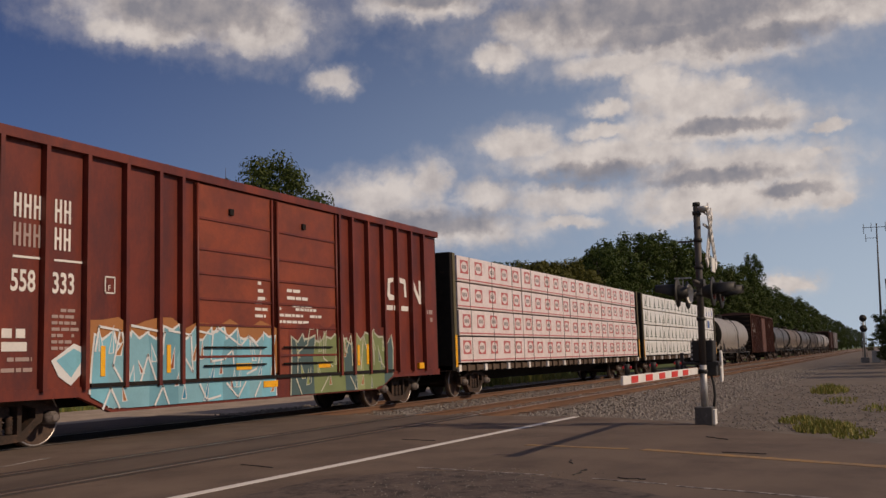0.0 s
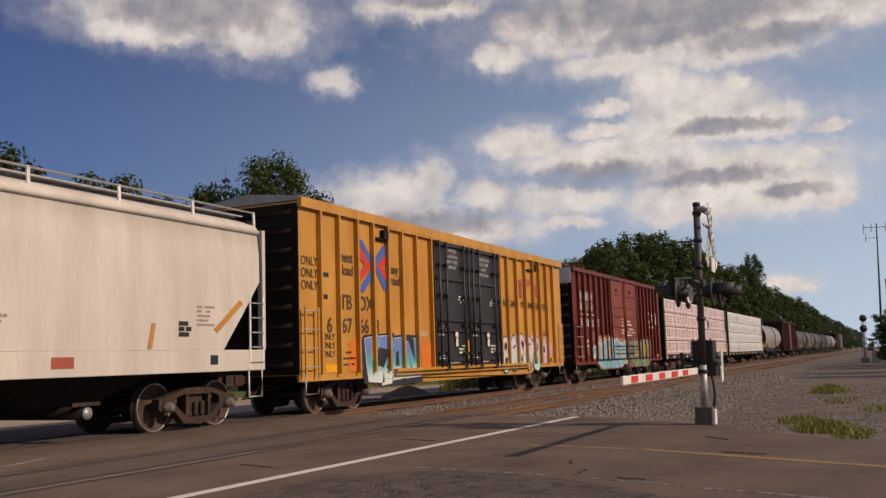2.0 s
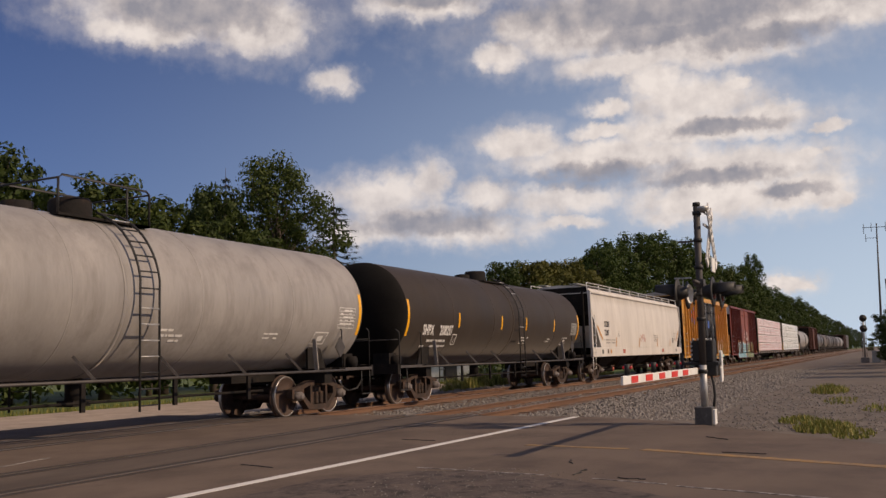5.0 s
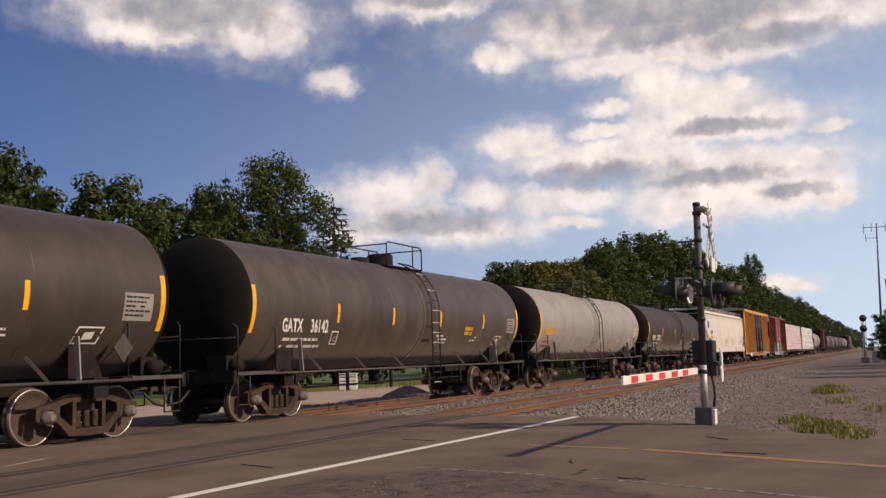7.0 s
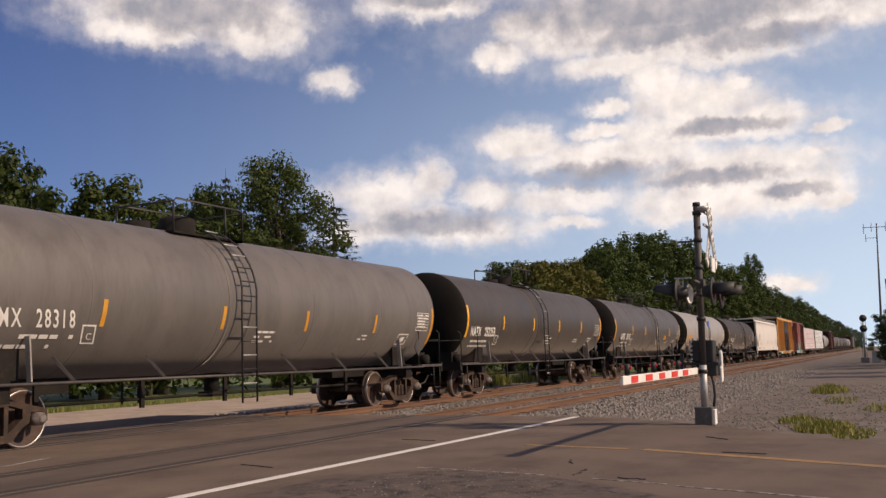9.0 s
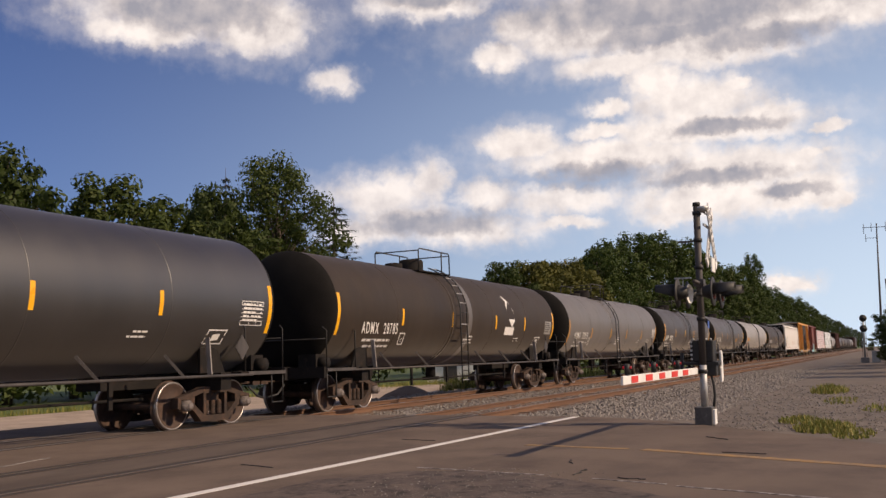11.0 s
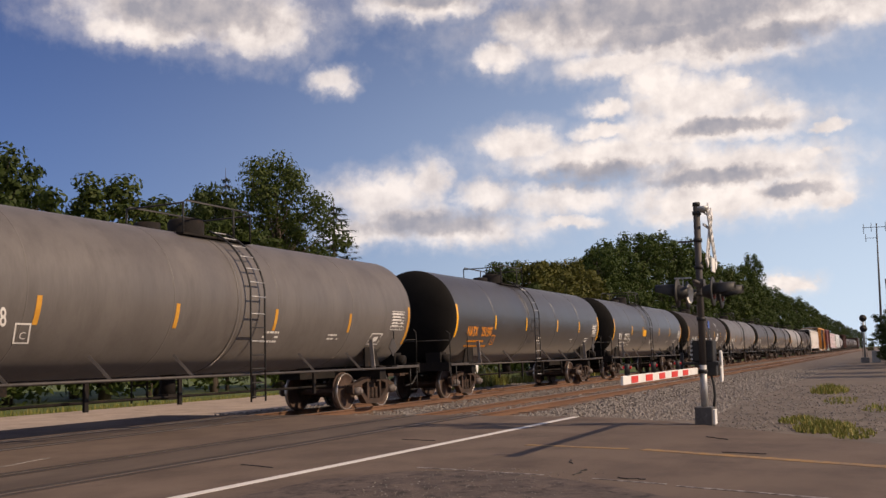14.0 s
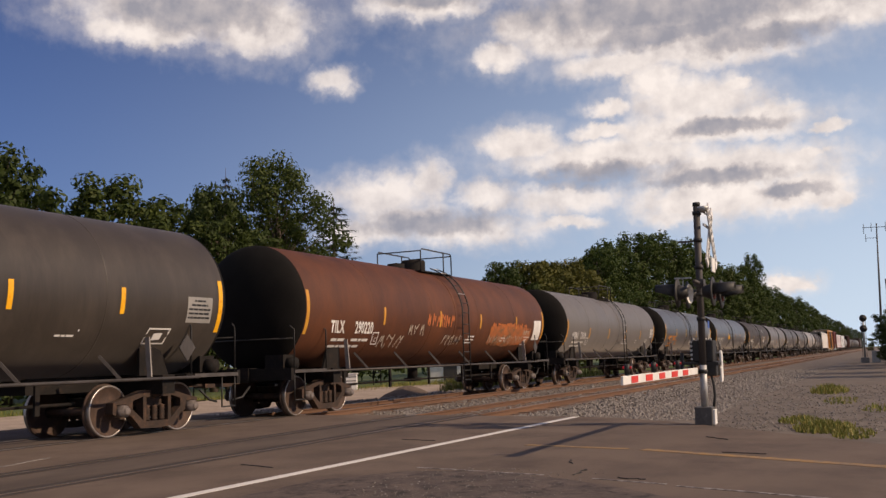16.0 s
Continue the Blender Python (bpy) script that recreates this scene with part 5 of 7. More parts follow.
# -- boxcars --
# dark brown car ends; the shade they stand in is put into this colour
end_dark = surface("end_brown_shaded", (0.012, 0.008, 0.006), (0.024, 0.015, 0.011), 0.85, scale=2, fine=25, spec=0.2)
SIDE = -1.41


def roof_shape(half, eave, ridge, w):
    s = Shape()
    s.add([(x, y, z) for x in (-half, half) for y, z in ((-w, eave - 0.06), (-w, eave), (0, ridge), (w, eave), (w, eave - 0.06))], [(0, 1, 6, 5), (1, 2, 7, 6), (2, 3, 8, 7), (3, 4, 9, 8), (4, 0, 5, 9), (0, 4, 3, 2, 1), (5, 6, 7, 8, 9)])
    n = int(half * 2 / 1.2)
    for k in range(n + 1):
        x = -half + 0.06 + k * (2 * half - 0.12) / n
        s.bar((x, -w + 0.05, eave + 0.02), (x, 0, ridge + 0.02), 0.06, 0.04).bar((x, w - 0.05, eave + 0.02), (x, 0, ridge + 0.02), 0.06, 0.04)
    return s


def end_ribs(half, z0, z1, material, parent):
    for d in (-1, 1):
        part("end_wall", Shape().box(min(d * (half - 0.02), d * (half + 0.015)), max(d * (half - 0.02), d * (half + 0.015)), -1.41, 1.41, z0 + 0.02, z1 - 0.05), end_dark, parent, "dark brown corrugated end with its shade put into the colour")
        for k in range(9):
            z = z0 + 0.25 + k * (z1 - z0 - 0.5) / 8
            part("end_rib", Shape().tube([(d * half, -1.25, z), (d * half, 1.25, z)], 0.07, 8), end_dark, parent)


def run_text(words, size, x, z, ink, parent, y=SIDE - 0.012, **k):
    return decal(onto_side(text_mesh(words, size, **k), x, z, y), ink, parent)


def letters(words, size, xs, z, ink, parent, squeeze=0.8, y=SIDE - 0.012):
    for w, x in zip(words, xs):
        run_text(w, size, x, z, ink, parent, y, squeeze=squeeze, bold=0.01)


def marks(me, x, z, ink, parent, y=SIDE - 0.012, name="marking", label=""):
    return decal(onto_side(me, x, z, y), ink, parent, name, label)


def gradient_paint(name, stops, z0, z1):
    """Sprayed fade between colours, from the foot of a piece to its top."""
    m = surface(name, stops[0], stops[-1], 0.5, bump=0.02)
    nt = m.node_tree
    N, L = nt.nodes.new, nt.links.new
    tc, sep, mr, ramp, nz = N("ShaderNodeTexCoord"), N("ShaderNodeSeparateXYZ"), N("ShaderNodeMapRange"), N("ShaderNodeValToRGB"), N("ShaderNodeTexNoise")
    nz.inputs["Scale"].default_value = 4
    L(tc.outputs["Object"], sep.inputs[0]), L(tc.outputs["Object"], nz.inputs["Vector"])
    ad = N("ShaderNodeMath")
    ad.operation = "MULTIPLY_ADD"
    ad.inputs[1].default_value = 0.25
    L(nz.outputs[0], ad.inputs[0]), L(sep.outputs[2], ad.inputs[2])
    mr.inputs["From Min"].default_value, mr.inputs["From Max"].default_value = z0 + 0.12, z1 + 0.12
    L(ad.outputs[0], mr.inputs["Value"]), L(mr.outputs[0], ramp.inputs[0])
    e = ramp.color_ramp.elements
    e[0].color, e[1].color = (*stops[0], 1), (*stops[-1], 1)
    for k in range(1, len(stops) - 1):
        e.new(k / (len(stops) - 1)).color = (*stops[k], 1)
    L(ramp.outputs[0], nt.nodes["Principled BSDF"].inputs["Base Color"])
    return m


def cloud_patch(x0, x1, z0, z1, seed, parent, ink, y, bumpy=0.2):
    rr = random.Random(seed)
    n = 16
    q = [(x0 + (x1 - x0) * k / n, z1 + rr.uniform(-bumpy, bumpy)) for k in range(n + 1)] + [(x1 - (x1 - x0) * k / n, z0 + rr.uniform(-0.03, 0.05)) for k in range(n + 1)]
    decal(flat_side(q, y), ink, parent, "spray_cloud")


def block_piece(parent, y):
    """Four tilted block letters fading from blue to white, on a black shadow; drawn as shapes."""
    def at(u, v):
        return (-6.8 + u * 0.00565, 2.1 - v * 0.00343)
    fade = gradient_paint("spray_fade_blue", ((0.7, 0.76, 0.74), (0.62, 0.72, 0.7), (0.1, 0.42, 0.45), (0.12, 0.24, 0.55), (0.16, 0.24, 0.55)), 0.5, 1.75)
    cloud_patch(-7.25, -2.6, 0.95, 1.75, 3, parent, spray_orange, y, 0.16)
    decal(flat_side([at(*p) for p in ((18, 120), (50, 72), (325, 52), (335, 72), (430, 62), (606, 68), (618, 446), (190, 462), (150, 428), (40, 420))], y - 0.002), spray_black, parent, "spray_shadow")
    shapes = ([(55, 100), (175, 75), (178, 178), (125, 185), (125, 205), (175, 210), (142, 290), (215, 312), (228, 425), (85, 410), (70, 300)],
              [(186, 82), (308, 74), (326, 190), (245, 312), (305, 318), (300, 432), (205, 442), (226, 312), (286, 182), (186, 165)],
              [(332, 96), (414, 86), (438, 400), (312, 410), (318, 200)],
              [(446, 118), (474, 118), (542, 285), (526, 92), (600, 92), (604, 392), (446, 404)])
    for k, q in enumerate(shapes):
        cx, cz = sum(p[0] for p in q) / len(q), sum(p[1] for p in q) / len(q)
        decal(flat_side([at(cx + (p[0] - cx) * 1.05, cz + (p[1] - cz) * 1.03) for p in q], y - 0.004), spray_white, parent, "spray_outline")
        decal(flat_side([at(*p) for p in q], y - 0.006), fade, parent, "spray_fill")
    for q in ([(345, 195), (370, 192), (376, 305), (338, 308)], [(488, 290), (520, 352), (494, 340)], [(240, 215), (268, 208), (212, 300), (205, 290)], [(250, 322), (296, 322), (290, 262)]):
        decal(flat_side([at(*p) for p in q], y - 0.008), spray_black, parent, "spray_hole")


def bubble_piece(x0, x1, z0, z1, n, seed, parent, y):
    """Rounded, outlined bubble letters in lilac and mint; shapes only."""
    rr = random.Random(seed)
    fade = gradient_paint("spray_fade_mint", ((0.45, 0.72, 0.68), (0.5, 0.66, 0.68), (0.62, 0.56, 0.68), (0.66, 0.6, 0.68)), z0, z1)
    cloud_patch(x0 - 0.3, x1 + 1.4, z0 + 0.1, z1 + 0.02, seed, parent, spray_lilac, y, 0.2)
    w = (x1 - x0) / n

    def ring(cx, cz, rx, rz, ph, k=1.0, lob=0.16):
        return [(cx + rx * k * (1 + lob * math.sin(2 * a + ph)) * math.cos(a), cz + rz * k * (1 + 0.08 * math.sin(3 * a + ph)) * math.sin(a)) for a in [2 * math.pi * i / 22 for i in range(22)]]

    for i in range(n):
        cx, cz, ph = x0 + (i + 0.5) * w, (z0 + z1) / 2 + rr.uniform(-0.05, 0.05), rr.uniform(0, 6)
        e = 0.001 * (i % 2)
        if i % 2:
            tall = ring(cx, cz, w * 0.5, 0.6, ph, 1.0, 0.2)
            decal(flat_side([(cx + (p[0] - cx) * 1.14, cz + (p[1] - cz) * 1.08) for p in tall], y - 0.002 - e), spray_black, parent, "spray_outline")
            decal(flat_side(tall, y - 0.005 - e), fade, parent, "spray_fill")
            decal(flat_side([(cx - 0.03, cz - 0.62), (cx + 0.1, cz - 0.6), (cx + 0.07, cz - 0.12)], y - 0.009), spray_black, parent, "spray_hole")
            decal(flat_side([(cx - 0.2 * w, cz + 0.18), (cx + 0.22 * w, cz + 0.26), (cx + 0.2 * w, cz + 0.34), (cx - 0.05 * w, cz + 0.3)], y - 0.009), spray_black, parent, "spray_hole")
            decal(flat_side([(cx - 0.3 * w, cz - 0.2), (cx - 0.22 * w, cz - 0.2), (cx - 0.16 * w, cz + 0.2), (cx - 0.24 * w, cz + 0.24)], y - 0.0095), spray_white, parent, "spray_stroke")
            continue
        for dz, rz in ((0.24, 0.36), (-0.26, 0.34)):
            decal(flat_side(ring(cx, cz + dz, w * 0.56, rz, ph, 1.13), y - 0.002 - e), spray_black, parent, "spray_outline")
        for dz, rz in ((0.24, 0.36), (-0.26, 0.34)):
            decal(flat_side(ring(cx, cz + dz, w * 0.54, rz, ph), y - 0.005 - e - (0.0005 if dz > 0 else 0)), fade, parent, "spray_fill")
        for dz in (0.28, -0.22):
            decal(flat_side(ring(cx + rr.uniform(-0.08, 0.08), cz + dz, w * 0.13, 0.15, ph, 1.0, 0.4), y - 0.009), spray_black, parent, "spray_hole")
            s = cx + rr.uniform(-0.3, 0.2) * w
            decal(flat_side([(s, cz + dz - 0.2), (s + 0.05, cz + dz - 0.22), (s + 0.16, cz + dz + 0.12), (s + 0.11, cz + dz + 0.15)], y - 0.0095), spray_black if dz > 0 else spray_white, parent, "spray_stroke")
    m = x1 + 0.1
    decal(flat_side([(m, 1.25), (m + 0.55, 1.25), (m + 0.55, 1.62), (m, 1.62)], y - 0.01), spray_white, parent, "spray_fill")
    for k in (0.06, 0.3):
        decal(flat_side([(m + k, 1.31), (m + k + 0.19, 1.31), (m + k + 0.19, 1.55), (m + k, 1.55)], y - 0.012), spray_black, parent, "spray_hole")


def strokes(lines, width, ink, parent, y):
    """Sprayed outlines: each line is a run of points."""
    for k, line in enumerate(lines):
        for (ax, az), (bx, bz) in zip(line, line[1:]):
            d = Vector((bx - ax, bz - az)).normalized()
            n = Vector((-d.y, d.x)) * width / 2
            e = d * width * 0.35
            decal(flat_side([(ax - e.x - n.x, az - e.y - n.y), (bx + e.x - n.x * 0.8, bz + e.y - n.y * 0.8), (bx + e.x + n.x * 0.8, bz + e.y + n.y * 0.8), (ax - e.x + n.x, az - e.y + n.y)], y - 0.0002 * k), ink, parent, "spray_stroke")


def jagged_piece(x0, x1, z0, z1, seed, parent, y, fills, edge, under, flame):
    """A wide angular piece: one jagged mass, pale edges, dark and flame-coloured wedges."""
    rr = random.Random(seed)
    cloud_patch(x0 - 0.1, x1 + 0.2, z0 + 0.5, z1 + 0.06, seed, parent, under, y, 0.14)
    n = int((x1 - x0) / 0.42)
    w = (x1 - x0) / n

    def low(x):
        # the sill slopes up towards both ends
        return z0 if z0 > 0.6 else z0 + 0.03 + 0.28 * min(1.0, max(0.0, (-4.5 - x) / 0.6, (x - 4.7) / 0.6))

    for k in range(n):
        a, b = x0 + k * w - 0.03, x0 + (k + 1) * w + 0.05
        t0, t1 = z1 - rr.uniform(0.0, 0.3), z1 - rr.uniform(-0.05, 0.2)
        q = [(a, low(a)), (b, low(b)), (b + rr.uniform(-0.1, 0.1), z0 + 0.7 * (z1 - z0)), (b - rr.uniform(0, 0.1), t1), ((a + b) / 2, (t0 + t1) / 2 - rr.uniform(0, 0.18)), (a + rr.uniform(0, 0.1), t0), (a + rr.uniform(-0.12, 0.06), z0 + 0.6 * (z1 - z0))]
        e = 0.0012 * (k % 3)
        decal(flat_side([(p[0] + (p[0] - (a + b) / 2) * 0.16, p[1] + (0.05 if p[1] > z0 + 0.1 else 0)) for p in q], y - 0.002 - e), edge, parent, "spray_outline")
        decal(flat_side(q, y - 0.006 - e), fills[rr.randrange(len(fills))], parent, "spray_fill")
        for _ in range(2):
            x, z, h = rr.uniform(a, b - 0.1), z0 + rr.uniform(0.02, 0.75) * (z1 - z0), rr.uniform(0.15, 0.42)
            z = max(z, low(x) + 0.03)
            d, lean = rr.uniform(0.05, 0.13), rr.uniform(-0.16, 0.16)
            decal(flat_side([(x - 0.025, z - 0.02), (x + d + 0.03, z - 0.01), (x + d * 0.5 + lean, z + h + 0.07)], y - 0.0105), edge, parent, "spray_edge")
            decal(flat_side([(x, z), (x + d, z), (x + d * 0.5 + lean * 0.9, z + h)], y - 0.0125), flame[rr.randrange(len(flame))], parent, "spray_flame")


def flat_side(outline, y):
    me = bpy.data.meshes.new("spray")
    me.from_pydata([(a, y, b) for a, b in outline], [], [tuple(range(len(outline)))])
    return me


def boxcar_yellow():
    o = 19.585
    half, z0, eave = 9.365, 0.92, 4.86
    yel = surface("boxcar_yellow", (0.5, 0.24, 0.035), (0.6, 0.31, 0.055), 0.5, scale=1.1, fine=20, bump=0.05, stretch=(1, 1, 0.3), third=(0.42, 0.19, 0.03), third_at=0.6, spread=0.16)
    dk = surface("door_black", (0.02, 0.02, 0.022), (0.034, 0.034, 0.036), 0.5, scale=2, fine=25, bump=0.05)
    c = car_thing("boxcar", o, "yellow high-cube boxcar with black double doors and spray paint", "boxcar")
    body = part("body", Shape().box(-half, half, SIDE, -SIDE, z0, eave), yel, c, "yellow painted steel sides", bevel=0.02)
    part("roof", roof_shape(half, eave + 0.08, eave + 0.24, 1.5), surface("galvanised_roof", (0.3, 0.28, 0.26), (0.42, 0.4, 0.37), 0.55, 0.4, scale=2, fine=25), c, "weathered galvanised roof")
    for d in (-1, 1):
        part("top_chord", Shape().box(-half - 0.01, half + 0.01, min(d * 1.4, d * 1.52), max(d * 1.4, d * 1.52), eave - 0.14, eave + 0.09), yel, c)
        part("side_sill", Shape().prism([(-half, z0 - 0.14), (-half, z0 + 0.05), (half, z0 + 0.05), (half, z0 - 0.14), (6.1, z0 - 0.14), (5.6, 0.58), (-5.9, 0.58), (-6.4, z0 - 0.14)], min(d * 1.34, d * 1.405), max(d * 1.34, d * 1.405)), yel, c)
        for x in (-8.56, -7.74, -6.86, -6.07, -5.28, -4.48, -3.62, -2.68, 2.62, 3.32, 4.2, 5.09, 5.93, 6.63, 7.41, 8.2):
            part("side_post", Shape().box(x - 0.035, x + 0.035, min(d * 1.4, d * 1.53), max(d * 1.4, d * 1.53), z0, eave - 0.14), yel, c)
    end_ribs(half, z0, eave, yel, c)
    y = SIDE
    for x0, x1 in ((-2.42, -0.06), (0.02, 2.45)):
        dr = part("door", Shape().box(x0, x1, y - 0.06, y + 0.02, 1.0, 4.66), dk, c, "black plug door", bevel=0.015)
        for z in (1.12, 2.0, 2.3, 3.52, 4.55):
            part("door_rib", Shape().box(x0 + 0.03, x1 - 0.03, y - 0.13, y - 0.06, z, z + 0.08), dk, dr)
        for f in (0.06, 0.26, 0.8, 0.95):
            x = x0 + f * (x1 - x0)
            part("lock_bar", Shape().tube([(x, y - 0.15, 0.95), (x, y - 0.15, 4.66)], 0.036, 8), dk, dr)
            for z in (1.3, 2.15, 3.0, 3.9, 4.5):
                part("bar_guide", Shape().box(x - 0.075, x + 0.075, y - 0.2, y - 0.06, z, z + 0.09), dk, dr)
        for f in (0.26, 0.8):
            x = x0 + f * (x1 - x0)
            part("door_bracket", Shape().box(x - 0.12, x + 0.12, y - 0.16, y - 0.05, 0.86, 1.04), dk, dr, bevel=0.01)
        marks(bars(4, 0.55, 0.04, 0.05, int(x0 * 10) + 40), x0 + 0.2, 2.15, ink_white, dr, y - 0.064)
        marks(bars(3, 0.5, 0.05, 0.05, int(x0 * 10) + 41), x1 - 0.8, 1.55, ink_white, dr, y - 0.064)
        marks(bars(2, 0.6, 0.05, 0.05, int(x0 * 10) + 42), x0 + 0.15, 1.28, ink_white, dr, y - 0.064)
        marks(bars(1, 0.9, 0.05, 0.05, int(x0 * 10) + 43), x0 + 0.8, 1.06, ink_white, dr, y - 0.064)
        marks(bars(3, 0.45, 0.04, 0.04, int(x0 * 10) + 44), x1 - 0.75, 3.05, ink_white, dr, y - 0.064)
        marks(flat_polys([[(0.11 * math.cos(k * 0.524), 0.11 * math.sin(k * 0.524)) for k in range(12)]]), x0 + 0.55 * (x1 - x0), 1.9, ink_white, dr, y - 0.115, "round_mark")
        marks(flat_polys([[(0, 0), (0.16, 0), (0.16, 0.28), (0, 0.28)]]), x0 + 0.52 * (x1 - x0), 1.56, ink_white, dr, y - 0.115)
    for k, w in enumerate(("CLOSE THIS DOOR", "BEFORE CLOSING", "MAIN DOOR")):
        run_text(w, 0.125, -1.2, 4.22 - 0.16 * k, ink_white, c, y - 0.065, align="CENTER", squeeze=0.8)
    run_text("-IMPORTANT-", 0.125, -1.2, 4.39, ink_white, c, y - 0.065, align="CENTER", squeeze=0.8)
    for k, w in enumerate(("CLOSE AND LOCK", "BOTH DOORS", "BEFORE", "MOVING CAR")):
        run_text(w, 0.13, 1.3, 4.33 - 0.17 * k, ink_white, c, y - 0.065, align="CENTER", squeeze=0.85)
    for x in (-0.3, -6.15, 2.75, 4.75, 7.0):
        part("reflector", Shape().box(x, x + 0.1, y - 0.115 if x == -0.3 else y - 0.02, y - 0.1 if x == -0.3 else y, 1.2, 1.75), ink_yellow, c, "yellow reflective strip")
    part("door_track", Shape().box(-5.2, 5.3, y - 0.1, y, eave - 0.2, eave - 0.13), yel, c)
    part("door_track", Shape().box(-5.0, 5.3, y - 0.14, y - 0.02, 0.9, 0.98).box(-5.0, 5.3, y - 0.1, y - 0.04, 0.8, 0.84), yel, c)
    for x in (-5.62, 5.9):
        part("door_stop", Shape().box(x - 0.45, x + 0.35, y - 0.1, y, 4.32, 4.38).box(x + 0.05, x + 0.3, y - 0.14, y, 4.35, 4.6), under_black, c, bevel=0.01)
    # lettering
    run_text("next", 0.36, -7.55, 3.62, ink_ghost, c, squeeze=0.85, bold=0.01), run_text("load", 0.36, -7.5, 3.3, ink_ghost, c, squeeze=0.85, bold=0.01)
    run_text("any", 0.34, -5.0, 3.5, ink_ghost, c, squeeze=0.85, bold=0.01), run_text("road", 0.34, -5.08, 3.2, ink_ghost, c, squeeze=0.85, bold=0.01)
    letters(("TB", "OX"), 0.5, (-7.62, -6.75), 2.47, ink_ghost, c, 0.95)
    letters(("6", "67", "66", "8"), 0.5, (-8.22, -7.55, -6.72, -5.95), 1.9, ink_ghost, c, 0.95)
    yy = y - 0.014
    for m, q in ((ink_blue, [(-6.72, 4.25), (-6.5, 4.25), (-5.95, 3.72), (-5.95, 3.42)]), (ink_blue, [(-5.95, 3.75), (-5.42, 4.22), (-5.25, 4.15), (-5.25, 3.98), (-5.95, 3.42)]), (ink_blue, [(-6.7, 3.0), (-6.5, 2.9), (-5.95, 3.38), (-5.95, 3.66)]), (ink_blue, [(-5.95, 3.66), (-5.4, 3.0), (-5.28, 3.12), (-5.28, 3.28), (-5.9, 3.9)]),
                 (ink_red, [(-6.8, 4.05), (-6.7, 4.15), (-6.1, 3.62), (-6.1, 3.56), (-6.75, 3.1), (-6.8, 3.2), (-6.8, 3.34), (-6.42, 3.6), (-6.8, 3.86)]), (ink_red, [(-5.2, 3.95), (-5.28, 4.02), (-5.8, 3.64), (-5.26, 3.22), (-5.2, 3.3), (-5.2, 3.5), (-5.5, 3.62), (-5.2, 3.75)])):
        decal(flat_side(q, yy), m, c, "arrow_emblem")
        yy -= 0.002
    for q in ([(4.35, 3.95), (5.75, 4.0), (5.75, 3.78), (5.35, 3.78), (5.35, 3.3), (5.1, 3.3), (5.1, 3.78), (4.9, 3.78), (4.9, 3.3), (4.65, 3.3), (4.65, 3.78), (4.35, 3.76)], [(5.85, 4.0), (6.1, 4.0), (6.9, 3.3), (6.6, 3.3)], [(6.6, 4.0), (6.85, 4.0), (6.2, 3.3), (5.95, 3.3)]):
        decal(flat_side(q, yy), faded_red, c, "faded_emblem")
        yy -= 0.001
    letters(("RAILCAR", "POOLING", "EXPERTS"), 0.3, (3.0, 4.75, 6.3), 2.95, ink_ghost, c, 0.95)
    for k in range(3):
        run_text("ONLY", 0.3, -9.28, 3.42 - 0.28 * k, ink_black, c, squeeze=0.85), run_text("ONLY", 0.22, -8.42, 1.72 - 0.2 * k, ink_black, c, squeeze=0.9)
    run_text("ONLY", 0.2, 6.9, 1.95, ink_black, c)
    marks(bars(3, 0.3, 0.1, 0.16, 71, 0.7), -8.35, 3.2, ink_black, c, name="scrawl")
    marks(bars(3, 0.6, 0.045, 0.1, 72), -7.55, 1.4, ink_ghost, c)
    part("yellow_panel", Shape().box(-8.3, -7.8, y - 0.012, y, 0.97, 1.14), ink_yellow, c, "small yellow panel")
    part("yellow_panel", Shape().box(7.6, 8.1, y - 0.012, y, 0.97, 1.12), ink_yellow, c, "small yellow panel")
    # sprayed pieces
    block_piece(c, y - 0.012)
    bubble_piece(2.75, 6.55, 0.78, 1.86, 5, 32, c, y - 0.012)
    run_text("KOED", 0.22, -3.4, 1.85, ink_white, c, squeeze=0.8)
    for x0, x1 in ((-9.28, -8.75), (8.55, 9.05)):
        lad = part("ladder", Shape().bar((x0, y - 0.12, 0.95), (x0, y - 0.12, 2.45), 0.06, 0.03).bar((x1, y - 0.12, 0.95), (x1, y - 0.12, 2.45), 0.06, 0.03), yel, c)
        for k in range(4):
            part("rung", Shape().tube([(x0 - 0.05, y - 0.13, 1.1 + 0.42 * k), (x1 + 0.05, y - 0.13, 1.1 + 0.42 * k)], 0.016, 6), steel, lad)
        part("step", Shape().tube([(x0, y - 0.1, 0.95), (x0, y - 0.1, 0.5), (x1, y - 0.1, 0.5), (x1, y - 0.1, 0.95)], 0.018, 6), steel, c)
    part("rod", Shape().tube([(-5.6, y, 0.74), (5.0, y, 0.55)], 0.02, 6), under_black, c)
    under(c, half, 6.9)


def under(c, half, tx, z=0.92):
    part("underframe", Shape().box(-half + 0.1, half - 0.1, -0.35, 0.35, z - 0.32, z + 0.02).box(-half + 0.1, half - 0.1, -1.3, 1.3, z - 0.04, z + 0.03), under_black, c)
    for x in (-3.2, -1.0, 1.2, 3.4):
        part("cross_bearer", Shape().prism([(x - 0.1, z - 0.32), (x + 0.1, z - 0.32), (x + 0.1, z), (x - 0.1, z)], -1.35, 1.35), under_black, c)
    part("air_tank", Shape().tube([(-1.2, 0.7, z - 0.3), (0.2, 0.7, z - 0.3)], 0.2, 12), under_black, c)
    truck(c, -tx), truck(c, tx)
    couplers(c, half)


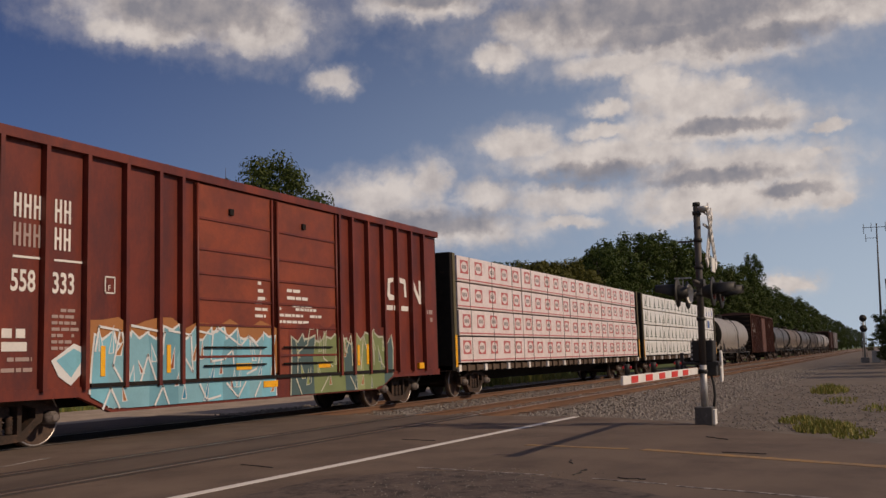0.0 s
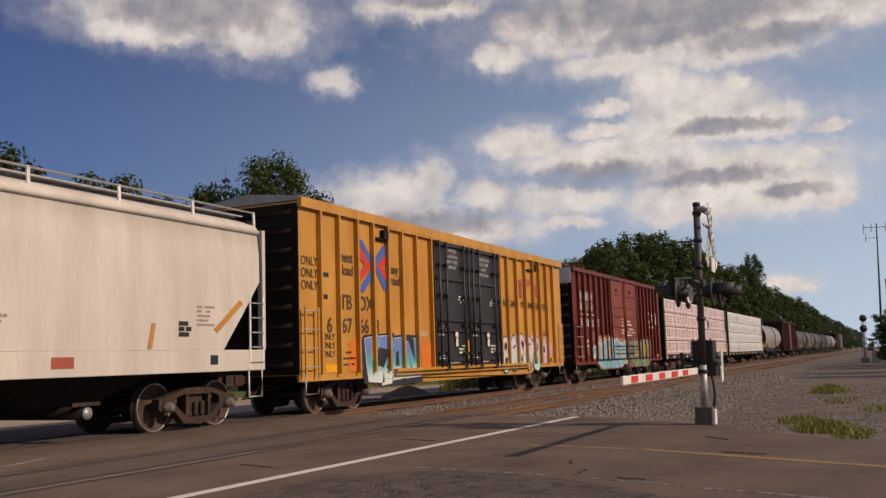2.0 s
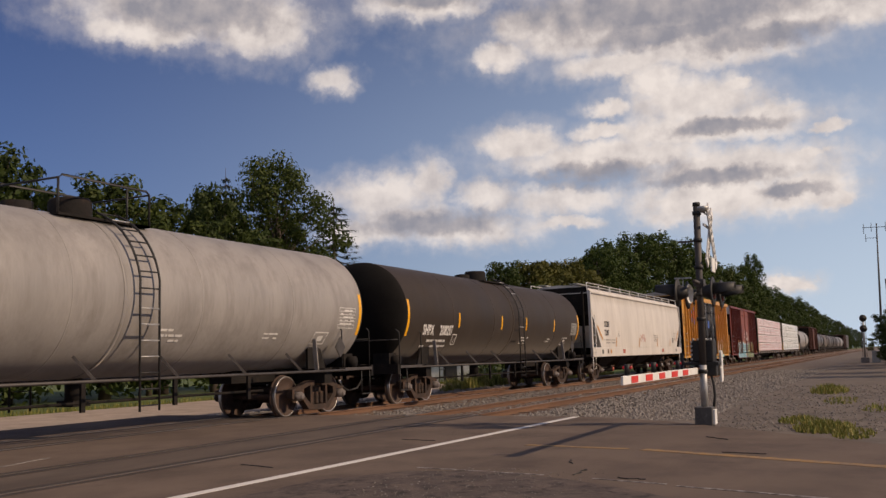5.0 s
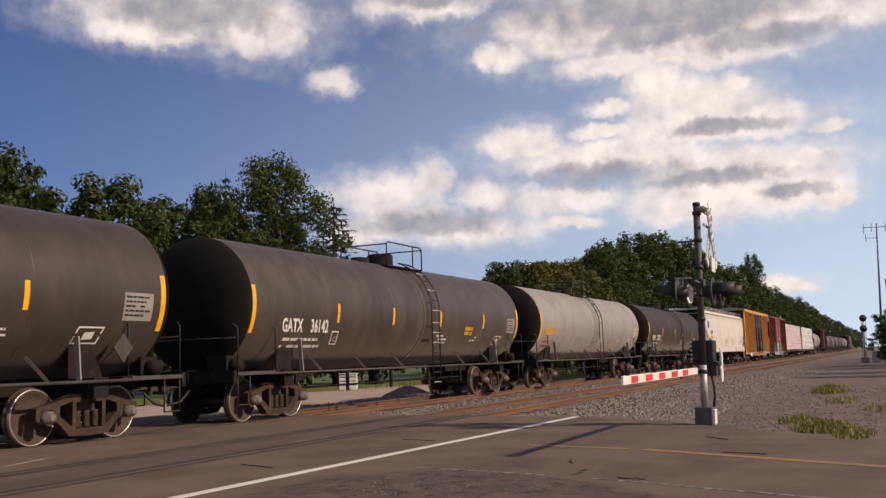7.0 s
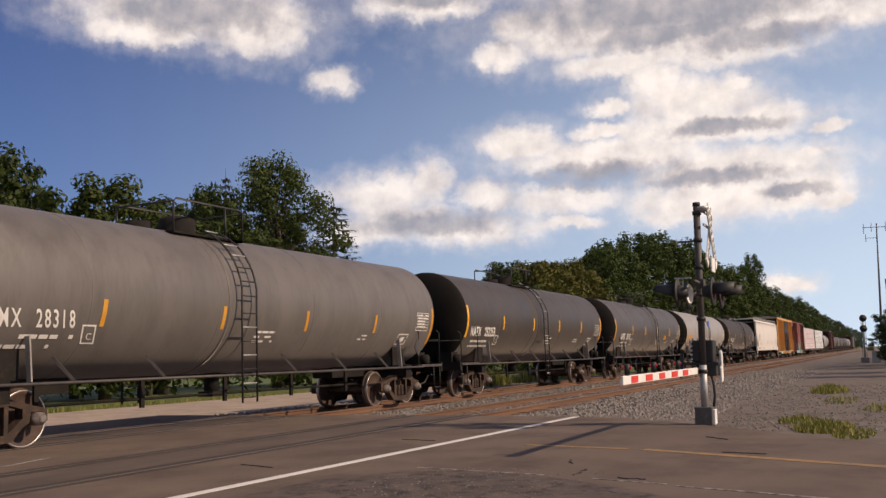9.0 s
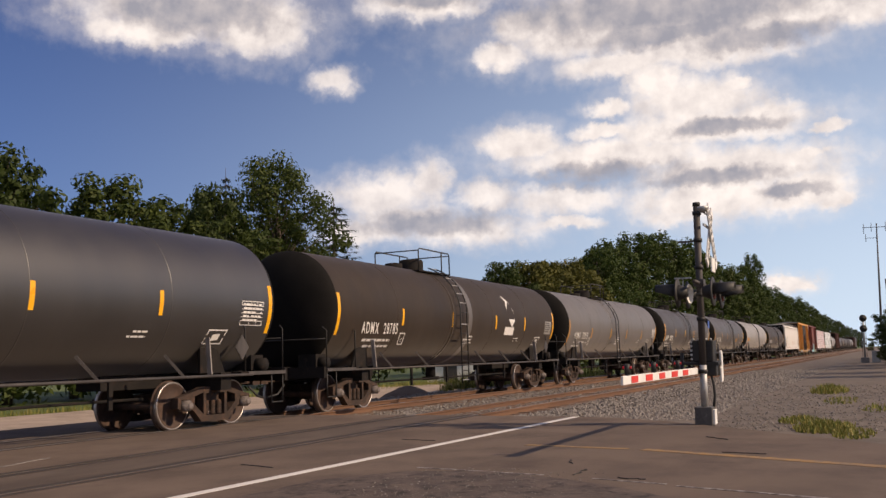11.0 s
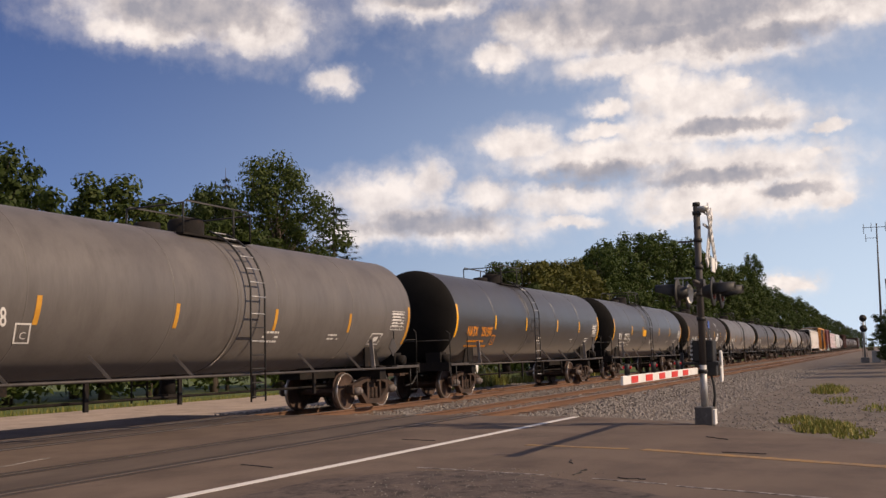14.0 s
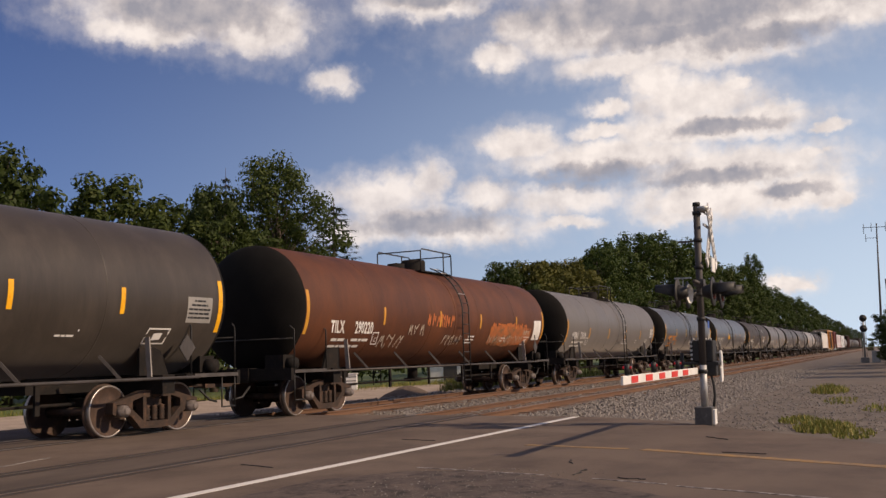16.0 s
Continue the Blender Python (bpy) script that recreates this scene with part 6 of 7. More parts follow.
def boxcar_red():
    o, half, z0, eave = 38.8, 8.25, 0.88, 4.84
    red = surface("boxcar_brown_red", (0.125, 0.018, 0.009), (0.21, 0.034, 0.013), 0.55, scale=0.8, fine=22, bump=0.06, stretch=(1, 1, 0.5), third=(0.065, 0.013, 0.013), third_at=0.56, spread=0.16)
    door_red = surface("door_faded_red", (0.2, 0.036, 0.013), (0.29, 0.06, 0.02), 0.55, scale=0.7, fine=22, bump=0.06, third=(0.08, 0.018, 0.014), third_at=0.58, spread=0.2)
    c = car_thing("boxcar", o, "weathered brown-red boxcar with ribbed sides and spray paint", "boxcar")
    part("body", Shape().box(-half, half, SIDE, -SIDE, z0, eave), red, c, "faded brown-red steel sides", bevel=0.02)
    part("roof", roof_shape(half, eave + 0.05, eave + 0.2, 1.5), surface("red_roof", (0.2, 0.1, 0.08), (0.3, 0.17, 0.14), 0.7, scale=2, fine=22), c, "faded reddish roof")
    for d in (-1, 1):
        part("top_chord", Shape().box(-half - 0.01, half + 0.01, min(d * 1.4, d * 1.52), max(d * 1.4, d * 1.52), eave - 0.1, eave + 0.06), red, c)
        part("side_sill", Shape().prism([(-half, z0 - 0.12), (-half, z0 + 0.04), (half, z0 + 0.04), (half, z0 - 0.12), (5.4, z0 - 0.12), (4.7, 0.48), (-4.5, 0.48), (-5.2, z0 - 0.12)], min(d * 1.34, d * 1.45), max(d * 1.34, d * 1.45)), red, c)
        for x in (-7.6, -6.8, -5.95, -5.1, -4.22, -3.4, -2.8, 2.77, 3.38, 4.16, 4.96, 5.72, 6.55, 7.32):
            part("side_post", Shape().box(x - 0.04, x + 0.04, min(d * 1.4, d * 1.53), max(d * 1.4, d * 1.53), z0, eave - 0.1), red, c)
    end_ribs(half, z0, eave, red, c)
    part("end_panel", Shape().box(-half - 0.09, -half - 0.06, -1.4, 1.4, eave - 0.62, eave + 0.02), white_paint, c, "pale panel across the end top")
    y = SIDE
    for x0, x1 in ((-2.4, 0.06), (0.2, 2.65)):
        dr = part("door", Shape().box(x0, x1, y - 0.05, y + 0.02, 0.95, 4.72), door_red, c, "faded red sliding plug door", bevel=0.015)
        for z in (1.35, 1.96, 2.46, 2.95, 3.42, 4.02):
            part("door_rib", Shape().box(x0 + 0.03, x1 - 0.03, y - 0.075, y - 0.05, z, z + 0.045), red, dr)
        for x in (x0 + 0.03, x1 - 0.03):
            part("lock_bar", Shape().tube([(x, y - 0.08, 0.95), (x, y - 0.08, 4.7)], 0.03, 8), red, dr)
        part("handle", Shape().tube([(x0 + 0.2, y - 0.1, 1.55), (x1 - 0.3, y - 0.1, 1.55)], 0.02, 6).tube([(x0 + 0.2, y - 0.1, 1.2), (x1 - 0.3, y - 0.1, 1.2)], 0.02, 6), under_black, dr)
        part("latch", Shape().box(x0 + 1.0, x0 + 1.12, y - 0.1, y - 0.05, 4.2, 4.32), under_black, dr)
    marks(bars(3, 1.0, 0.07, 0.09, 51), 0.6, 2.75, ink_white, c, y - 0.055), marks(bars(3, 1.7, 0.06, 0.08, 52), 0.3, 2.35, ink_white, c, y - 0.055), marks(bars(3, 0.5, 0.06, 0.08, 53), -0.55, 2.45, ink_white, c, y - 0.055), marks(bars(3, 0.3, 0.07, 0.09, 54), -0.45, 2.85, ink_white, c, y - 0.055)
    # owner's name as plain blocks, number as blocks of its size, broken by the posts
    for x, n in ((-7.5, 3), (-6.5, 3), (-5.72, 2)):
        for k in range(n):
            for z, h in ((3.54, 0.38), (3.1, 0.36)):
                q = x + 0.185 * k
                marks(flat_polys([[(0, 0), (0.045, 0), (0.045, h), (0, h)], [(0.095, 0), (0.14, 0), (0.14, h), (0.095, h)], [(0.045, h * 0.45), (0.095, h * 0.45), (0.095, h * 0.58), (0.045, h * 0.58)]]), q, z, ink_white if z > 3.3 or x < -7 or x > -6 else ink_ghost_white, c, name="owner_name")
        marks(flat_polys([[(0, 0), (0.62, 0), (0.62, 0.035), (0, 0.035)]]), x, 2.92, ink_white, c)
    run_text("558", 0.46, -6.54, 2.42, ink_white, c, squeeze=0.68, bold=0.01), run_text("333", 0.46, -5.76, 2.42, ink_white, c, squeeze=0.68, bold=0.01)
    marks(flat_polys([[(0, 0), (0.05, 0), (0.05, 0.34), (0, 0.34)], [(0.05, 0), (0.16, 0), (0.16, 0.05), (0.05, 0.05)], [(0.05, 0.29), (0.16, 0.29), (0.16, 0.34), (0.05, 0.34)], [(0.22, 0), (0.27, 0), (0.27, 0.34), (0.22, 0.34)], [(0.34, 0), (0.39, 0), (0.39, 0.34), (0.34, 0.34)]]), -7.4, 2.44, ink_white, c, name="owner_name")
    marks(flat_polys([[(0, 0), (0.24, 0), (0.24, 0.025), (0, 0.025)], [(0, 0.27), (0.24, 0.27), (0.24, 0.295), (0, 0.295)], [(0, 0), (0.025, 0), (0.025, 0.29), (0, 0.29)], [(0.215, 0), (0.24, 0), (0.24, 0.29), (0.215, 0.29)]]), -4.65, 2.46, ink_white, c, name="plate_frame")
    run_text("F", 0.14, -4.58, 2.51, ink_white, c)
    marks(bars(7, 0.55, 0.05, 0.05, 61), -5.75, 2.12, ink_ghost_white, c)
    marks(bars(2, 0.6, 0.06, 0.1, 62), -6.7, 1.35, ink_ghost_white, c), marks(bars(2, 0.4, 0.05, 0.1, 63), -7.4, 1.35, ink_ghost_white, c)
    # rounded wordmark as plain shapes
    for q in ([(5.25, 2.9), (5.3, 3.35), (5.6, 3.4), (5.6, 3.28), (5.42, 3.25), (5.4, 2.95), (5.62, 2.92), (5.62, 2.8), (5.35, 2.78)], [(5.8, 2.8), (5.8, 3.38), (5.95, 3.42), (6.3, 3.38), (6.35, 2.9), (6.22, 2.9), (6.2, 3.25), (5.95, 3.28), (5.93, 2.8)], [(6.65, 3.4), (6.78, 3.4), (7.1, 2.95), (7.1, 3.4), (7.22, 3.4), (7.22, 2.75), (7.1, 2.75), (6.78, 3.15), (6.76, 2.78), (6.65, 2.78)]):
        decal(flat_side(q, y - 0.013), ink_white, c, "wordmark")
    marks(bars(1, 1.7, 0.13, 0.1, 66, 1.0), 5.2, 2.52, ink_white, c, name="wordmark")
    marks(bars(3, 0.5, 0.12, 0.1, 68, 0.6), 7.45, 2.7, ink_ghost_white, c, name="scrawl"), marks(bars(2, 0.5, 0.14, 0.06, 69, 0.9), -6.7, 1.7, ink_white, c, name="scrawl")
    jagged_piece(-4.95, 0.1, 0.5, 1.92, 33, c, y - 0.056, (spray_cyan, pm("spray_blue_grey", (0.15, 0.36, 0.45)), pm("spray_sky", (0.22, 0.46, 0.55))), spray_white, spray_brown, (spray_brown, spray_teal, pm("spray_rust", (0.3, 0.08, 0.03)), spray_cyan))
    jagged_piece(0.75, 5.3, 0.48, 1.92, 34, c, y - 0.056, (spray_green, pm("spray_khaki", (0.3, 0.34, 0.15)), pm("spray_olive", (0.2, 0.25, 0.1)), pm("spray_slate", (0.07, 0.12, 0.12))), pm("spray_pale", (0.5, 0.52, 0.42)), red, (pm("spray_dark_teal", (0.04, 0.09, 0.09)), spray_green, spray_brown))
    strokes(([(-4.9, 1.5), (-4.82, 1.9), (-4.35, 1.84), (-4.5, 1.25), (-4.3, 0.98)], [(-4.3, 1.8), (-4.12, 1.05)], [(-4.08, 1.93), (-3.25, 1.82), (-3.42, 1.25)], [(-3.85, 0.98), (-3.68, 1.42), (-3.48, 0.98)],
             [(-3.15, 1.86), (-2.55, 1.78), (-2.5, 1.1), (-2.75, 1.4)], [(-2.35, 1.86), (-1.92, 1.8), (-1.78, 1.94), (-1.05, 1.58), (-0.8, 1.78), (-0.38, 1.5), (-0.52, 1.12), (-0.85, 1.02)], [(-1.92, 1.8), (-1.98, 1.28), (-1.58, 1.32), (-1.32, 1.5), (-1.28, 1.2)],
             [(-4.72, 0.55), (-4.55, 0.88), (-4.35, 0.55)], [(-3.5, 0.55), (-3.3, 0.86), (-3.15, 0.55)], [(-2.3, 0.86), (-2.1, 0.56), (-1.7, 0.62)], [(-1.5, 0.85), (-1.15, 0.56), (-0.9, 0.86)], [(-0.6, 0.56), (-0.4, 0.84)]), 0.045, spray_white, c, y - 0.072)
    strokes(([(0.95, 1.0), (0.98, 1.45), (1.35, 1.6), (1.45, 1.95), (1.75, 1.98), (1.8, 1.65)], [(2.05, 1.9), (2.0, 1.3), (2.4, 1.1)], [(2.85, 1.95), (3.0, 1.4), (3.25, 1.85), (3.3, 1.1)], [(3.7, 1.0), (3.85, 1.85), (4.05, 1.4), (4.3, 1.95), (4.35, 1.1)], [(4.6, 1.5), (4.75, 1.15), (4.95, 1.0)], [(0.9, 0.86), (1.1, 0.52)], [(1.9, 0.55), (2.2, 0.86)], [(3.2, 0.84), (3.45, 0.54)]), 0.035, pm("spray_cream", (0.6, 0.6, 0.48)), c, y - 0.072)
    decal(flat_side([(-5.75, 1.35), (-5.3, 1.62), (-4.95, 1.5), (-5.05, 1.2), (-5.35, 0.95), (-5.6, 1.1)], y - 0.014), spray_white, c, "spray_fill")
    decal(flat_side([(-5.65, 1.35), (-5.3, 1.54), (-5.05, 1.43), (-5.35, 1.08)], y - 0.017), spray_cyan, c, "spray_fill")
    for x, z, w, h in ((-4.78, 1.08, 0.1, 0.5), (-3.2, 1.1, 0.1, 0.5), (-7.45, 0.98, 0.07, 0.9), (4.0, 1.12, 0.1, 0.5), (6.9, 0.95, 0.3, 0.16), (-1.2, 1.1, 0.5, 0.13), (1.8, 1.08, 0.5, 0.12), (-0.3, 0.72, 0.5, 0.13), (3.55, 1.1, 0.1, 0.5)):
        part("reflector", Shape().box(x, x + w, y - 0.075, y, z, z + h), ink_yellow, c, "yellow reflective strip")
    part("running_board", Shape().box(-5.0, 5.4, y - 0.1, y - 0.02, 0.9, 0.97), under_black, c)
    for x0, x1 in ((-8.2, -7.7),):
        lad = part("ladder", Shape().bar((x0, y - 0.1, 0.95), (x0, y - 0.1, 2.5), 0.06, 0.03).bar((x1, y - 0.1, 0.95), (x1, y - 0.1, 2.5), 0.06, 0.03), red, c)
        for k in range(4):
            part("rung", Shape().tube([(x0 - 0.05, y - 0.12, 1.1 + 0.42 * k), (x1 + 0.4, y - 0.12, 1.1 + 0.42 * k)], 0.016, 6), steel, lad)
    part("step", Shape().tube([(-8.1, y, 0.9), (-8.1, y, 0.45), (-7.7, y, 0.45), (-7.7, y, 0.9)], 0.018, 6), steel, c)
    under(c, half, 6.35, 0.88)


ink_ghost_white = pm("ink_faint_white", (0.4, 0.3, 0.27))


def plain_boxcar(s, half, colour, label):
    m = surface("plain_boxcar_paint", tuple(v * 0.7 for v in colour), colour, 0.65, scale=1, fine=20, stretch=(1, 1, 0.3))
    c = car_thing("boxcar", s, label, "boxcar")
    part("body", Shape().box(-half, half, SIDE, -SIDE, 0.9, 4.6), m, c, bevel=0.02)
    part("roof", roof_shape(half, 4.65, 4.8, 1.5), m, c)
    for d in (-1, 1):
        for k in range(17):
            x = -half + 0.3 + k * (2 * half - 0.6) / 16
            part("side_post", Shape().box(x - 0.04, x + 0.04, min(d * 1.4, d * 1.53), max(d * 1.4, d * 1.53), 0.9, 4.6), m, c)
    part("door", Shape().box(-1.5, 1.5, SIDE - 0.1, SIDE, 0.95, 4.4), m, c)
    marks(bars(2, 1.6, 0.3, 0.2, 5, 1.0), -half + 1.2, 3.4, ink_white, c), marks(bars(1, 2.2, 0.4, 0.2, 6, 1.0), half - 4, 3.6, ink_white, c)
    end_ribs(half, 0.9, 4.6, m, c)
    under(c, half, half - 1.9)


def hopper():
    o, half = -0.93, 9.75
    wht = surface("hopper_white", (0.6, 0.56, 0.5), (0.7, 0.66, 0.6), 0.5, scale=0.8, fine=18, bump=0.04, stretch=(1, 1, 0.2), third=(0.5, 0.46, 0.41), third_at=0.56, spread=0.16)
    c = car_thing("covered_hopper", o, "off-white covered hopper car with roof walkway", "hopper car")
    # curved side: widest at mid height, closing in to the roof
    prof = [(1.5, 1.5), (1.505, 2.2), (1.49, 2.9), (1.45, 3.5), (1.4, 3.92)]
    top = [(1.42, 3.95), (1.42, 4.02), (1.28, 4.14), (0.8, 4.28), (0, 4.33)]
    right = prof + top
    outline = [(-y, z) for y, z in right] + [(y, z) for y, z in right[::-1][1:]]
    n = len(outline)

    def skin(xs):
        s = Shape()
        s.add([(x(i), y, z) for x in xs for i, (y, z) in enumerate(outline)], [(i, i + 1, i + 1 + n, i + n) for i in range(n - 1)], True)
        s.add([(xs[0](i), y, z) for i, (y, z) in enumerate(outline)], [tuple(range(n))])
        s.add([(xs[1](i), y, z) for i, (y, z) in enumerate(outline)], [tuple(range(n))])
        return s

    ends = lambda d: (lambda i: d * (half - 0.12 - (max(0.0, 2.95 - outline[i][1]) * 0.85)))
    part("body", skin((ends(-1), ends(1))), wht, c, "dusty off-white curved steel sides")
    for d in (-1, 1):
        part("top_chord", Shape().tube([(-half + 0.12, d * 1.42, 3.95), (half - 0.12, d * 1.42, 3.95)], 0.05, 8), wht, c)
        part("side_sill", Shape().box(-half, half, min(d * 1.38, d * 1.5), max(d * 1.38, d * 1.5), 1.08, 1.5), wht, c, "white side sill", bevel=0.015)
        part("roof_rail", Shape().tube([(-half + 0.1, d * 1.3, 4.38), (half - 0.1, d * 1.3, 4.38)], 0.022, 6), steel, c)
        for k in range(11):
            x = -half + 0.1 + k * (2 * half - 0.2) / 10
            part("rail_bracket", Shape().bar((x, d * 1.32, 4.05), (x, d * 1.3, 4.4), 0.06, 0.03), white_paint, c)
        part("roof_walk", Shape().box(-half, half, min(d * 0.55, d * 0.95), max(d * 0.55, d * 0.95), 4.34, 4.37), steel, c, "grated walkway")
        for q in (-1.44, 1.44):
            part("end_post", Shape().box(d * half - 0.07, d * half + 0.03, q - 0.06, q + 0.06, 1.5, 4.0), wht, c)
            part("end_strut", Shape().bar((d * (half - 0.05), q * 0.76, 1.1), (d * (half - 0.05), q * 0.76, 4.0), 0.1, 0.1), under_black, c)
        part("end_slope", Shape().prism([(d * (half - 0.2), 2.95), (d * (half - 0.1), 4.2), (d * (half - 0.3), 4.2), (d * (half - 2.2), 1.2), (d * (half - 1.9), 1.2)], -1.3, 1.3), under_black, c, "dark sloped end sheet")
        part("end_platform", Shape().box(min(d * (half - 1.6), d * half), max(d * (half - 1.6), d * half), -1.35, 1.35, 1.04, 1.1), under_black, c)
        x0, x1 = sorted((d * (half - 0.06), d * (half - 0.5)))
        ladder(c, x0, x1, -1.5, 1.1, 2.95 if d < 0 else 2.6, 5, white_paint)
        part("step", Shape().tube([(x0, -1.46, 1.1), (x0, -1.46, 0.55), (x1, -1.46, 0.55), (x1, -1.46, 1.1)], 0.02, 6), white_paint, c)
    for x in (-5.6, -2.0, 1.6, 5.2):
        b = Shape()
        b.add([(x - 1.7, -1.2, 1.1), (x + 1.7, -1.2, 1.1), (x + 1.7, 1.2, 1.1), (x - 1.7, 1.2, 1.1), (x - 0.45, -0.5, 0.5), (x + 0.45, -0.5, 0.5), (x + 0.45, 0.5, 0.5), (x - 0.45, 0.5, 0.5)], [(0, 1, 5, 4), (1, 2, 6, 5), (2, 3, 7, 6), (3, 0, 4, 7), (4, 5, 6, 7)])
        bay = part("discharge_bay", b, under_black, c, "dark hopper outlet")
        part("outlet_pipe", Shape().tube([(x, -1.2, 0.48), (x, 1.2, 0.48)], 0.11, 12), under_black, bay)
        part("outlet_frame", Shape().box(x - 0.3, x + 0.3, -1.22, -1.1, 0.6, 0.66), truck_iron, bay)
        part("outlet_cap", Shape().tube([(x, -1.25, 0.48), (x, -1.2, 0.48)], 0.1, 12), faded_red if x < 0 else steel, bay, "outlet cap")
        part("roof_hatch", Shape().lathe([(4.3, 0.3), (4.42, 0.3), (4.46, 0.0)], 16, axis="z"), wht, c, at=pose(x, 0, 0))
    y = -1.512
    ink_soft, ink_soft_red = pm("ink_soft_grey", (0.3, 0.27, 0.24)), pm("ink_soft_red", (0.55, 0.25, 0.2))
    run_text("CCBX", 0.36, -7.8, 2.45, ink_black, c, y, squeeze=0.9, bold=0.008), run_text("72787", 0.36, -7.8, 2.05, ink_black, c, y, squeeze=0.85, bold=0.008)
    marks(bars(2, 2.3, 0.045, 0.09, 81), -7.95, 1.82, ink_soft, c, y), marks(bars(4, 1.3, 0.055, 0.045, 82), -0.95, 2.1, ink_soft_red, c, y), marks(bars(4, 1.2, 0.05, 0.045, 83), 2.2, 2.1, ink_soft, c, y), marks(bars(5, 0.55, 0.035, 0.05, 84), 7.6, 2.3, ink_soft, c, y)
    marks(bars(3, 0.35, 0.08, 0.02, 85, 1.0), 7.1, 1.95, ink_black, c, y), marks(bars(3, 0.25, 0.06, 0.03, 86, 0.8), -5.4, 2.2, ink_soft, c, y)
    faded_yellow = pm("faded_orange_strip", (0.55, 0.25, 0.04))
    for x, t in ((-5.9, 0.12), (-1.3, 0.12), (2.95, 0.1), (6.3, 0.1)):
        decal(flat_side([(x, 1.53), (x + 0.1, 1.53), (x + 0.1 + t, 1.98), (x + t, 1.98)], y - 0.002), faded_yellow, c, "reflector")
    for d in (-1, 1):
        decal(flat_side([(d * 8.1, 1.9), (d * 8.2, 1.83), (d * 9.0, 2.42), (d * 8.9, 2.5)], y - 0.002), faded_yellow, c, "reflector")
    for x, m in ((-4.6, faded_red), (4.2, faded_red), (-8.3, ink_black), (-7.4, ink_ghost), (-6.9, faded_yellow), (8.0, ink_black)):
        part("stencil", Shape().box(x, x + (0.45 if m is faded_red else 0.22), -1.508, -1.5, 1.22, 1.4), m, c)
    part("underframe", Shape().box(-half, half, -0.3, 0.3, 0.75, 1.08), under_black, c)
    truck(c, -8.15), truck(c, 8.15)
    couplers(c, half)


ink_print_grey = pm("ink_print_grey", (0.3, 0.27, 0.27))


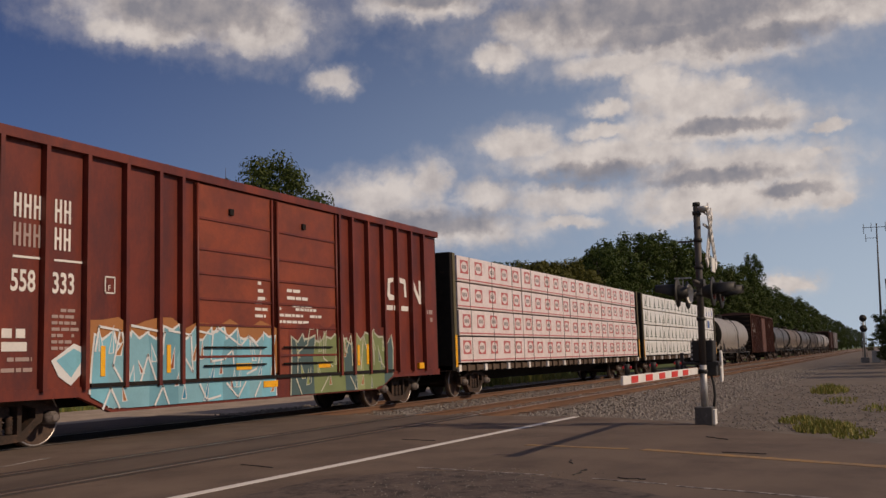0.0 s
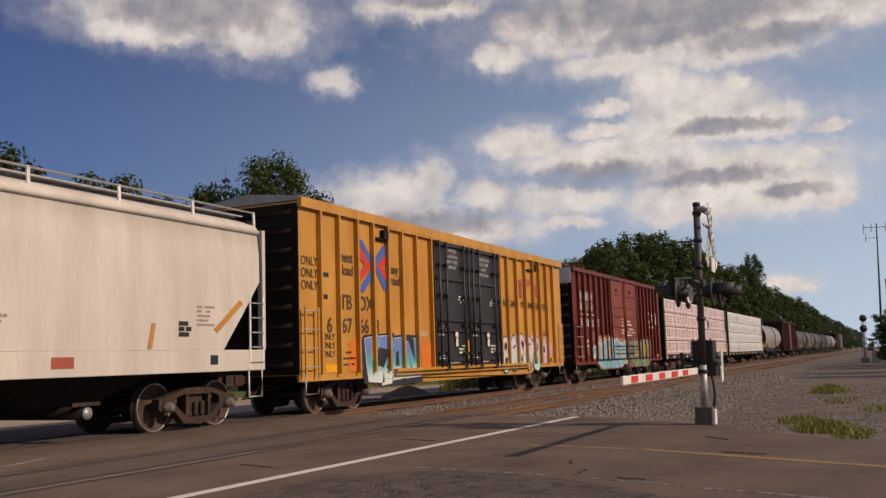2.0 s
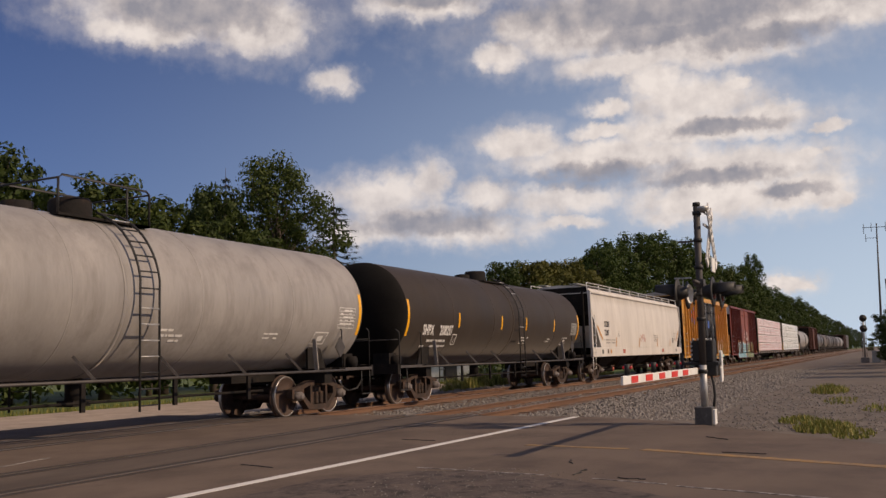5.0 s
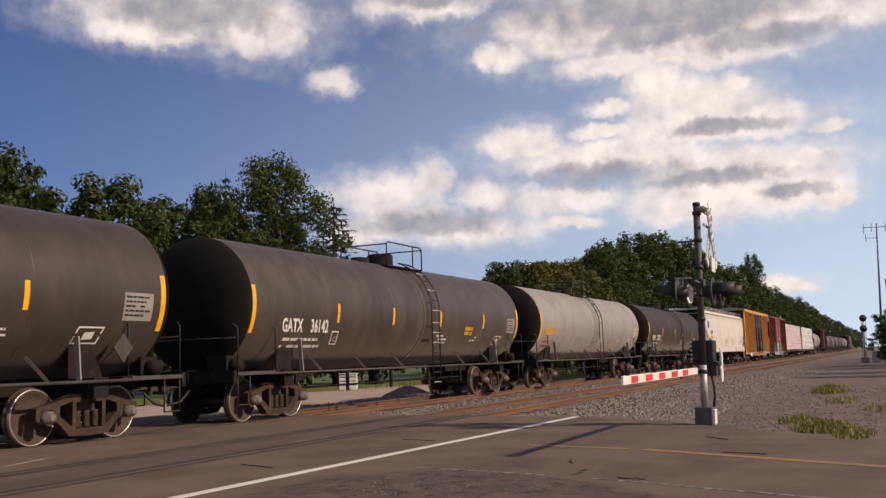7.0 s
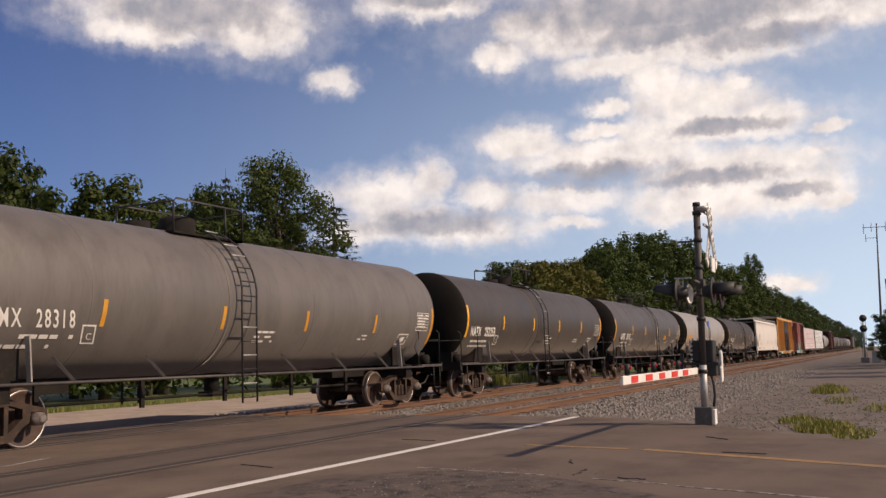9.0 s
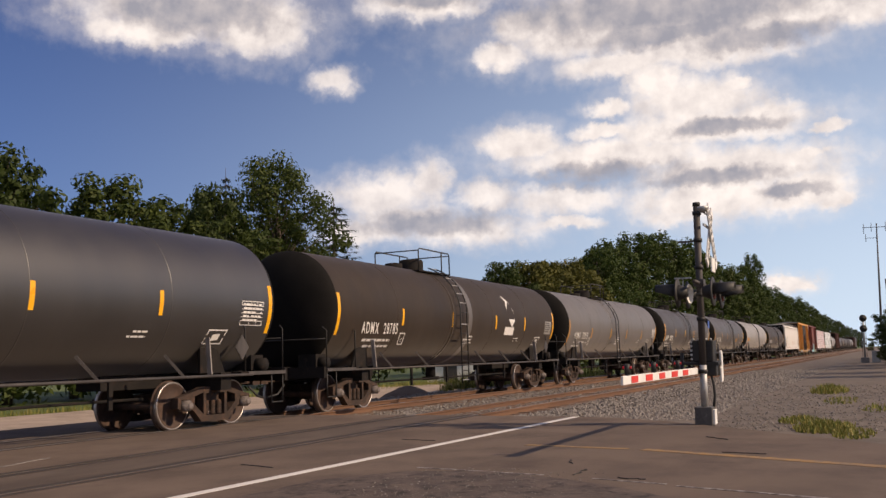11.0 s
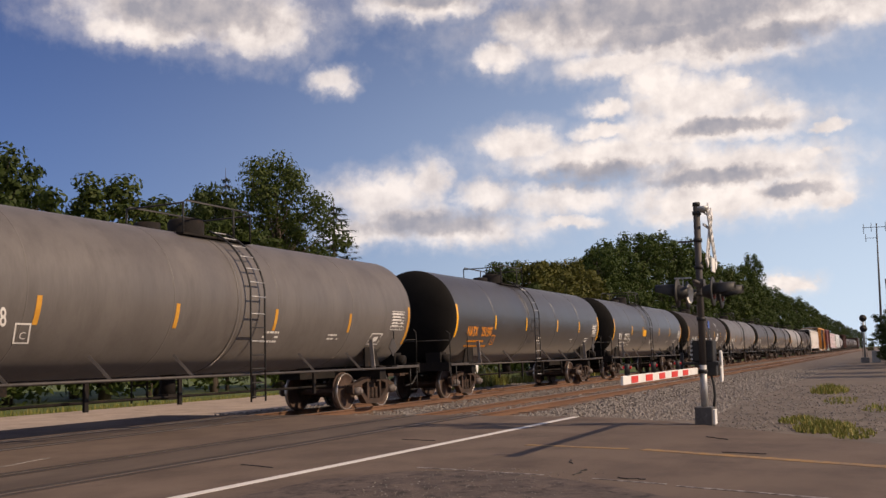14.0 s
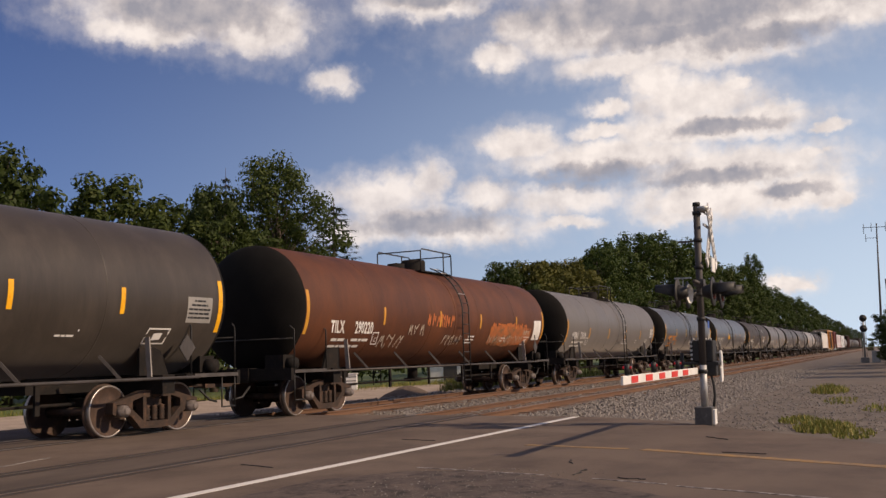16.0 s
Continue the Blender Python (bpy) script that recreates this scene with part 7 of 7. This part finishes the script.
def lumber_car(s, half, wrap_mat, ink, kind, label, plain_from=99):
    c = car_thing("lumber_flatcar", s, label, "flatcar")
    deck = surface("deck_brown", (0.06, 0.04, 0.025), (0.11, 0.075, 0.05), 0.85, scale=2, fine=22)
    part("deck", Shape().box(-half, half, -1.4, 1.4, 0.82, 0.98), deck, c, "dark brown steel deck")
    part("centre_beam", Shape().box(-half, half, -0.08, 0.08, 0.98, 4.35).box(-half, half, -0.25, 0.25, 4.3, 4.4), under_black, c)
    part("centre_sill", Shape().prism([(-half, 0.9), (half, 0.9), (half, 0.72), (half - 4, 0.7), (half - 6, 0.45), (6 - half, 0.45), (4 - half, 0.7), (-half, 0.72)], -0.35, 0.35), under_black, c)
    for d in (-1, 1):
        part("bulkhead", Shape().box(min(d * (half - 0.35), d * half), max(d * (half - 0.35), d * half), -1.45, 1.45, 0.82, 4.42), under_black, c, "dark brown end bulkhead", bevel=0.03)
        part("bulkhead_edge", Shape().box(min(d * (half - 0.3), d * (half - 0.12)), max(d * (half - 0.3), d * (half - 0.12)), -1.48, -1.45, 0.9, 4.4), surface("olive_edge", (0.09, 0.08, 0.04), (0.13, 0.11, 0.06), 0.7), c)
        part("reflector", Shape().box(min(d * (half - 0.28), d * (half - 0.14)), max(d * (half - 0.28), d * (half - 0.14)), -1.49, -1.48, 0.95, 1.9), ink_yellow, c)
    for k in range(34):
        x = -half + 0.5 + k * (2 * half - 1) / 33
        part("stake_pocket", Shape().box(x - 0.09, x + 0.09, -1.46, -1.38, 0.8, 1.0), deck if k % 3 else ink_white, c)
    rr = random.Random(int(s))
    cols, rows = 4, 4
    x0, x1 = -half + 0.55, half - 0.5
    w = (x1 - x0) / cols
    for r in range(rows):
        z = 1.06 + r * 0.84
        for k in range(cols):
            a, b = x0 + k * w + rr.uniform(0.0, 0.05), x0 + (k + 1) * w - rr.uniform(0.0, 0.05)
            for d in (-1, 1):
                ya, yb = sorted((d * 0.1, d * (1.44 + rr.uniform(-0.025, 0.02))))
                bundle = part("lumber_pack", Shape().box(a, b, ya, yb, z, z + 0.79), wrap_mat, c, "lumber wrapped in printed white sheeting", bevel=0.02)
                if d > 0:
                    continue
                yy = ya - 0.004
                polys, words = [], []
                n = 5
                for j in range(n):
                    x = a + (j + 0.5) * (b - a) / n + rr.uniform(-0.05, 0.05)
                    zc = z + 0.45 + rr.uniform(-0.03, 0.03)
                    if kind == "frame":
                        # red square with an oval left white in it, and a grey line of print inside
                        u, v = 0.3, 0.21
                        ring = [(math.cos(q * math.tau / 16), math.sin(q * math.tau / 16)) for q in range(17)]
                        for p, q in zip(ring, ring[1:]):
                            sq = [(c0 / max(abs(c0), abs(s0)), s0 / max(abs(c0), abs(s0))) for c0, s0 in (p, q)]
                            polys.append([(x + 0.25 * p[0], zc + 0.17 * p[1]), (x + u * sq[0][0], zc + v * sq[0][1]), (x + u * sq[1][0], zc + v * sq[1][1]), (x + 0.25 * q[0], zc + 0.17 * q[1])])
                        words += [[(x - 0.17 + 0.12 * q, zc - 0.06), (x - 0.08 + 0.12 * q, zc - 0.06), (x - 0.08 + 0.12 * q, zc + 0.06), (x - 0.17 + 0.12 * q, zc + 0.06)] for q in range(3)]
                    else:
                        polys += [[(x - 0.16, zc - 0.2), (x + 0.16, zc - 0.2), (x, zc + 0.25)], [(x - 0.3, zc - 0.3), (x + 0.3, zc - 0.3), (x + 0.3, zc - 0.24), (x - 0.3, zc - 0.24)]]
                if kind == "frame":
                    polys.append([(a, z + 0.05), (b, z + 0.05), (b, z + 0.09), (a, z + 0.09)])
                for group, tone in ((polys, ink_blue if (r == 3 and k >= plain_from) else ink), (words, ink_print_grey)):
                    if not group:
                        continue
                    me = bpy.data.meshes.new("print")
                    vs, fs = [], []
                    for q in group:
                        fs.append(tuple(range(len(vs), len(vs) + len(q))))
                        vs += [(u, yy, v) for u, v in q]
                    me.from_pydata(vs, [], fs)
                    decal(me, tone, bundle, "printed_mark", "repeated printed mark")
                for j in range(3):
                    x = a + (j + 0.5) * (b - a) / 3
                    part("strap", Shape().box(x - 0.012, x + 0.012, yy - 0.006, yy, z, z + 0.8), under_black, bundle)
    part("underside", Shape().box(-half + 2, half - 2, -1.2, 1.2, 0.74, 0.82), under_black, c)
    truck(c, -half + 2.4), truck(c, half - 2.4)
    couplers(c, half)


def wrapping(name, a, b):
    return surface(name, a, b, 0.4, scale=2.5, fine=9, bump=0.6, third=tuple(v * 0.85 for v in a), third_at=0.6)


boxcar_yellow(), boxcar_red(), hopper()
lumber_car(59.75, 11.75, wrapping("pink_white_wrap", (0.7, 0.62, 0.61), (0.8, 0.73, 0.72)), pm("print_red", (0.52, 0.13, 0.13)), "frame", "flatcar stacked with lumber in white wrap printed red")
lumber_car(84.0, 11.75, wrapping("white_wrap", (0.7, 0.7, 0.68), (0.8, 0.8, 0.78)), pm("print_green", (0.05, 0.1, 0.06)), "tree", "flatcar stacked with lumber in white wrap printed green", 3)
plain_boxcar(126.4, 9.3, (0.13, 0.05, 0.03), "dark brown boxcar ahead of the lumber cars")
plain_boxcar(257.0, 8.6, (0.12, 0.06, 0.045), "brown boxcar far ahead in the train")
plain_boxcar(275.8, 8.6, (0.35, 0.32, 0.3), "pale boxcar far ahead in the train")


# ---- movement ----
def travel(t):
    """How far the train has come, in metres, since 1.5 s."""
    q = t - 1.5
    return 14.7786 * q - 0.07096 * q * q + 0.003718 * q * q * q


def motions():
    times = [0.5 * k for k in range(33)]
    for c, s in CARS:
        walk(c, [(t, pose(s + travel(t), TRAIN_Y, 0)) for t in times])
    ticks = [k / 30 for k in range(481)]
    turns = [Matrix.Rotation((travel(t) - travel(0)) / WHEEL_R, 4, "Y") for t in ticks]
    for w, x in WHEELSETS:
        walk(w, [(t, Matrix.Translation((x, 0, WHEEL_R)) @ m) for t, m in zip(ticks, turns)])


motions()
